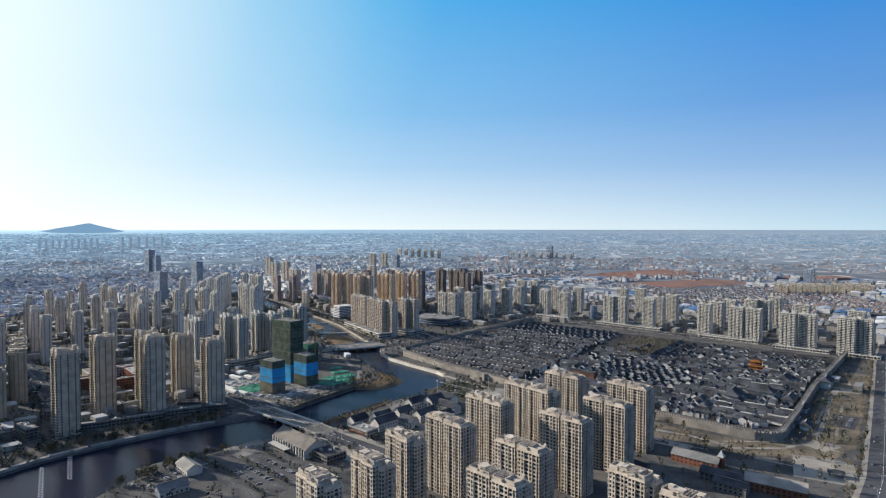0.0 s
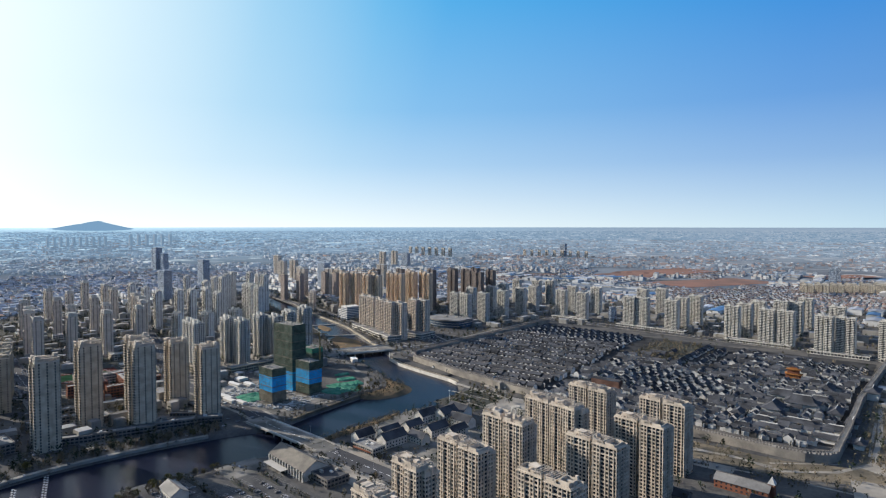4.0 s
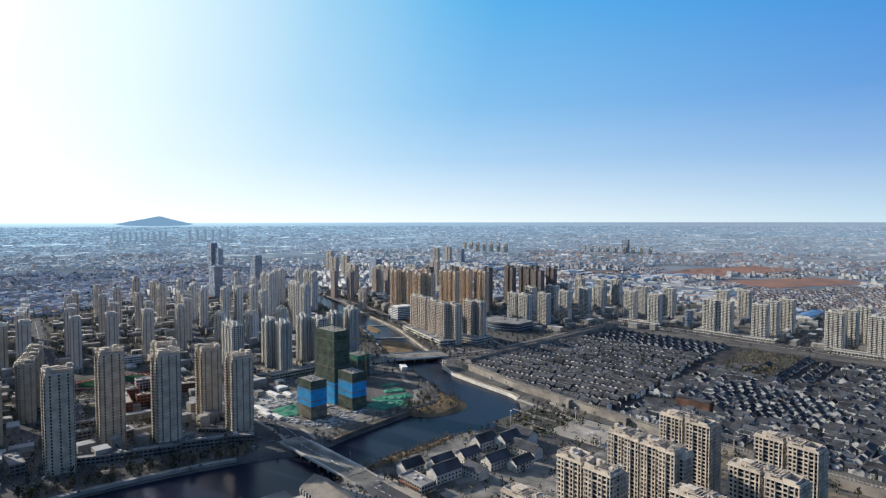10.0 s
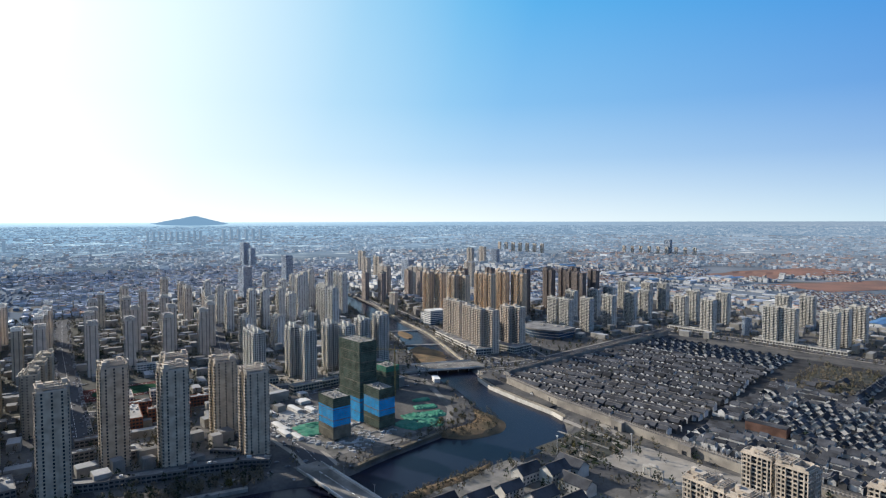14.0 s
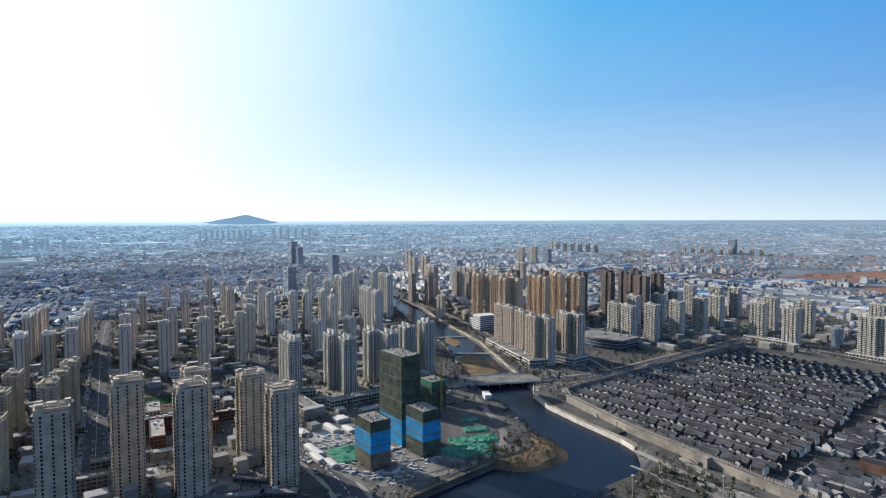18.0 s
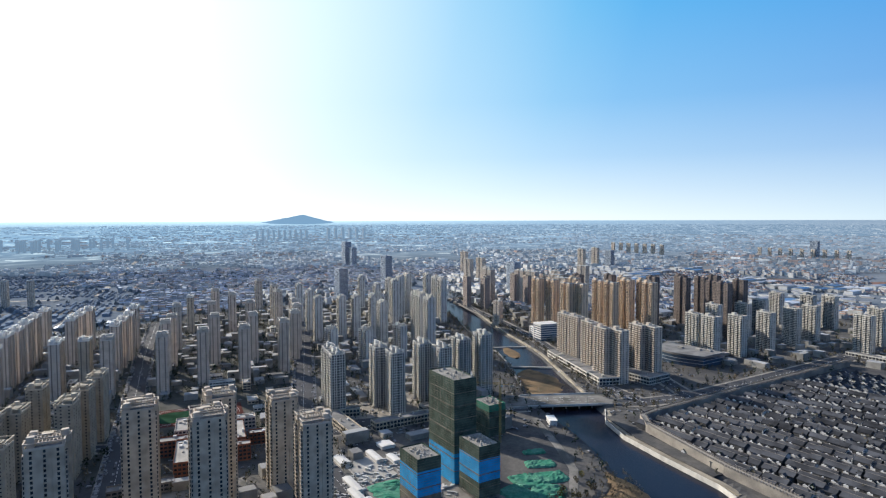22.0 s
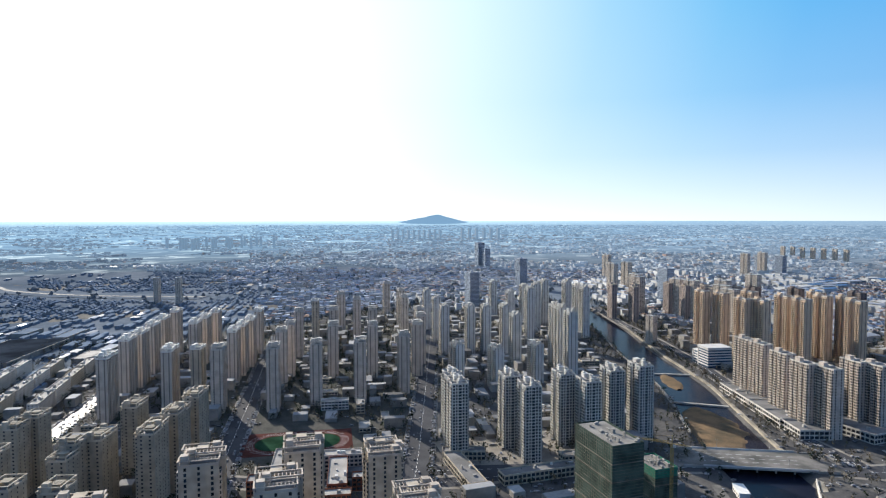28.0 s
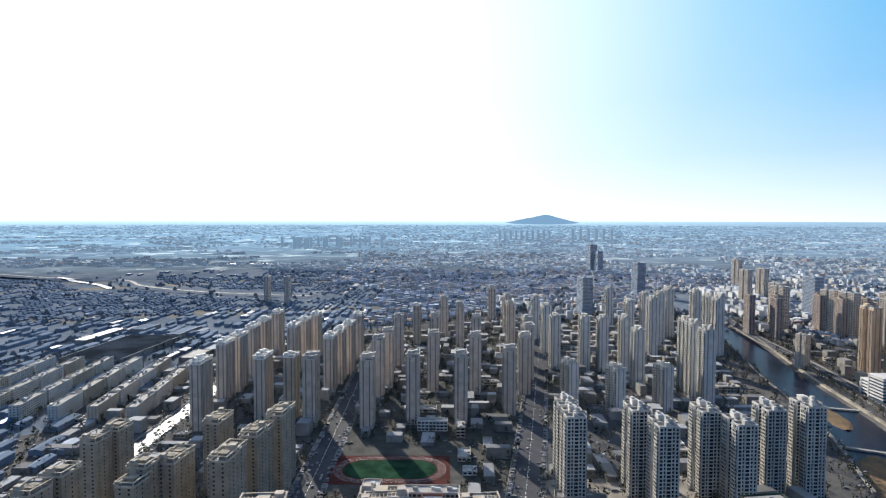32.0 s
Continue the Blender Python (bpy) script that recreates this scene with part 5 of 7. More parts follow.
def near_canal(x, y, gap=85):
    for line in (CANAL, CREEK):
        for (x0, y0), (x1, y1) in zip(line, line[1:]):
            dx, dy = x1 - x0, y1 - y0
            t = max(0, min(1, ((x - x0) * dx + (y - y0) * dy) / (dx * dx + dy * dy)))
            if math.hypot(x - x0 - dx * t, y - y0 - dy * t) < gap:
                return True
    return False


rng = random.Random(11)
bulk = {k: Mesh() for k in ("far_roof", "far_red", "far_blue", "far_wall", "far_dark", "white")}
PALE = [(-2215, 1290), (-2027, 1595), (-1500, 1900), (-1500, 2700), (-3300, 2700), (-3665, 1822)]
CELL = 130
for i in range(-37, 37):
    for j in range(-5, 38):
        x0, y0 = i * CELL, j * CELL
        x, y = x0 + CELL / 2, y0 + CELL / 2
        r = math.hypot(x - CX, y - CY)
        az = math.degrees(math.atan2(-(x - CX), y - CY))
        if r > 2760 or r < 400 or inside(x, y, CORE) or not -42 < az < 112 or river_side(x, y) < 90 or FIELD(x, y):
            continue
        cell = noise.noise(Vector((x / 500, y / 500, 0)))
        cell2 = noise.noise(Vector((x / 260, y / 260, 7)))
        ang = -33 if az > 20 else -24
        ca, sa = math.cos(radians(ang)), math.sin(radians(ang))
        # what stands here: villages, works, mid-rise estates, fields
        if inside(x, y, PALE):
            kind = "pale"
        elif az > 60:
            kind = "sheds" if r < 1750 and cell2 > -0.25 else "rows" if cell > -0.25 else "field"
        elif az > 18:
            kind = "pale" if cell > 0.1 else "midrise" if cell2 > 0.1 else "dense"
        else:
            kind = "field" if cell < -0.25 else "village" if cell2 > 0.05 else "works" if cell2 > -0.15 else "dense"
        if 120 < x < 760 and 1820 < y < 2460:
            kind = "redvillage"
        put = lambda a, b: (x + a * ca - b * sa, y + a * sa + b * ca)
        if kind == "rows":              # dark village rows under trees
            for p in range(7):
                for q in range(8):
                    if rng.random() < 0.25:
                        continue
                    px, py = put(-56 + p * 18.5 + rng.random() * 4, -58 + q * 16 + rng.random() * 3)
                    if near_canal(px, py):
                        continue
                    zz, l = land(px, py), 11 + rng.random() * 6
                    bulk["far_dark"].obox(px, py, ang, l, 6.5, zz - 1, zz + 2.9)
                    bulk["far_roof" if rng.random() < 0.07 else "far_dark"].gable(px, py, ang, l, 6.5, zz + 2.8, 1.6, 0.3)
        elif kind == "sheds":           # long low workshops, most of them dark
            for p in range(3):
                for q in range(6):
                    if rng.random() < 0.3:
                        continue
                    px, py = put(-44 + p * 42 + rng.random() * 8, -55 + q * 21 + rng.random() * 5)
                    l, w, hgt = 22 + rng.random() * 20, 8 + rng.random() * 7, 3.5 + rng.random() * 2.5
                    u = rng.random()
                    bulk["far_dark"].obox(px, py, ang, l, w, -1, hgt)
                    bulk["white" if u < 0.035 else "far_roof" if u < 0.11 else "far_blue" if u < 0.15 else "far_dark"].gable(px, py, ang, l, w, hgt, 1.3, 0.3)
        elif kind in ("village", "redvillage", "pale"):
            for p in range(9):
                for q in range(8):
                    if rng.random() < 0.16:
                        continue
                    px, py = put(-58 + p * 14.4 + rng.random() * 3, -58 + q * 16 + rng.random() * 4)
                    l, zz = 9.5 + rng.random() * 4, land(px, py)
                    hgt = 3.4 + rng.random() * (5 if kind == "pale" else 3)
                    bulk["far_wall"].pent(px, py, ang + 90, l, 8, zz - 1, hgt + 1, 2)
                    red = 0.85 if kind == "redvillage" else 0.48 if az < 15 else 0.10
                    if rng.random() < 0.45 and kind != "redvillage":
                        bulk["far_red" if rng.random() < red else "far_roof"].obox(px, py, ang, 8.2, l * 0.96, zz + hgt + 1, zz + hgt + 2)
                    else:
                        bulk["far_red" if rng.random() < red else "far_roof"].gable(px, py, ang + 90, l, 8, zz + hgt, 2, 0.4)
        elif kind == "works":
            for p in range(3):
                for q in range(2):
                    if rng.random() < 0.2:
                        continue
                    px, py = put(-42 + p * 42, -32 + q * 62)
                    zz, hgt = land(px, py), 7 + rng.random() * 6
                    l, w = 48 + rng.random() * 12, 24 + rng.random() * 12
                    bulk["far_wall"].obox(px, py, ang + 90, l, w, zz - 3, zz + hgt)
                    bulk["far_blue" if rng.random() < 0.25 else "white" if rng.random() < 0.3 else "far_roof"].gable(px, py, ang + 90, l, w, zz + hgt, 2.0, 0.4)
        elif kind == "midrise":
            for p in range(3):
                for q in range(4):
                    px, py = put(-42 + p * 42, -48 + q * 32)
                    zz, hgt = land(px, py), 12 + rng.random() * 9
                    l = 26 + rng.random() * 10
                    bulk["far_wall"].obox(px, py, ang, l, 11, zz - 3, zz + hgt)
                    bulk["far_roof"].obox(px, py, ang, l - 1, 10, zz + hgt, zz + hgt + 1.2)
        elif kind == "dense":
            for k in range(36):
                px, py = put((rng.random() - 0.5) * 124, (rng.random() - 0.5) * 124)
                zz, hgt = land(px, py), 4 + rng.random() ** 2 * 13
                l, w = 8 + rng.random() * 12, 7 + rng.random() * 6
                a = ang + rng.choice((0, 90))
                bulk["far_wall"].obox(px, py, a, l, w, zz - 3, zz + hgt)
                bulk[rng.choice(("far_roof", "far_roof", "far_red", "far_red", "far_blue") if az < 15 else ("far_roof", "far_roof", "far_roof", "far_roof", "far_red", "far_blue"))].obox(px, py, a, l - 0.8, w - 0.8, zz + hgt, zz + hgt + 0.8)
        else:
            for k in range(6):
                px, py = put((rng.random() - 0.5) * 120, (rng.random() - 0.5) * 120)
                if near_canal(px, py):
                    continue
                zz = land(px, py)
                l, w, hgt = 16 + rng.random() * 24, 7 + rng.random() * 7, 3 + rng.random() * 3
                bulk["far_dark" if az > 40 else "far_wall"].obox(px, py, ang, l, w, zz - 2, zz + hgt)
                bulk["far_dark" if az > 40 and rng.random() < 0.7 else "far_roof"].obox(px, py, ang, l, w, zz + hgt, zz + hgt + 0.6)
NAMES = dict(far_roof=("city_roofs", "grey and pale roofs of distant low buildings, painted bluish for haze", "roofs"), far_red=("red_roofs", "rust-red roofs of distant villages", "roofs"),
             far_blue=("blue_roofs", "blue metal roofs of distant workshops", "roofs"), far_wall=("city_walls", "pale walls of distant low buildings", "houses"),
             far_dark=("village_rows", "village rows and sheds on the western plain, painted blue-grey for haze", "houses"), white=("white_roofs", "white metal roofs of distant workshops", "roofs"))
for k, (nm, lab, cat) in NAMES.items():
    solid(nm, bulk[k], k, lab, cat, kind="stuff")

# the town that goes on to the skyline, haze painted into colour and emission
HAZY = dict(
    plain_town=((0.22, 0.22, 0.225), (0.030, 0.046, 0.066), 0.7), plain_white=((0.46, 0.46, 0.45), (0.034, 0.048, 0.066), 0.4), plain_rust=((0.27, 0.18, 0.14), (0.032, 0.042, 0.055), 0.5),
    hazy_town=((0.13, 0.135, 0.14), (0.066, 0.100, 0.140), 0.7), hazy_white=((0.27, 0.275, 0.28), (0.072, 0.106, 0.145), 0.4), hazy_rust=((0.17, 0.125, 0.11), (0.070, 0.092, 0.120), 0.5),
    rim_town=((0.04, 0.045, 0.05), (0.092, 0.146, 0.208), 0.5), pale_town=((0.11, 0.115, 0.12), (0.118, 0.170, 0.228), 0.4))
LOOKS = dict(plain_town="grey low roofs on the far plain, hazed by a painted glow", plain_white="white roofs on the far plain, hazed by a painted glow", plain_rust="rust-brown roofs on the far plain, hazed by a painted glow", hazy_town="roofs of the far town with blue-grey haze painted on",
             hazy_white="pale roofs of the far town with haze painted on", hazy_rust="dull red roofs of the far town with haze painted on", rim_town="roofs close to the skyline with blue haze painted on", pale_town="roofs close to the skyline with pale haze and glint painted on")
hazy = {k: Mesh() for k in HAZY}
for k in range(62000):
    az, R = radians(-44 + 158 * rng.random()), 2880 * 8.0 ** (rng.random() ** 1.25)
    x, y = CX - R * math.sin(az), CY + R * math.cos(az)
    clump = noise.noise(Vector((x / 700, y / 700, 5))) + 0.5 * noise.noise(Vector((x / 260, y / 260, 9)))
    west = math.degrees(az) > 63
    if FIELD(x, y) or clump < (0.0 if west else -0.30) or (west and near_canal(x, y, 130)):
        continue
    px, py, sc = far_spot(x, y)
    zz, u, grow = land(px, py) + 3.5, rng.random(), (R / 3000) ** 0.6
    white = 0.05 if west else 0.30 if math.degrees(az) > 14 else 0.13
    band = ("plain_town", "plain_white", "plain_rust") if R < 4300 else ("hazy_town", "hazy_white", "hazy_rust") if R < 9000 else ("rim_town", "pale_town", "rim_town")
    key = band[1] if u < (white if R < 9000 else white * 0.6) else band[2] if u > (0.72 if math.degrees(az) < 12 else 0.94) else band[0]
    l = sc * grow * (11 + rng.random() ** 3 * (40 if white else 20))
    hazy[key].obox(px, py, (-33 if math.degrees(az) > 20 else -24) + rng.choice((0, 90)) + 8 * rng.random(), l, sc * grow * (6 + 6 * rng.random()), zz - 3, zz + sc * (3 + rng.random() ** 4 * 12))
# every roof emits its band's haze colour
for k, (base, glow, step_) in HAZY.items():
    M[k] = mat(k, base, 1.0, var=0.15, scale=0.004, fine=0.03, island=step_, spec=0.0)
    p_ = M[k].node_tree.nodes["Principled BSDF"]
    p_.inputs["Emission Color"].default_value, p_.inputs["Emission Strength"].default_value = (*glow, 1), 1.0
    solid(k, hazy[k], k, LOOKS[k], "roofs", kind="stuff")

# red bare fields
def far_patch(name, x, y, ang, l, w, material, label):
    c, s = math.cos(radians(ang)), math.sin(radians(ang))
    v = []
    for j in range(9):
        for i in range(17):
            a, b = (i / 16 - 0.5) * l, (j / 8 - 0.5) * w
            px, py, k = far_spot(x + a * c - b * s, y + a * s + b * c)
            v.append((px, py, land(px, py) + (6.5 if k < 0.97 else 1.4)))
    me = Mesh().add(v, [(j * 17 + i, j * 17 + i + 1, (j + 1) * 17 + i + 1, (j + 1) * 17 + i) for j in range(8) for i in range(16)])
    solid(name, me, material, label, "field", kind="structure")


RF = "bare reddish soil field beyond the town"
far_patch("bare_field", 150, 2990, 46, 640, 260, "redsoil", RF)
far_patch("bare_field", 335, 2600, 40, 480, 230, "redsoil", RF)
far_patch("bare_field", -360, 2790, 20, 170, 90, "redsoil", RF)
far_patch("bare_field", 900, 2960, 30, 300, 130, "redsoil", RF)
far_patch("waste_field", -701, 3871, 14, 420, 110, "paving", "pale sandy waste ground")
far_patch("waste_field", -1600, 3600, -10, 220, 200, "paving", "pale sandy waste ground")
fields = Mesh()
for i in range(30):
    for j in range(36):
        x, y = -1900 + i * 40, 100 + j * 40
        q = [(x, y), (x + 40, y), (x + 40, y + 40), (x, y + 40)]
        if any(inside(*p, CORE) for p in q) or math.hypot(x - CX, y - CY) > 1730 or min(float(river_side(*p)) for p in q) < 30:
            continue
        fields.add([(*p, 0.04) for p in q], [(0, 1, 2, 3)])
solid("waste_ground", fields, "farmland", "dry waste ground west of the estates, haze painted in its colour", "waste ground", kind="structure")


def far_strip(name, pts, width, material, label, category):
    """A ribbon on the far plain; far_spot draws its points nearer to fit the camera's view."""
    line = smooth_line(pts, 30)
    v = []
    for i, p in enumerate(line):
        d = Vector((line[min(i + 1, len(line) - 1)] - line[max(i - 1, 0)]).tolist()).normalized()
        w = width * (0.75 + 0.5 * abs(noise.noise(Vector((p[0] / 90, p[1] / 90, 2)))))
        for o in (-w / 2, w / 2):
            px, py, k = far_spot(p[0] - d.y * o, p[1] + d.x * o)
            v.append((px, py, land(px, py) + (6.0 if k < 0.97 else 1.6) + (0.6 if name == "canal" else 0)))
    solid(name, Mesh().add(v, [(2 * i, 2 * i + 1, 2 * i + 3, 2 * i + 2) for i in range(len(line) - 1)]), material, label, category, kind="structure")


# canal and pond get opaque pale colours for their sky reflection
CN = "canal winding across the plain, sky reflection painted pale"
far_strip("canal_bank", CANAL, 110, "farmland", "dry grassy canal bank", "bank")
far_strip("canal", CANAL[1:], 15, "concrete", CN, "canal")
far_strip("canal", CREEK, 24, "white", CN, "canal")
far_patch("pond", -3300, 1290, 60, 240, 60, "white", "pond on the plain, sky reflection painted pale")
far_strip("far_road", [(-1978, 1213), (-2600, 1610), (-3300, 2060), (-4100, 2560)], 20, "paving", "pale road running out to the plain", "road")
for k in range(16):                     # thin greenhouse strips low on the plain, brightened by painted haze
    rr = 5200 + 900 * k
    aa = radians(70 + 34 * ((k * 0.618) % 1))
    far_patch("glasshouse_field", CX - rr * math.sin(aa), CY + rr * math.cos(aa), 100 * ((k * 0.37) % 1), 300 + 40 * k, 60 + 8 * k, "pale_town", "glasshouse strips on the far plain, pale with painted haze")

# far towers
tower_kind("far30", [(-17, -1, -9, 8, 30), (1, 17, -8, 9, 30)], 3.1, "mauve", "plain", pier=2.0, band=1.8, bay=5.6, crown="trim")
tower_kind("office28", [(-21, 21, -13, 13, 28)], 3.4, "slate", "plain", pier=0.8, band=0.9, bay=3.0, crown="slate", glaze="bluglass")
# tower copy whose walls and windows emit painted haze
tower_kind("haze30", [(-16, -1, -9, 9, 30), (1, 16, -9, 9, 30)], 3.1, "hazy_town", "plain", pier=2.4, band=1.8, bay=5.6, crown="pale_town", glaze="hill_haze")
FT = "distant apartment tower in haze"


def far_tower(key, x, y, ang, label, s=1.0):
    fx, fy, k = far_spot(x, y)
    # the farthest towers take the copy with haze painted on
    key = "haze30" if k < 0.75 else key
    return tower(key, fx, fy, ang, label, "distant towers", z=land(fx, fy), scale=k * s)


for x, y in ((-1243, 2071), (-1240, 2147), (-974, 1745), (-1010, 1800), (-886, 1761), (-847, 1748), (-780, 1451), (-1498, 2444), (-1175, 2913), (-1161, 3048), (-807, 1993), (-760, 1700), (-720, 1640), (-800, 1800)):
    far_tower("far30", x, y, -20, FT, 0.95 if x != -780 else 0.55)
for x, y, s in ((-1513, 1962, 1.0), (-1310, 1530, 0.95), (-2190, 2476, 1.2), (-2103, 2426, 0.95), (-1031, 1994, 0.95), (-1190, 3097, 0.8), (-1075, 2994, 0.85)):
    far_tower("office28", x, y, -25, "distant glass and stone office tower", s)
for x, y in ((-1927, 967), (-1890, 1010)):
    far_tower("far30", x, y, -33, "grey pair of towers beyond the far road", 0.75)
for k in range(9):
    far_tower("far30", -640 + k * 55, 4350 - k * 20, -24, "row of pale blocks on the far plain", 0.55)
far_tower("office28", -361, 4300, -24, "white tower on the far plain", 1.0)
for k in range(7):
    far_tower("far30", -1500 + k * 60, 4300 - k * 30, -24, "row of hazy blocks on the far plain", 0.7)
rng = random.Random(5)
for k in range(10):
    far_tower("far30", -5451 + k * 34, 4577 + k * 46, -30, "row of hazy towers below the mountain", 1.15)
for k in range(6):
    far_tower("far30", -5010 + k * 48 + rng.random() * 20, 5180 + k * 62, -30, "cluster of towers near the mountain with painted haze", 1.35)
for k in range(26):
    far_tower("far30", -5050 + rng.random() * 500, 2000 + rng.random() * 800, -30, "cluster of towers across the plain with painted haze", 0.9)
tower_kind("midtan", [(-19, -1, -7, 7, 10), (1, 19, -8, 6, 10)], 3.1, "tan", "plain", pier=1.4, band=1.6, bay=4.5, crown="cream")
for k in range(14):
    far_tower("midtan", 576 + (k % 7) * 47 + 12 * (k // 7), 2266 + (k % 7) * 13 + 62 * (k // 7), -24, "yellow mid-rise block beyond the old town", 0.95)
for x, y in ((777, 2690), (800, 2720), (-30, 1499)):
    far_tower("office28", x, y, -24, "dark glass tower beyond the old town", 0.62 if y > 2000 else 0.36)

# ---------------------------------------------------------------- low buildings, banks, yards
def block(name, x, y, ang, l, w, floors, label, category, wallm="cream", roofm="roofgrey", fh=3.4, bay=4.0, pier=1.0, band=1.6, group="", z=0.0, roofbits=3):
    """A low flat-roofed building with windows, parapet and roof units."""
    ob = thing(name, label, category, group, m=pose(x, y, z, 0, 0, ang))
    wl, g, r, p, h = facade(-l / 2, l / 2, -w / 2, w / 2, floors, fh, max(1, round(l / bay)), max(1, round(w / bay)), pier, band, 0.35, reveal=False)
    part("glazing", g, "glass", part("wall", wl, wallm, ob), "dark windows")
    top = part("roof", r, roofm, ob, "flat roof")
    part("parapet", p, wallm, top)
    rr = random.Random(int(abs(x * 7 + y)))
    for k in range(roofbits):
        a, b = (rr.random() - 0.5) * (l - 6), (rr.random() - 0.5) * max(1, w - 5)
        part("roof_unit", Mesh().box(a, a + 1.5 + 3 * rr.random(), b, b + 1.2 + 2 * rr.random(), h, h + 1 + 1.8 * rr.random()), "white" if k % 2 else "concrete", top)
    SPOTS.append((x, y))
    return ob


def pitched(name, x, y, ang, l, w, h, rise_, label, wallm, roofm, group="", windows=True):
    ob = thing(name, label, "house", group, m=pose(x, y, 0, 0, 0, ang))
    shell = part("wall", Mesh().pent(0, 0, 0, l, w, 0, h, rise_), wallm, ob)
    cover = part("roof", Mesh().gable(0, 0, 0, l, w, h, rise_, 0.7, 0.35), roofm, ob, "pitched tiled roof")
    part("ridge", Mesh().box(-l / 2 - 0.5, l / 2 + 0.5, -0.3, 0.3, h + rise_ + 0.2, h + rise_ + 0.7), "brick", cover)
    if windows:
        for s in (-1, 1):
            for fl in range(max(1, int(h / 3.3))):
                for k in range(max(1, int(l / 4))):
                    a = -l / 2 + 2 + k * 4
                    y0, y1 = (s * w / 2 - 0.05, s * w / 2 + 0.05)
                    part("window", Mesh().box(a - 0.8, a + 0.8, y0, y1, fl * 3.3 + 1.0, fl * 3.3 + 2.6, True), "glass", shell)
    return ob


# gabled riverside houses
HG = "pale-gabled riverside house with a dark tiled roof"
for x, y, l, w, h, a in ((-228, 702, 18, 13, 9, 62), (-206, 712, 18, 14, 10, 62), (-196, 732, 20, 13, 9, -26), (-184, 698, 22, 12, 8, -26), (-232, 668, 16, 11, 7, 62), (-204, 664, 20, 12, 8, 62),
                         (-248, 640, 18, 12, 8, 62), (-270, 622, 16, 12, 8, 62), (-238, 622, 22, 13, 9, 62), (-214, 636, 16, 10, 7, -26), (-182, 668, 18, 10, 7, 62)):
    pitched("riverside_house", x, y, a, l * 1.3, w * 1.12, h, w * 0.42, HG, "cream", "tile", "riverside houses")
block("shop_building", -253, 598, -26, 30, 16, 2, "flat-roofed two-storey shop building with a red sign band", "shop", "concrete", bay=3.0)
part("sign_band", Mesh().obox(-257, 589.6, -26, 26, 0.4, 3.6, 5.0, True), "redbrick", bpy.data.objects["shop_building"], "plain red sign band").matrix_parent_inverse = bpy.data.objects["shop_building"].matrix_basis.inverted()
pitched("market_hall", -299, 541, -30, 62, 24, 9, 7, "long market hall with a brown pitched roof and a pillared front", "cream", "halltile", windows=False)
hall_ob = bpy.data.objects["market_hall"]
part("front_glazing", Mesh().box(-30, 30, -12.2, -11.9, 1.0, 8.0, True), "glass", hall_ob, "dark tall front glazing")
for k in range(13):
    part("pillar", Mesh().box(-30.6 + k * 5, -29.4 + k * 5, -13.4, -12.3, 0, 8.6), "cream", hall_ob)
part("canopy", Mesh().box(-26, 6, -21, -13.4, 4.2, 4.6, True), "concrete", hall_ob, "flat pale entrance canopy")
for k in range(5):
    part("canopy_post", Mesh().box(-25.5 + k * 7.6, -25.1 + k * 7.6, -20.8, -20.4, 0, 4.2), "steel", hall_ob)
block("market_annex", -258, 524, -30, 26, 22, 2, "dark flat-roofed annex beside the market hall", "annex", "brick", "asphalt")
pitched("boat_house", -368, 462, -30, 26, 14, 6, 4, "low grey-roofed house by the river", "cream", "lowwall")
pitched("boat_house", -352, 420, 60, 24, 12, 6, 4, "low grey-roofed house by the river", "gable", "roofgrey")
solid("car_park", Mesh().obox(-378, 462, -28, 64, 56, -0.3, 0.12), "lotpave", "dark asphalt car park", "car park", kind="structure")
solid("car_park", Mesh().obox(-300, 478, -28, 96, 74, -0.3, 0.13), "lotpave", "dark asphalt car park with pale bays", "car park", kind="structure")
BEDS = [(-300 + a_ * 0.883 + b_ * 0.469, 478 - a_ * 0.469 + b_ * 0.883, l_) for a_, b_, l_ in ((-26, 0, 40), (24, 0, 36), (-26, 25, 38), (26, 25, 34), (-26, -25, 40), (26, -25, 30))] + [(-378, 462, 48), (-391, 440, 44), (-365, 484, 44)]
for x, y, l in BEDS:
    solid("planting_bed", Mesh().obox(x, y, -28, l, 2.6, 0.1, 0.42), "planting", "kerbed bed with bare trees between parking rows", "planting bed", "car park beds")
bays = Mesh()
for cx_, cy_, n_ in ((-300, 478, 26), (-378, 462, 17)):
    for b_ in (-31, -18, -7, 7, 18, 31) if n_ > 20 else (-19, 19, -6, 6):
        for k in range(n_):
            a_ = (k - n_ / 2) * 3.2
            bays.obox(cx_ + a_ * 0.883 + b_ * 0.469, cy_ - a_ * 0.469 + b_ * 0.883, -28, 0.16, 4.8, 0.14, 0.16)
solid("bay_lines", bays, "concrete", "worn white parking bay lines", "markings", kind="stuff")

for x, y, a_, l, w, m_ in ((-222, 672, -26, 118, 104, "courtpave"), (-262, 566, -28, 96, 54, "paving"), (-150, 650, -26, 50, 96, "courtpave"), (-336, 520, -30, 60, 40, "courtpave"), (-196, 596, -28, 60, 40, "courtpave"), (-100, 706, -26, 60, 60, "courtpave")):
    solid("house_court", Mesh().obox(x, y, a_, l, w, -0.3, 0.06 + 0.004 * (l % 7)), m_, "worn paved court around the riverside houses", "court", kind="structure")

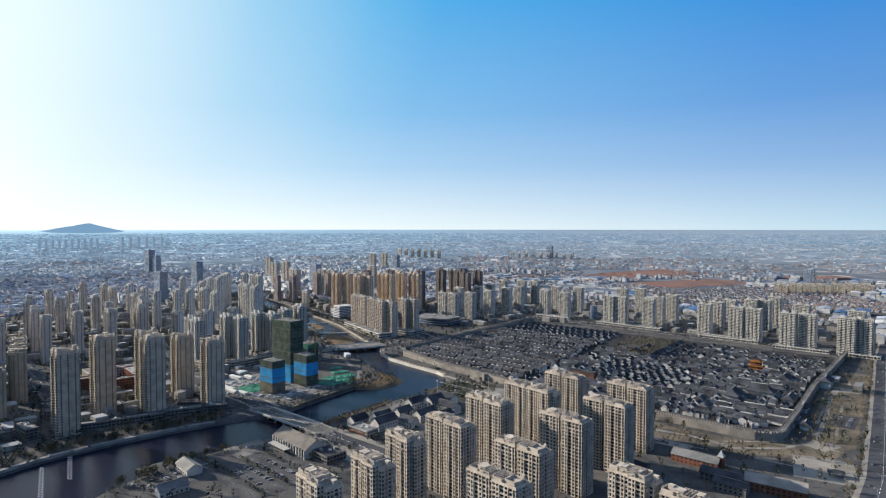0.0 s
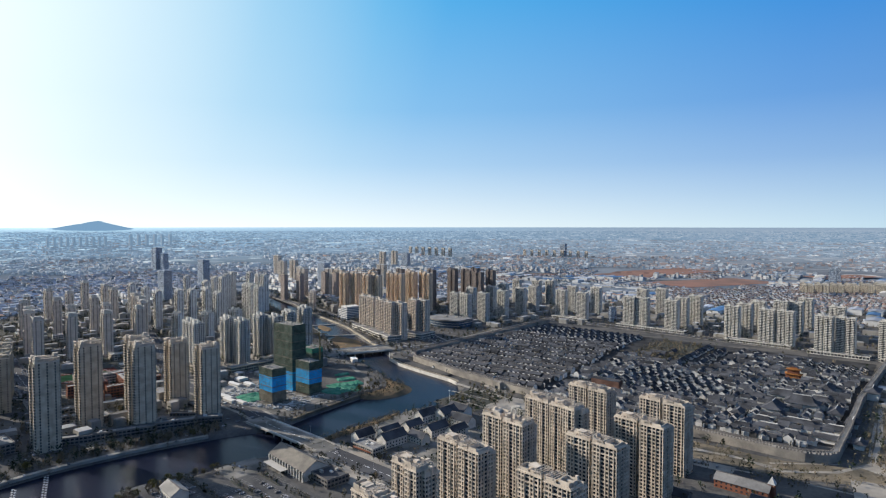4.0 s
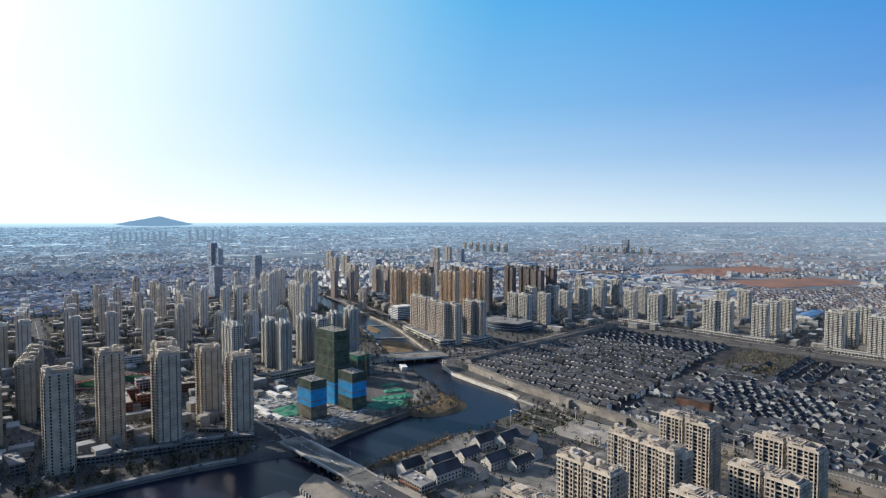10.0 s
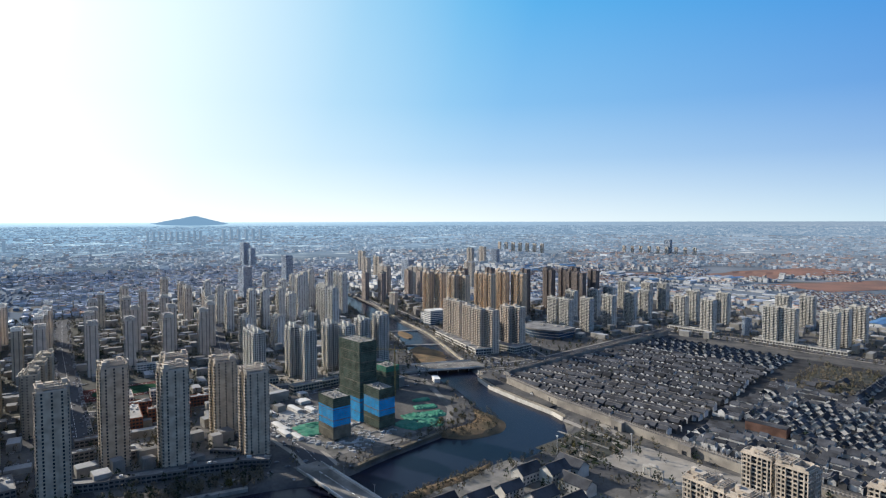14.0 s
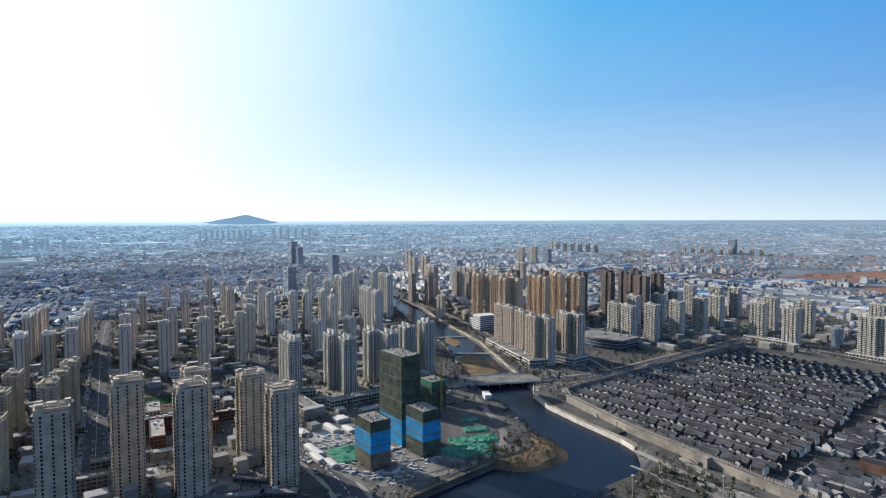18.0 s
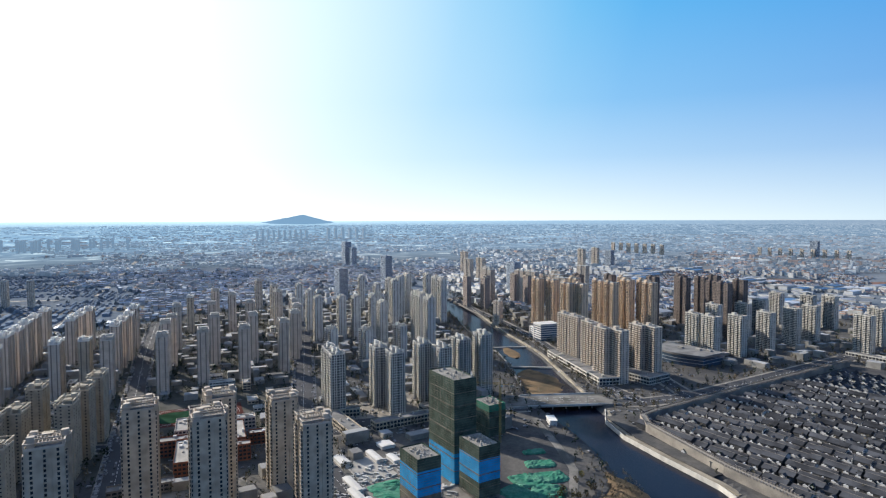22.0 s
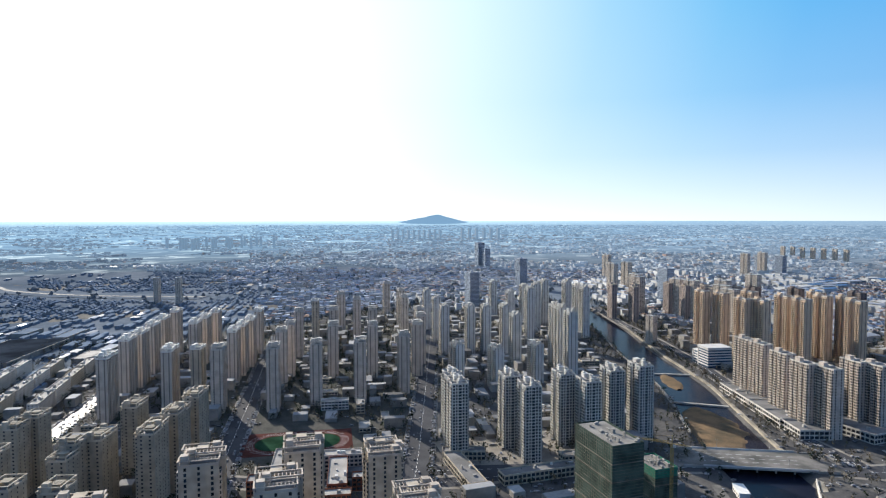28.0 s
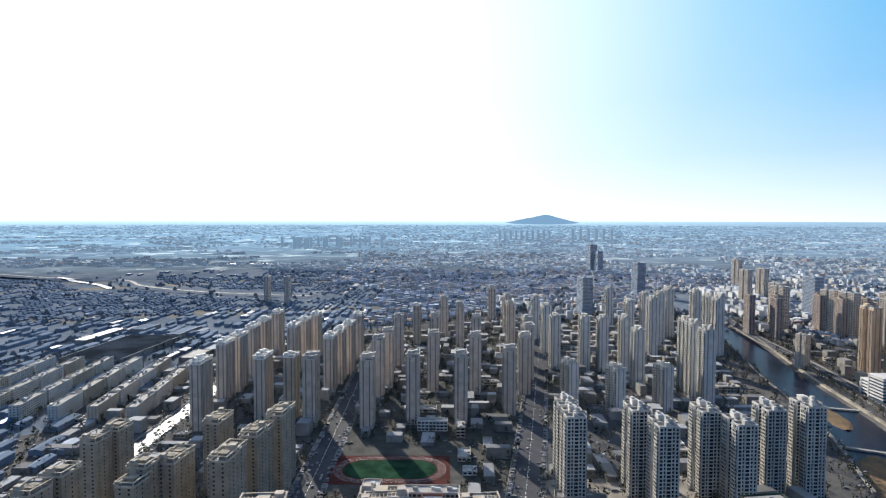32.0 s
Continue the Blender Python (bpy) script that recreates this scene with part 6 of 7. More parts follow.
# plaza, gardens, wall gate and memorial arch
solid("plaza", Mesh().obox(-112, 772, -25, 120, 62, -0.3, 0.11), "paving", "pale paved plaza before the old town wall", "plaza", kind="structure")
solid("garden", Mesh().obox(-194, 800, -25, 66, 84, -0.3, 0.10), "planting", "dark winter garden beds", "garden", kind="structure")
for p, q, w in (((-236, 868), (-150, 812), 7), ((-196, 872), (-168, 838), 8), ((-232, 830), (-170, 800), 3), ((-222, 800), (-176, 770), 3), ((-210, 850), (-196, 770), 3), ((-180, 832), (-150, 780), 4)):
    solid("garden_path", Mesh().strip([p, q], w, 0.2, skirt=0.3), "paving", "pale paved garden path", "path", kind="structure")
rng = random.Random(21)
for k in range(26):
    a_, b_ = (rng.random() - 0.5) * 58, (rng.random() - 0.5) * 76
    x, y = -194 + a_ * 0.906 + b_ * 0.423, 800 - a_ * 0.423 + b_ * 0.906
    part_ = Mesh().obox(x, y, OA + rng.choice((0, 90)), 3 + rng.random() * 7, 1.2, 0.1, 0.8 + rng.random() * 0.6)
    solid("hedge", part_, "evergreen", "low clipped hedge in the winter garden", "hedge", "garden hedges")
ob = thing("memorial_arch", "pale stone memorial arch with tiered roofs on the plaza", "arch", m=pose(-130, 752, 0, 0, 0, -25))
for a in (-9, -3.2, 3.2, 9):
    part("pillar", Mesh().box(a - 0.6, a + 0.6, -0.7, 0.7, 0, 10 if abs(a) < 5 else 8), "cream", ob)
for a, wd, z in ((0, 8, 10), (-6.2, 6.5, 7.6), (6.2, 6.5, 7.6)):
    part("lintel", Mesh().box(a - wd / 2, a + wd / 2, -0.6, 0.6, z - 2, z, True), "cream", ob)
    part("roof", Mesh().hip(a, 0, 0, wd, 2.4, z, 1.6, 0.6, 0.7, 0.4), "concrete", ob, "small tiered roof")
for gx_, gy_ in ((-106, 819), (-175, 862)):
    ob = thing("wall_gate", "gate in the old town wall with a painted dark passage", "gate", m=pose(gx_, gy_, 0, 0, 0, -32))
    part("surround", Mesh().box(-7, 7, -4.2, 3.6, 0, 9.4), "wallstone", ob)
    # dark panel on the solid surround paints the shade of a passage
    part("opening", Mesh().box(-2.6, 2.6, -4.4, -4.15, 0, 4).cyl(0, -4.2, 3.99, 4.0, 0.1, 0.1, 6), "glass", ob, "dark panel painted as the shaded passage")

# river promenade and banks
solid("promenade", Mesh().strip([(-399, 1036, -0.6), (-384, 1000, -0.8), (-352, 966, -0.8), (-306, 932, -0.8), (-252, 898, -0.8), (-236, 884, -0.8)], 5, skirt=4.5), "bank", "pale stone river promenade", "promenade", kind="structure")
solid("quay_wall", Mesh().strip([(-402, 1034, 0.3), (-388, 997, 0.0), (-356, 961, 0.0), (-308, 927, 0.0), (-254, 892, 0.0), (-238, 876, 0)], 0.9, skirt=5), "cream", "pale river parapet", "parapet", kind="structure")
solid("bank_slope", Mesh().strip([(-386, 1012, 1.0), (-340, 968, 1.0), (-300, 940, 1.0), (-256, 912, 1.0)], 16, skirt=1.5), "ground", "brown dry bank slope below the wall", "bank", kind="structure")


def bank_line(i0, i1, side_, off):
    out = []
    for i in range(i0, i1):
        x, y, w = RIVER[i]
        d = Vector((RIV[i + 1][:2] - RIV[i - 1][:2]).tolist()).normalized()
        o = side_ * (w / 2 + off)
        out.append((x - d.y * o, y + d.x * o))
    return out


near_i = lambda x, y: int(np.argmin(np.hypot(RIV[:, 0] - x, RIV[:, 1] - y)))
for (ax, ay), (bx, by), s_, off, wd, lab in (((-474, 400), (-392, 572), 1, 3, 5, "grey river walk at the foot of the towers"), ((-340, 650), (-292, 770), 1, 3, 4, "grey bank path"),
                                              ((-460, 1042), (-968, 1588), -1, 4, 3.5, "pale river wall and walk"), ((-500, 1090), (-850, 1468), 1, 4, 3.0, "grey river walk")):
    pts = bank_line(near_i(ax, ay), near_i(bx, by), s_, off)
    solid("river_walk", Mesh().strip([(x, y, 0.4) for x, y in pts], wd, skirt=3), "bank" if s_ < 0 else "soil" if "bank" in lab else "lowwall", lab, "river walk", kind="structure")

# reed beds, weirs and the spit
def mound(name, nodes, wid, top, material, label, cat):
    me = Mesh()
    line = smooth_line(nodes, 5)
    rows = []
    for i, p in enumerate(line):
        d = Vector((line[min(i + 1, len(line) - 1)][:2] - line[max(i - 1, 0)][:2]).tolist()).normalized()
        f = math.sin(math.pi * (i + 0.6) / (len(line) + 0.2)) ** 0.6
        row = []
        for k in range(-4, 5):
            o = k / 4 * wid / 2 * f * (1 + 0.25 * noise.noise(Vector((p[0] / 14, p[1] / 14, k))))
            h = (1 - (k / 4) ** 2) * top + 0.5 * noise.noise(Vector((p[0] / 5, p[1] / 5, k * 0.7)))
            row.append((p[0] - d.y * o, p[1] + d.x * o, WATER - 0.4 + max(h, 0) + (0.5 if abs(k) < 4 else 0)))
        rows.append(row)
    n = 9
    me.add([v for r in rows for v in r], [(i * n + k, i * n + k + 1, (i + 1) * n + k + 1, (i + 1) * n + k) for i in range(len(rows) - 1) for k in range(n - 1)])
    return solid(name, me, material, label, cat, kind="structure")


mound("reed_bed", [(-478, 1050), (-500, 1076), (-524, 1110), (-548, 1140), (-566, 1162)], 68, 1.5, "reed", "rust-brown dry reed bed in the river", "reed bed")
mound("reed_bed", [(-616, 1222), (-640, 1250), (-668, 1280)], 26, 1.3, "reed", "rust-brown dry reed bed in the river", "reed bed")
mound("spit", [(-345, 778), (-326, 795), (-312, 815), (-318, 838), (-340, 862)], 46, 5.0, "reed", "brown overgrown river spit", "spit")
mound("bank_bed", [(-268, 720), (-276, 690), (-296, 650), (-318, 600)], 26, 5.5, "reed", "brown reeds along the near bank", "reed bed")
for p, q in (((-612, 1152), (-540, 1194)), ((-690, 1262), (-632, 1312))):
    solid("weir", Mesh().strip([(*p, -2.6), (*q, -2.6)], 4.5, skirt=3), "concrete", "low pale concrete weir across the river", "weir", kind="structure")
for (x0, y0), (x1, y1) in (((-526, 480), (-470, 428)), ((-516, 440), (-462, 392))):
    for k in range(14):
        for s_ in (0, 3.2):
            x, y = x0 + (x1 - x0) * k / 13 + s_, y0 + (y1 - y0) * k / 13
            solid("float", Mesh().cyl(x, y, WATER - 0.2, WATER + 0.5, 1.0, 0.8, 8), "white", "white float moored on the dark river", "float", "river floats")

# construction yard
solid("site_yard", Mesh().obox(-455, 752, -25, 150, 100, -0.3, 0.10), "courtpave", "muddy construction yard", "yard", kind="structure")
solid("site_road", Mesh().strip([(-456, 958), (-400, 895), (-366, 852), (-350, 812), (-360, 752), (-384, 716), (-430, 686), (-480, 700)], 8, 0.2), "courtpave", "worn concrete site road", "road", kind="structure")
solid("site_slab", Mesh().obox(-520, 752, -25, 50, 34, -0.3, 0.2), "concrete", "pale concrete site slab", "yard", kind="structure")


def tarp(x, y, ang, l, w, label):
    me = Mesh()
    c, s = math.cos(radians(ang)), math.sin(radians(ang))
    n, m = 14, 10
    v = []
    for j in range(m + 1):
        for i in range(n + 1):
            pull = 1 - 0.22 * abs(noise.noise(Vector((i * 0.7 + x, j * 0.7 + y, 3)))) - 0.14 * (2 * i / n - 1) ** 2 * (2 * j / m - 1) ** 2
            a, b = (i / n - 0.5) * l * pull, (j / m - 0.5) * w * pull
            edge = min(i, n - i, 1) * min(j, m - j, 1)
            z = 0.3 + edge * (0.7 + 2.4 * abs(noise.noise(Vector((x + a / 6, y + b / 6, 0)))))
            v.append((x + a * c - b * s, y + a * s + b * c, z))
    me.add(v, [(j * (n + 1) + i, j * (n + 1) + i + 1, (j + 1) * (n + 1) + i + 1, (j + 1) * (n + 1) + i) for j in range(m) for i in range(n)])
    solid("tarpaulin", me, "tarp", label, "tarpaulin", "green tarpaulins")


TP = "wrinkled green netting laid over soil"
NETS = ((-384, 782, -12, 34, 26), (-366, 800, 20, 30, 30), (-378, 824, 48, 36, 24), (-396, 846, 40, 30, 18), (-392, 806, -30, 28, 22), (-413, 868, 46, 24, 12))
tarp(-471, 728, -25, 44, 36, TP)
for x, y, a_, l, w in NETS:
    tarp(x, y, a_, l, w, TP)
for x, y, l, w in ((-549, 748, 20, 9), (-530, 772, 26, 7), (-512, 778, 18, 7), (-505, 716, 30, 7), (-490, 704, 22, 7), (-540, 800, 14, 14), (-470, 700, 18, 6)):
    ob = thing("site_cabin", "white site cabin with a flat roof", "cabin", "site cabins", m=pose(x, y, 0, 0, 0, -25))
    part("wall", Mesh().box(-l / 2, l / 2, -w / 2, w / 2, 0, 3.0), "white", ob)
    part("roof", Mesh().gable(0, 0, 0, l, w, 3.0, 0.8, 0.3, 0.12), "white", ob)
rng = random.Random(8)
heap = Mesh()
for k in range(620):
    x, y = -455 + (rng.random() - 0.5) * 130, 742 + (rng.random() - 0.5) * 100
    if math.hypot(x + 471, y - 728) < 24 or math.hypot(x + 379, y - 795) < 30 or math.hypot(x + 437, y - 719) < 18 or math.hypot(x + 412, y - 766) < 18 or math.hypot(x + 452, y - 786) < 24 or river_side(x, y) < 8:
        continue
    heap.obox(x, y, rng.random() * 90, 1 + 5 * rng.random(), 0.6 + 1.5 * rng.random(), 0, 0.5 + 1.4 * rng.random())
solid("site_materials", heap, "gable", "stacks of site materials and rubble", "materials", kind="stuff")

ob = thing("site_office", "white flat-roofed site office by the bridge", "cabin", m=pose(-434, 955, 0, 0, 0, -52))
part("wall", Mesh().box(-9, 9, -4, 4, 0, 5.2), "white", ob)
part("roof", Mesh().box(-9.5, 9.5, -4.5, 4.5, 5.2, 5.6, True), "trim", ob, "white flat roof")
for a in (-6.5, -2.2, 2.2, 6.5):
    part("window", Mesh().box(a - 1.1, a + 1.1, -4.06, -3.9, 1.2, 2.8, True), "glass", ob)

# podium of the slab blocks, mall and offices
PD = "cream shop podium with dark arcades under the slab blocks"
for x, y in ((-548, 1246), (-522, 1222), (-496, 1197), (-470, 1172), (-444, 1150)):
    block("podium", x, y, -44, 38, 34, 2, PD, "podium", "cream", fh=4.6, bay=4.6, pier=1.0, band=1.5, group="shop podium")
block("podium", -408, 1196, -22, 62, 44, 2, PD, "podium", "cream", fh=4.6, bay=4.6, group="shop podium")
for x, y, a, l in ((-126, 1508, -28, 100), (22, 1430, -28, 90), (90, 1392, -28, 60), (236, 1300, -26, 110), (345, 1226, -26, 90), (425, 1186, -26, 60)):
    block("podium", x, y, a, l, 20, 1, "pale low shop podium along the street", "podium", "cream", fh=5, bay=5, group="street podiums")
ob = thing("mall", "dark glass mall with a grey curved roof", "mall", m=pose(-380, 1344, 0, 0, 0, -22))
n = 24
arc = [(-46 + 92 * i / n, -26 - 12 * math.sin(math.pi * i / n)) for i in range(n + 1)] + [(46, 24), (-46, 24)]
me = Mesh()
k = len(arc)
me.add([(x, y, 0) for x, y in arc] + [(x, y, 15) for x, y in arc], [(i, (i + 1) % k, k + (i + 1) % k, k + i) for i in range(k)])
part("glass_wall", me, "bluglass", ob, "dark glass curtain wall")
me = Mesh()
big = [(x * 1.04, y * 1.05) for x, y in arc]
me.add([(x, y, 15) for x, y in big] + [(x, y, 18) for x, y in big], [(i, (i + 1) % k, k + (i + 1) % k, k + i) for i in range(k)] + [tuple(range(k, 2 * k)), tuple(range(k))[::-1]])
part("roof", me, "roofgrey", ob, "grey overhanging roof")
for z in (5, 10):
    me = Mesh()
    b2 = [(x * 1.01, y * 1.012) for x, y in arc]
    me.add([(x, y, z) for x, y in b2] + [(x, y, z + 0.7) for x, y in b2], [(i, (i + 1) % k, k + (i + 1) % k, k + i) for i in range(k)] + [tuple(range(k, 2 * k))])
    part("floor_band", me, "steel", ob)
for x, y in ((-14, -4), (12, 4), (26, 10)):
    part("roof_unit", Mesh().box(x, x + 8, y, y + 5, 18, 20.5), "concrete", ob)

ob = thing("white_office", "white modern office with blue glass and stepped floors", "office", m=pose(-640, 1378, 0, 0, 0, -35))
for x0, x1, y0, y1, h in ((-6, 22, -20, 18, 30), (-24, -6, -18, 14, 20), (-32, -24, -14, 8, 12)):
    part("glass_core", Mesh().box(x0 + 0.8, x1 - 0.8, y0 + 0.8, y1 - 0.8, 0, h - 0.5), "bluglass", ob, "blue glass")
    for z in range(3, int(h), 4):
        part("floor_band", Mesh().box(x0, x1, y0, y1, z, z + 1.7, True), "white", ob, "white floor band")
    part("roof", Mesh().box(x0 - 0.4, x1 + 0.4, y0 - 0.4, y1 + 0.4, h - 0.6, h + 0.8, True), "white", ob)
    part("corner_fin", Mesh().box(x0 - 0.3, x0 + 1.2, y0 - 0.3, y0 + 1.2, 0, h), "white", ob)

# dark ground sheet that paints tower shade as well as planting
ESTATE_SHADE = [(-650, 640), (-760, 560), (-900, 640), (-1300, 860), (-1390, 1100), (-1260, 1300), (-1000, 1180), (-800, 960), (-690, 800)]
solid("estate_garden", Mesh().add([(x, y, 0.012) for x, y in ESTATE_SHADE], [tuple(range(len(ESTATE_SHADE)))[::-1]]), "planting", "dark sheet painted for tower shade and winter planting between the estate towers", "garden", kind="structure")

# podium and courts of the white towers and the riverside towers
for x, y, a, l, w in ((-612, 815, -25, 70, 16), (-566, 860, 65, 70, 14), (-640, 842, 48, 40, 12), (-560, 922, 65, 50, 12)):
    block("podium", x, y, a, l, w, 2, "dark two-storey shop podium around the white towers", "podium", "taupe", fh=4.2, bay=4.2, group="white tower podium")
for x, y, a, l, w, fl in ((-603, 498, -25, 40, 12, 3), (-560, 527, 40, 54, 12, 2), (-520, 566, 45, 60, 12, 2), (-490, 604, 42, 50, 12, 2), (-462, 628, 30, 30, 12, 2), (-585, 600, -25, 26, 14, 2), (-576, 644, 20, 34, 12, 2),
                          (-540, 622, -25, 34, 8, 1), (-506, 640, 20, 30, 8, 1), (-512, 672, -25, 30, 10, 1), (-618, 560, 60, 40, 12, 3), (-640, 610, 60, 50, 12, 2)):
    block("shop_row", x, y, a, l, w, fl, "low shop row at the foot of the riverside towers", "shops", "brick", "roofgrey", group="riverside shops")
solid("court", Mesh().obox(-606, 912, 62, 190, 92, -0.3, 0.07), "paving", "pale brown paved court round the white towers", "court", kind="structure")
solid("court", Mesh().obox(-560, 600, -25, 130, 110, -0.3, 0.09), "courtpave", "pale paved court between the towers", "court", kind="structure")
solid("court", Mesh().obox(-500, 640, -25, 60, 50, -0.3, 0.11), "courtpave", "pale paved court", "court", kind="structure")

# school with its running track
SB = "red-brick school block with pale roof terraces"
for x, y, a, l, w, fl in ((-660, 660, -34, 60, 14, 4), (-690, 678, 56, 46, 14, 4), (-724, 700, -34, 40, 14, 4), (-668, 722, -34, 56, 16, 4), (-700, 742, 56, 44, 14, 4), (-650, 742, 56, 30, 12, 3), (-640, 690, 56, 44, 12, 4)):
    block("school_block", x, y, a, l, w, fl, SB, "school", "redbrick" if x > -695 else "rose", "concrete", 3.6, 3.6, roofbits=6, group="school blocks")
ob = thing("sports_track", "red running track round a green pitch", "sports track", m=pose(-782, 748, 0, 0, 0, 58), kind="structure")


def oval(l, w, n=28):
    r = w / 2
    return [(l / 2 - r + r * math.cos(a), r * math.sin(a)) for a in np.linspace(-math.pi / 2, math.pi / 2, n)] + [(-l / 2 + r + r * math.cos(a), r * math.sin(a)) for a in np.linspace(math.pi / 2, 1.5 * math.pi, n)]


part("apron", Mesh().box(-54, 54, -31, 31, -0.2, 0.14), "track", ob, "dark red apron")
o1 = oval(104, 58)
part("track", Mesh().add([(x, y, 0.2) for x, y in o1], [tuple(range(len(o1)))]), "track", ob, "red track")
o2 = oval(84, 40)
part("pitch", Mesh().add([(x, y, 0.26) for x, y in o2], [tuple(range(len(o2)))]), "turf", ob, "green pitch")
for r_ in (88, 92, 96, 100):
    o3, o4 = oval(r_, r_ - 44), oval(r_ + 0.3, r_ - 43.7)
    m_ = len(o3)
    part("lane_line", Mesh().add([(x, y, 0.3) for x, y in o3] + [(x, y, 0.3) for x, y in o4], [(i, (i + 1) % m_, m_ + (i + 1) % m_, m_ + i) for i in range(m_)]), "paint", ob)

# six-storey terraces west of the bright road
for row in range(6):
    for k in range(4):
        x, y = -1040 - 24.5 * row - 0.90 * (30 + 61 * k), 562 - 36.5 * row + 0.44 * (30 + 61 * k)
        block("terrace", x, y, 154, 56, 11.5, 6, "six-storey cream apartment terrace with a cluttered flat roof", "terrace", ("cream", "tan", "pale")[(row + 2 * k) % 3], "roofgrey", 2.9, 4.4, pier=2.2, band=1.7, roofbits=5, group="terraces")
for x, y, l, w, m_ in ((-1455, 590, 190, 100, "dullroof"), (-1330, 680, 60, 26, "roofgrey"), (-1370, 720, 46, 22, "far_roof"), (-1560, 700, 90, 26, "far_dark"), (-1640, 640, 60, 30, "far_dark"), (-1600, 560, 120, 24, "far_blue")):
    SPOTS += [(x + a_, y + b_) for a_ in range(-80, 81, 20) for b_ in range(-50, 51, 20) if l > 150] or [(x, y)]
    ob = thing("works_hall", "large low works hall with a wide flat roof", "works hall", "works halls", m=pose(x, y, 0, 0, 0, -36))
    part("wall", Mesh().box(-l / 2, l / 2, -w / 2, w / 2, 0, 8), "lowwall", ob)
    part("roof", Mesh().box(-l / 2 + 1, l / 2 - 1, -w / 2 + 1, w / 2 - 1, 8, 8.4), m_, ob)
    part("roof_edge", Mesh().box(-l / 2, l / 2, -w / 2, -w / 2 + 1, 8, 9).box(-l / 2, l / 2, w / 2 - 1, w / 2, 8, 9), "concrete", ob, "pale roof edge")

# houses by the south-east road
for x, y, a, l, w, h, wm, rm in ((84, 604, -26, 42, 15, 7, "redbrick", "roofgrey"), (140, 556, -20, 46, 18, 8, "redbrick", "lowwall"), (100, 566, -26, 34, 14, 7, "brick", "tile"), (104, 548, -26, 26, 12, 7, "brick", "tile"), (28, 572, -26, 22, 12, 6, "brick", "tile")):
    pitched("road_house", x, y, a, l, w, h, w * 0.28, "long pitched-roof building by the wall park", wm, rm, "park houses")
ob = thing("sports_court", "green hard sports court between the beige towers", "sports court", m=pose(52, 528, 0, 0, 0, -28), kind="structure")
part("surface", Mesh().box(-20, 20, -13, 13, -0.2, 0.15), "tarp", ob, "green painted surface")
for a in (-17, 0, 17):
    part("court_line", Mesh().box(a - 0.15, a + 0.15, -11, 11, 0.15, 0.17), "paint", ob)
ob = thing("spire_tower", "small brick tower with a pointed roof", "tower", m=pose(104, 596, 0, 0, 0, -26))
part("shaft", Mesh().box(-2.5, 2.5, -2.5, 2.5, 0, 12), "redbrick", ob)
part("spire", Mesh().add([(-3, -3, 12), (3, -3, 12), (3, 3, 12), (-3, 3, 12), (0, 0, 18)], [(0, 1, 4), (1, 2, 4), (2, 3, 4), (3, 0, 4)]), "gable", ob)
solid("park_lawn", Mesh().strip([(-60, 760), (60, 692), (130, 664), (200, 664), (240, 720)], 44, 0.07), "soil", "dry brown park lawn below the wall", "lawn", kind="structure")
solid("park_lawn", Mesh().strip([(222, 692), (258, 780), (308, 905), (368, 1045)], 46, 0.05), "soil", "dry lawn between the town wall and the east street", "lawn", kind="structure")
solid("gate_square", Mesh().obox(318, 935, 66, 26, 36, -0.3, 0.13), "paving", "pale paved square before the east gate", "plaza", kind="structure")
for x, y in ((246, 742), (282, 838), (340, 985)):
    solid("lawn_path", Mesh().obox(x, y, 66 + x % 9, 34, 3.0, -0.3, 0.12), "paving", "pale path across the lawn", "path", kind="structure")
solid("park_path", Mesh().strip([(-40, 738), (50, 695), (89, 685), (126, 658), (173, 669), (212, 700), (246, 780), (305, 940)], 5, 0.13), "paving", "pale park path", "path", kind="structure")
solid("car_park", Mesh().obox(266, 782, 65, 54, 26, -0.3, 0.14), "asphalt", "small car park by the wall park", "car park", kind="structure")
solid("car_park", Mesh().obox(196, 620, -14, 50, 62, -0.3, 0.14), "paving", "pale paved forecourt", "car park", kind="structure")


# ---------------------------------------------------------------- fill between the towers
def road_gap(x, y):
    """Metres from the nearest street edge."""
    best = 1e9
    for key, line in ROADS.items():
        for (x0, y0), (x1, y1) in zip(line, line[1:]):
            dx, dy = x1 - x0, y1 - y0
            t = max(0, min(1, ((x - x0) * dx + (y - y0) * dy) / (dx * dx + dy * dy)))
            best = min(best, math.hypot(x - x0 - dx * t, y - y0 - dy * t) - WIDTH[key] / 2)
    return best


OLD = [(-255, 912), (-340, 985), (-352, 1040), (-170, 1455), (410, 1190), (275, 910), (190, 690), (130, 695)]
PLAIN = [(-240, 890), (-60, 800), (-40, 740), (-180, 740), (-250, 800)]
SITE = [(-560, 790), (-480, 690), (-370, 690), (-340, 830), (-440, 930)]


def open_spot(x, y, gap):
    if math.hypot(x + 782, y - 748) < 66:
        return False
    if river_side(x, y) < gap + 6 or road_gap(x, y) < gap + 2 or inside(x, y, OLD) or inside(x, y, SITE):
        return False
    return all((x - a) ** 2 + (y - b) ** 2 > (gap + 11) ** 2 for a, b in SPOTS)


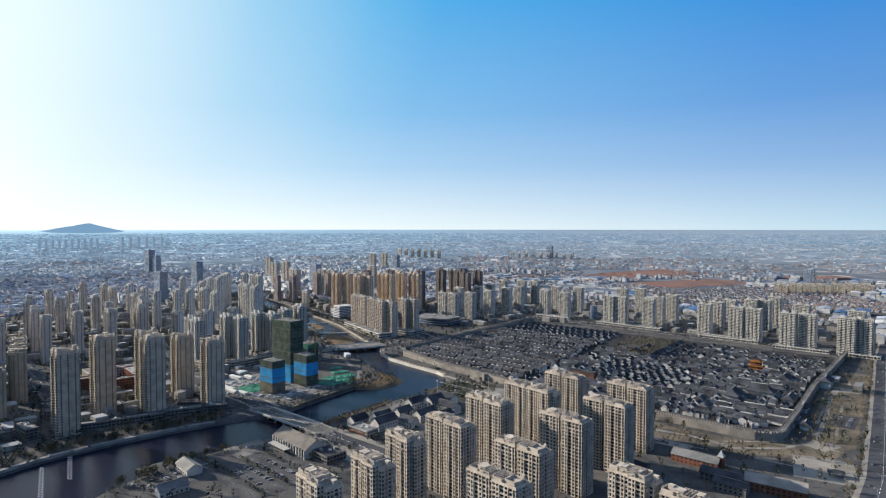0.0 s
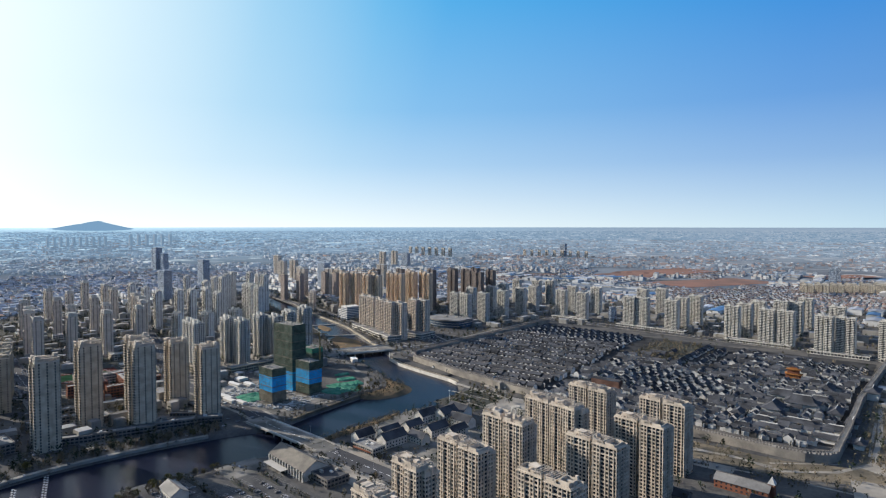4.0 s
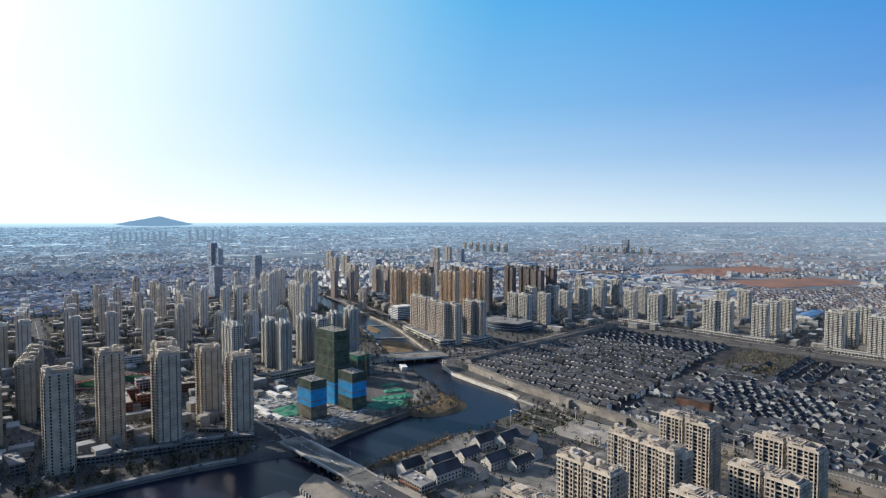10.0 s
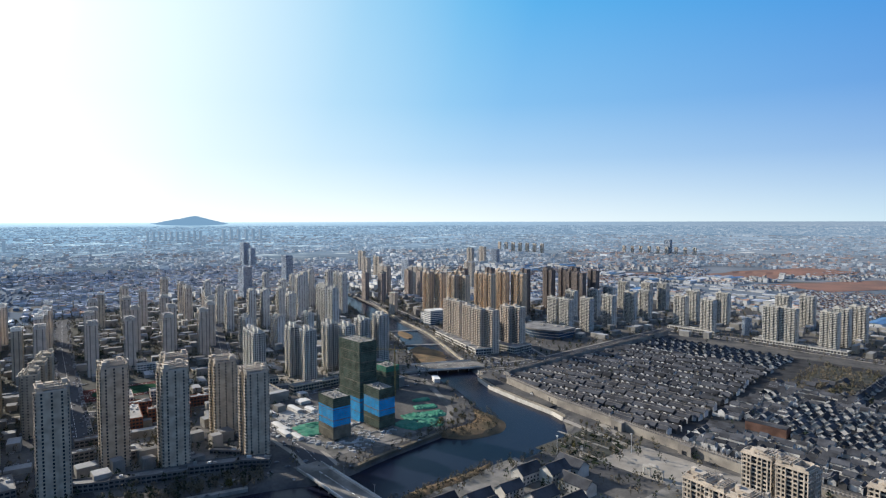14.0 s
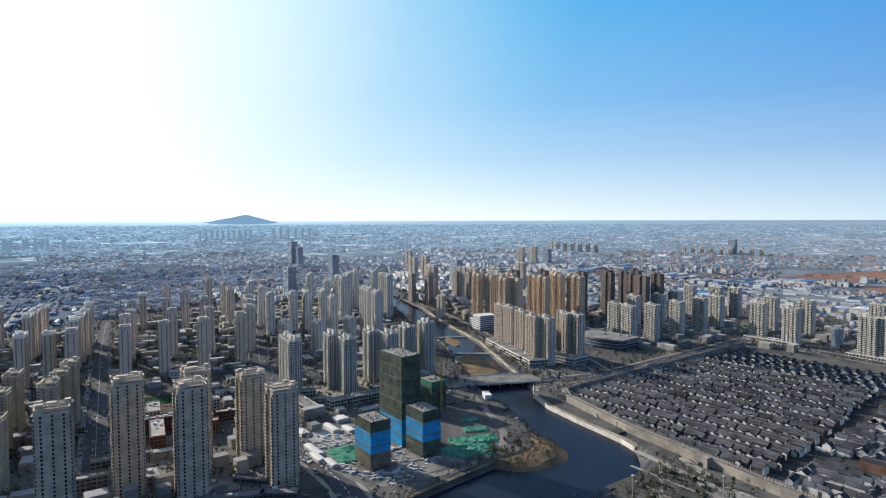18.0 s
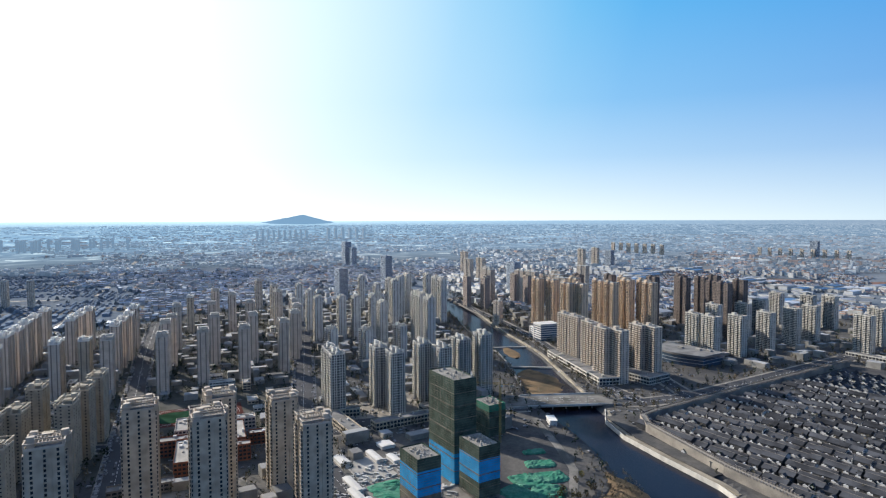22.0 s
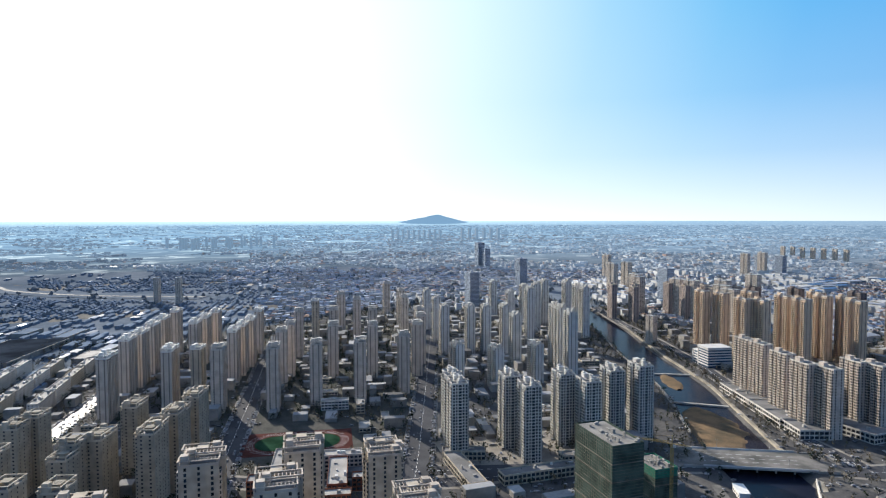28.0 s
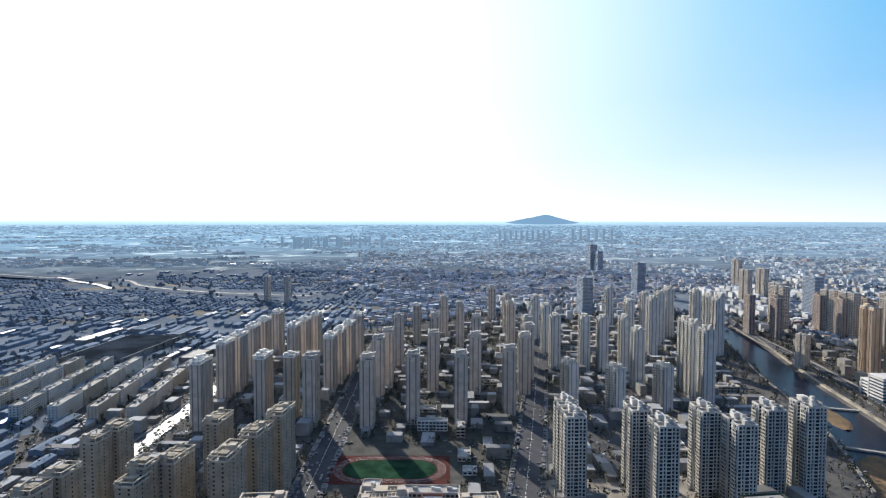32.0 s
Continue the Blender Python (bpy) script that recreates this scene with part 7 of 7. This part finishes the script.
rng = random.Random(31)
low_wall, low_roof = Mesh(), Mesh()
count = 0
for k in range(11000):
    x, y = -1350 + rng.random() * 1850, 400 + rng.random() * 1350
    if not inside(x, y, CORE) or inside(x, y, PLAIN):
        continue
    if x > -430 and y < 900 or (x > -470 and 1000 < y < 1340) or (x > -330 and rng.random() < 0.6):
        continue
    l, w, h = 10 + rng.random() * 22, 8 + rng.random() * 6, 3.5 + rng.random() ** 2 * 10
    if river_side(x, y) < 55 or not open_spot(x, y, l / 2):
        continue
    a = (-34 if x < -600 else -24) + rng.choice((0, 90))
    if rng.random() < 0.16 and count < 110 and x < -560:
        count += 1
        block("service_building", x, y, a, l, w, max(1, int(h / 3.3)), "small flat-roofed estate building", "building", rng.choice(("taupe", "pale", "tan")), "concrete", group="estate buildings", roofbits=2)
    else:
        if y < 1000 and x > -800 and rng.random() < 0.55:
            continue
        low_wall.obox(x, y, a, l, w, 0, h)
        low_roof.obox(x, y, a, l - 0.7, w - 0.7, h, h + 0.5)
        SPOTS.append((x, y))
solid("low_building_walls", low_wall, "lowwall", "walls of small low buildings between the towers", "buildings", kind="stuff")
solid("low_building_roofs", low_roof, "lowroof", "flat roofs of small low buildings", "roofs", kind="stuff")


# ---------------------------------------------------------------- trees
def crown_mesh(seed, n, spread, height, size):
    r = random.Random(seed)
    me = Mesh()
    for k in range(n):
        a, u = r.random() * 6.283, r.random()
        rad = spread * (0.25 + 0.75 * r.random()) * math.sin(math.pi * (0.12 + 0.8 * u))
        p = Vector((rad * math.cos(a), rad * math.sin(a), height * (0.28 + 0.72 * u)))
        d = Vector((math.cos(a) * 0.7 + r.random() - 0.5, math.sin(a) * 0.7 + r.random() - 0.5, 0.5 + r.random())).normalized()
        s = Vector((r.random() - 0.5, r.random() - 0.5, r.random() - 0.5)).normalized()
        L = size * (0.7 + 0.8 * r.random())
        me.add([tuple(p - s * L * 0.22), tuple(p + s * L * 0.22), tuple(p + d * L)], [(0, 1, 2)])
    return me


def limbs(seed, height, spread):
    r = random.Random(seed)
    me = Mesh().cyl(0, 0, 0, height * 0.5, height * 0.025, height * 0.014, 6)
    for k in range(7):
        a = k * 0.9 + r.random() * 0.5
        z = height * (0.25 + 0.04 * k)
        me.beam((0, 0, z), (spread * 0.75 * math.cos(a), spread * 0.75 * math.sin(a), z + height * (0.28 + 0.12 * r.random())), height * 0.011)
    return me


TREES = []
for i in range(4):
    TREES.append((limbs(i, 8, 2.6).mesh("trunk", "bark"), crown_mesh(i, 150, 2.8, 8.4, 1.5).mesh("crown", "twig"), "bare winter street tree with fine brown twigs"))
for i in range(2):
    TREES.append((limbs(9 + i, 6, 1.6).mesh("trunk", "bark"), crown_mesh(9 + i, 170, 2.2, 7, 1.1).mesh("crown", "evergreen"), "dark evergreen tree with dense foliage"))
for i in range(2):
    TREES.append((limbs(19 + i, 8, 2.8).mesh("trunk", "bark"), crown_mesh(19 + i, 190, 3.6, 8, 1.5).mesh("crown", "willow"), "yellow-brown willow with drooping twigs on the bank"))


def tree(kind_, x, y, z, s, rot):
    trunk, crown, lab = TREES[kind_]
    ob = thing("tree", lab, "tree", "trees", m=pose(x, y, z, 0, 0, rot) @ Matrix.Diagonal((s, s, s, 1)))
    part("trunk", trunk, "", ob)
    part("crown", crown, "", ob)


def ground_z(x, y):
    return -8.0 * min(1, max(0, (6 - float(river_side(x, y))) / 13.0))


rng = random.Random(77)
made = 0
for (ax, ay), (bx, by), s_ in (((-474, 400), (-392, 572), 1), ((-474, 400), (-392, 572), -1), ((-340, 650), (-272, 835), 1), ((-340, 650), (-285, 790), -1), ((-460, 1042), (-757, 1370), 1)):
    for x, y in bank_line(near_i(ax, ay), near_i(bx, by), s_, 8):
        for k in range(2):
            px, py = x + (rng.random() - 0.5) * 16, y + (rng.random() - 0.5) * 16
            if river_side(px, py) < 3 or made > 36 or inside(px, py, SITE):
                continue
            made += 1
            tree(rng.choice((0, 1, 2, 3, 6, 7)), px, py, ground_z(px, py), 0.55 + 0.6 * rng.random(), rng.random() * 360)
for k in range(24):
    x, y = -335 + (rng.random() - 0.5) * 46, 812 + (rng.random() - 0.5) * 56
    if river_side(x, y) < 4:
        continue
    tree(rng.choice((0, 1, 6)), x, y, -0.5, 0.45 + 0.4 * rng.random(), rng.random() * 360)
for k in range(36):
    x, y = old(4 + rng.random() * 130, -12 - rng.random() * 80)
    if open_spot(x, y, 1):
        tree(rng.choice((0, 1, 4, 5, 6)), x, y, 0, 0.4 + 0.35 * rng.random(), rng.random() * 360)
for key, step in (("wall", 40), ("south2", 30), ("river", 44), ("east", 40)):
    line = ROADS[key]
    for (x0, y0), (x1, y1) in zip(line, line[1:]):
        L = math.hypot(x1 - x0, y1 - y0)
        for k in range(int(L / step)):
            for s_ in (-1, 1):
                o = s_ * (WIDTH[key] / 2 + 5)
                x, y = x0 + (x1 - x0) * k * step / L - (y1 - y0) / L * o, y0 + (y1 - y0) * k * step / L + (x1 - x0) / L * o
                if open_spot(x, y, -12) and river_side(x, y) > 6:
                    tree(rng.choice((0, 1, 2, 3, 4)), x, y, 0, 0.6 + 0.4 * rng.random(), rng.random() * 360)

ob = thing("park_shelter", "dark roofed shelter on the pale forecourt", "shelter", m=pose(201, 606, 0, 0, 0, -14))
part("roof", Mesh().hip(0, 0, 0, 12, 8, 4, 2.2, 0.5, 0.8, 0.2), "tile", ob)
for a in (-5, 5):
    for b_ in (-3, 3):
        part("post", Mesh().box(a - 0.2, a + 0.2, b_ - 0.2, b_ + 0.2, 0, 4.1), "bark", ob)
for p in (((40, 706), (120, 668)), ((120, 676), (180, 690)), ((196, 690), (226, 674)), ((216, 720), (262, 836)), ((140, 634), (192, 614)), ((30, 668), (100, 646))):
    solid("park_path", Mesh().strip([(*q, 0.15) for q in p], 2.6, skirt=0.3), "paving", "narrow pale park path", "path", kind="structure")
solid("car_park", Mesh().obox(64, 655, -20, 44, 16, -0.3, 0.14), "paving", "pale car park under the wall park", "car park", kind="structure")
solid("car_park", Mesh().obox(216, 688, 40, 30, 22, -0.3, 0.14), "paving", "pale paved square by the wall corner", "plaza", kind="structure")
bare, green = Mesh(), Mesh()


def tuft(me, x, y, z, s, n=16):
    me.cyl(x, y, z, z + 3 * s, 0.25 * s, 0.15 * s, 3)
    for i in range(n):
        a, u = rng.random() * 6.283, rng.random()
        rad = 2.9 * s * (0.3 + 0.7 * rng.random()) * math.sin(math.pi * (0.12 + 0.8 * u))
        p = Vector((x + rad * math.cos(a), y + rad * math.sin(a), z + (2 + 6 * u) * s))
        q = Vector((rng.random() - 0.5, rng.random() - 0.5, rng.random() - 0.3)).normalized() * 2.2 * s
        r = Vector((rng.random() - 0.5, rng.random() - 0.5, rng.random() - 0.5)).normalized() * 0.9 * s
        me.add([tuple(p - r), tuple(p + r), tuple(p + q)], [(0, 1, 2)])


shrubs = Mesh()
for (ax, ay), (bx, by), s_, lo, hi, n in (((-474, 330), (-385, 585), 1, 4, 34, 16), ((-474, 330), (-400, 560), -1, 3, 20, 3), ((-345, 625), (-280, 800), 1, 0, 20, 9), ((-340, 650), (-278, 800), -1, -2, 14, 6),
                                          ((-460, 1042), (-1100, 1700), 1, 0, 20, 4), ((-480, 1060), (-1100, 1700), -1, 6, 22, 3)):
    for x, y in bank_line(near_i(ax, ay), near_i(bx, by), s_, 0):
        i = near_i(x, y)
        d = Vector((x - RIV[i][0], y - RIV[i][1], 0)).normalized()
        for k in range(n):
            o = lo + (hi - lo) * rng.random()
            px, py = x + d.x * o + 12 * (rng.random() - 0.5), y + d.y * o + 12 * (rng.random() - 0.5)
            if river_side(px, py) > -1 and road_gap(px, py) > 1:
                tuft(shrubs, px, py, ground_z(px, py), 0.3 + 0.45 * rng.random(), 14)
for x, y in bank_line(near_i(-474, 330), near_i(-385, 585), 1, 0):       # dark tree belt at the foot of the riverside towers
    i = near_i(x, y)
    d = Vector((x - RIV[i][0], y - RIV[i][1], 0)).normalized()
    for k in range(15):
        o = 9 + 24 * rng.random()
        px, py = x + d.x * o + 12 * (rng.random() - 0.5), y + d.y * o + 12 * (rng.random() - 0.5)
        if road_gap(px, py) > 1:
            tuft(green if k % 2 else shrubs, px, py, 0, 0.45 + 0.45 * rng.random(), 18)
for k in range(420):
    u, o = rng.random(), rng.random()
    x, y = (-40 + 230 * u, 742 - 78 * u - 60 * o) if k % 2 else (210 + 80 * u + 34 * o - 20, 690 + 220 * u - 14 * o)
    if road_gap(x, y) > 2 and math.hypot(x - 199, y - 612) > 30 and not inside(x, y, OLD):
        tuft(shrubs, x, y, 0, 0.3 + 0.45 * rng.random(), 14)
for nodes, wid, n in (([(-345, 778), (-326, 795), (-312, 815), (-318, 838), (-340, 862)], 40, 220), ([(-268, 720), (-276, 690), (-296, 650), (-318, 600)], 24, 180)):
    line = smooth_line(nodes, 5)
    for k in range(n):
        p = rng.choice(line)
        tuft(shrubs, p[0] + (rng.random() - 0.5) * wid * 0.8, p[1] + (rng.random() - 0.5) * wid * 0.6, -1.0, 0.25 + 0.4 * rng.random(), 14)
for k in range(260):
    x, y = old(150 + 84 * rng.random(), 290 + 180 * rng.random())
    tuft(shrubs, x, y, 0, 0.5 + 0.6 * rng.random())
for k in range(260):
    u = rng.random()
    x, y = (-352 + 92 * u, 992 - 82 * u) if k % 2 else (-345 + 175 * u, 1046 + 400 * u)
    x, y = x - 12 * rng.random() - 5, y - 10 * rng.random() - 4
    if river_side(x, y) > 1:
        tuft(shrubs, x, y, 0.6, 0.3 + 0.35 * rng.random(), 12)
for key, step in (("wall", 8), ("north", 8), ("east", 11), ("river", 9), ("south2", 10)):
    for (x0, y0), (x1, y1) in zip(ROADS[key], ROADS[key][1:]):
        L = math.hypot(x1 - x0, y1 - y0)
        for k in range(int(L / step)):
            for o in (-1, 1):
                oo, f = o * (WIDTH[key] / 2 + 4 + 9 * rng.random() ** 2), (k + rng.random()) * step / L
                x, y = x0 + (x1 - x0) * f - (y1 - y0) / L * oo, y0 + (y1 - y0) * f + (x1 - x0) / L * oo
                if river_side(x, y) > 4 and road_gap(x, y) > 1 and all((x - a) ** 2 + (y - b) ** 2 > 18 ** 2 for a, b in SPOTS):
                    tuft(shrubs, x, y, 0, 0.5 + 0.5 * rng.random(), 16)
for k in range(260):                    # bare trees in the lanes of the old town
    x, y = old(-110 + 650 * rng.random(), 10 + 430 * rng.random())
    if inside(x, y, OLD):
        tuft(shrubs, x, y, 0, 0.55 + 0.5 * rng.random(), 14)
for k in range(240):
    a_, b_ = (rng.random() - 0.5) * 66, (rng.random() - 0.5) * 90
    x, y = -196 + a_ * 0.906 + b_ * 0.423, 800 - a_ * 0.423 + b_ * 0.906
    if river_side(x, y) > 3:
        tuft(shrubs if k % 3 else green, x, y, 0, 0.25 + 0.5 * rng.random() ** 2, 14)
for k in range(150):                    # saplings between the riverside houses and the courts
    x, y = -290 + 190 * rng.random(), 480 + 260 * rng.random()
    if river_side(x, y) > 5 and road_gap(x, y) > 2 and all((x - a) ** 2 + (y - b) ** 2 > 15 ** 2 for a, b in SPOTS):
        tuft(shrubs if k % 4 else green, x, y, 0, 0.35 + 0.45 * rng.random(), 14)
for x, y, l in BEDS:
    for k in range(int(l / 5)):
        tuft(shrubs if k % 3 else green, x + (k * 5 - l / 2 + 2) * 0.883, y - (k * 5 - l / 2 + 2) * 0.469, 0.3, 0.45 + 0.35 * rng.random(), 22)
for k in range(130):                    # rough ground round the car parks
    x, y = -420 + 190 * rng.random(), 400 + 130 * rng.random()
    a_, b_ = (x + 300) * 0.883 - (y - 478) * 0.469, (x + 300) * 0.469 + (y - 478) * 0.883
    if river_side(x, y) > 4 and not (abs(a_) < 50 and abs(b_) < 39) and math.hypot(x + 378, y - 462) > 34 and all((x - a) ** 2 + (y - b) ** 2 > 16 ** 2 for a, b in SPOTS):
        tuft(shrubs if k % 3 else green, x, y, 0, 0.5 + 0.5 * rng.random(), 22)
for k in range(420):                    # bare trees on the slope between the town wall and the river
    u = rng.random()
    x, y = -372 + 116 * u - 10 * rng.random(), 1002 - 92 * u - 8 * rng.random()
    if river_side(x, y) > 4:
        tuft(shrubs, x, y, 0.8, 0.35 + 0.4 * rng.random(), 18)
solid("bank_shrubs", shrubs, "twig", "bare brown shrubs and saplings along banks and park", "shrubs", kind="stuff")
for k in range(15000):
    x, y = -1500 + rng.random() * 2050 * (1 if k < 9000 else 0.5), 380 + rng.random() * 1500
    if -425 < x < -250 and 425 < y < 535:
        continue
    if not open_spot(x, y, -3) and not (inside(x, y, OLD) and rng.random() < 0.12):
        continue
    me = bare if rng.random() < 0.6 else green
    s = 0.6 + 0.6 * rng.random()
    me.cyl(x, y, 0, 3 * s, 0.25 * s, 0.15 * s, 3)
    for i in range(16):
        a, u = rng.random() * 6.283, rng.random()
        rad = 2.9 * s * (0.3 + 0.7 * rng.random()) * math.sin(math.pi * (0.12 + 0.8 * u))
        p = Vector((x + rad * math.cos(a), y + rad * math.sin(a), (2 + 6 * u) * s))
        q = Vector((rng.random() - 0.5, rng.random() - 0.5, rng.random() - 0.3)).normalized() * 2.2 * s
        r = Vector((rng.random() - 0.5, rng.random() - 0.5, rng.random() - 0.5)).normalized() * 0.9 * s
        me.add([tuple(p - r), tuple(p + r), tuple(p + q)], [(0, 1, 2)])
solid("bare_trees", bare, "twig", "bare brown winter trees between the buildings", "trees", kind="stuff")
solid("evergreen_trees", green, "evergreen", "dark evergreen trees between the buildings", "trees", kind="stuff")

# far woods as tufts across the plain
wood = Mesh()
for k in range(5000):
    az, r = radians(-40 + 150 * rng.random()), 1150 + 1550 * rng.random() ** 0.8
    x, y = CX - r * math.sin(az), CY + r * math.cos(az)
    if az > radians(54) and rng.random() < 0.65 or inside(x, y, CORE) or (x > -200 and y > 1500) or noise.noise(Vector((x / 300, y / 300, 3))) < -0.15:
        continue
    z, s = land(x, y), 1.0 + 1.2 * rng.random()
    for i in range(4):
        a = rng.random() * 6.283
        p = Vector((x + 5 * s * (rng.random() - 0.5), y + 5 * s * (rng.random() - 0.5), z + 2 + 3 * s * rng.random()))
        d = Vector((math.cos(a), math.sin(a), 0)) * 3.2 * s
        wood.add([tuple(p - d - Vector((0, 0, 2.5))), tuple(p + d - Vector((0, 0, 2.5))), tuple(p + Vector((0, 0, 3.0 * s)))], [(0, 1, 2)])
solid("far_woods", wood, "farmwood", "distant woods and tree belts, greyed by painted haze", "trees", kind="stuff")

# ---------------------------------------------------------------- cars and lamps
car_body = Mesh().box(-2.2, 2.2, -0.88, 0.88, 0.35, 0.95, True)
car_body.add([(-1.5, -0.8, 0.95), (0.9, -0.8, 0.95), (0.9, 0.8, 0.95), (-1.5, 0.8, 0.95), (-1.05, -0.66, 1.45), (0.35, -0.66, 1.45), (0.35, 0.66, 1.45), (-1.05, 0.66, 1.45)], [(4, 5, 6, 7)])
car_body = car_body.mesh("body", "carpaint")
car_glass = Mesh().add([(-1.5, -0.8, 0.95), (0.9, -0.8, 0.95), (0.9, 0.8, 0.95), (-1.5, 0.8, 0.95), (-1.05, -0.66, 1.44), (0.35, -0.66, 1.44), (0.35, 0.66, 1.44), (-1.05, 0.66, 1.44)],
                       [(0, 1, 5, 4), (1, 2, 6, 5), (2, 3, 7, 6), (3, 0, 4, 7)]).mesh("glazing", "carglass")
wh = Mesh().add([(0.34 * math.cos(t), o, 0.34 + 0.34 * math.sin(t)) for o in (-0.1, 0.1) for t in np.linspace(0, 5.5, 8)], [tuple(range(8)), tuple(range(15, 7, -1))] + [(i, (i + 1) % 8, 8 + (i + 1) % 8, 8 + i) for i in range(8)])
car_wheel = wh.mesh("wheel", "tile")


def car(x, y, ang, z=0.12):
    ob = thing("car", "parked or driving saloon car", "car", "cars", m=pose(x, y, z, 0, 0, ang))
    part("body", car_body, "", ob)
    part("glazing", car_glass, "", ob, "dark car glass")
    for a in (-1.35, 1.35):
        for b in (-0.76, 0.76):
            part("wheel", car_wheel, "", ob).location = (a, b, 0)


rng = random.Random(3)
cars = k_cars = 0
lot = Mesh()


def lot_car(x, y, ang):
    lot.obox(x, y, ang, 4.4, 1.8, 0.4, 1.0)
    lot.obox(x - 0.3 * math.cos(radians(ang)), y - 0.3 * math.sin(radians(ang)), ang, 2.3, 1.6, 1.0, 1.5)


for cx, cy, ang, cols, rows_ in ((-378, 462, -28, 12, 4), (-300, 478, -28, 14, 4), (-400, 1100, 45, 10, 4), (266, 782, 65, 12, 2), (62, 655, -20, 10, 1), (-428, 1118, -44, 14, 2)):
    for i in range(cols):
        for j in range(rows_):
            if rng.random() < 0.45:
                continue
            a, b = (i - cols / 2) * 3.2, (j - rows_ / 2 + 0.5) * 11
            c, s = math.cos(radians(ang)), math.sin(radians(ang))
            (car if cars < 62 else lot_car)(cx + a * c - b * s, cy + a * s + b * c, ang + 90)
            cars += 1
for key, gap in (("south", 26), ("south2", 24), ("wall", 34), ("east", 40), ("river", 34), ("avenue", 24), ("cars", 12), ("bright", 14), ("north", 40), ("west", 30)):
    line = ROADS[key]
    for (x0, y0), (x1, y1) in zip(line, line[1:]):
        L = math.hypot(x1 - x0, y1 - y0)
        ang = math.degrees(math.atan2(y1 - y0, x1 - x0))
        s = rng.random() * gap
        while s < min(L, 700):
            lanes = (-0.36, -0.14, 0.14, 0.36) if key not in ("cars", "bright", "avenue") else (-0.46, -0.3, -0.12, 0.12, 0.3, 0.46)
            o = rng.choice(lanes) * WIDTH[key]
            x, y = x0 + (x1 - x0) * s / L - (y1 - y0) / L * o, y0 + (y1 - y0) * s / L + (x1 - x0) / L * o
            if cars < 120 and k_cars < 24 and key not in ("bright",):
                car(x, y, ang + (180 if o > 0 else 0))
                k_cars += 1
            else:
                lot_car(x, y, ang)
            s += gap * (0.3 + rng.random())
for key in ("cars", "bright", "avenue"):
    line = ROADS[key]
    for (x0, y0), (x1, y1) in zip(line, line[1:]):
        L = math.hypot(x1 - x0, y1 - y0)
        ang = math.degrees(math.atan2(y1 - y0, x1 - x0))
        for s in np.arange(4, min(L, 650), 3.4):
            for o in (-0.5, 0.5):
                if rng.random() < 0.72:
                    oo = o * (WIDTH[key] + 3)
                    lot_car(x0 + (x1 - x0) * s / L - (y1 - y0) / L * oo, y0 + (y1 - y0) * s / L + (x1 - x0) / L * oo, ang + 90)
for k in range(2600):
    x, y = -1350 + rng.random() * 1000, 420 + rng.random() * 900
    if open_spot(x, y, -7):
        lot_car(x, y, rng.choice((-34, 56)))
solid("parked_cars", lot, "carlot", "rows of parked cars in many colours", "cars", kind="stuff")

pole = Mesh().cyl(0, 0, 0, 10, 0.14, 0.08, 6).beam((0, 0, 9.9), (2.2, 0, 10.3), 0.12).beam((0, 0, 9.9), (-2.2, 0, 10.3), 0.12).mesh("pole", "steel")
head_ = Mesh().box(1.6, 2.6, -0.18, 0.18, 10.15, 10.35, True).box(-2.6, -1.6, -0.18, 0.18, 10.15, 10.35, True).mesh("lamp_head", "white")
for key in ("south2", "wall", "east", "avenue"):
    line = ROADS[key]
    for (x0, y0), (x1, y1) in zip(line, line[1:]):
        L = math.hypot(x1 - x0, y1 - y0)
        for s in np.arange(10, min(L, 420), 36):
            ob = thing("street_lamp", "tall grey double-armed street lamp", "street lamp", "street lamps", m=pose(x0 + (x1 - x0) * s / L, y0 + (y1 - y0) * s / L, 0, 0, 0, math.degrees(math.atan2(y1 - y0, x1 - x0)) + 90))
            part("pole", pole, "", ob)
            part("lamp_head", head_, "", ob)
for x, y in ((-217, 764), (-154, 798)):
    ob = thing("mast_light", "tall slim white light mast in the garden", "light mast", m=pose(x, y, 0))
    part("mast", Mesh().cyl(0, 0, 0, 20, 0.3, 0.18, 8), "white", ob)
    part("lamp_ring", Mesh().cyl(0, 0, 18.8, 19.6, 1.1, 1.1, 10), "white", ob)
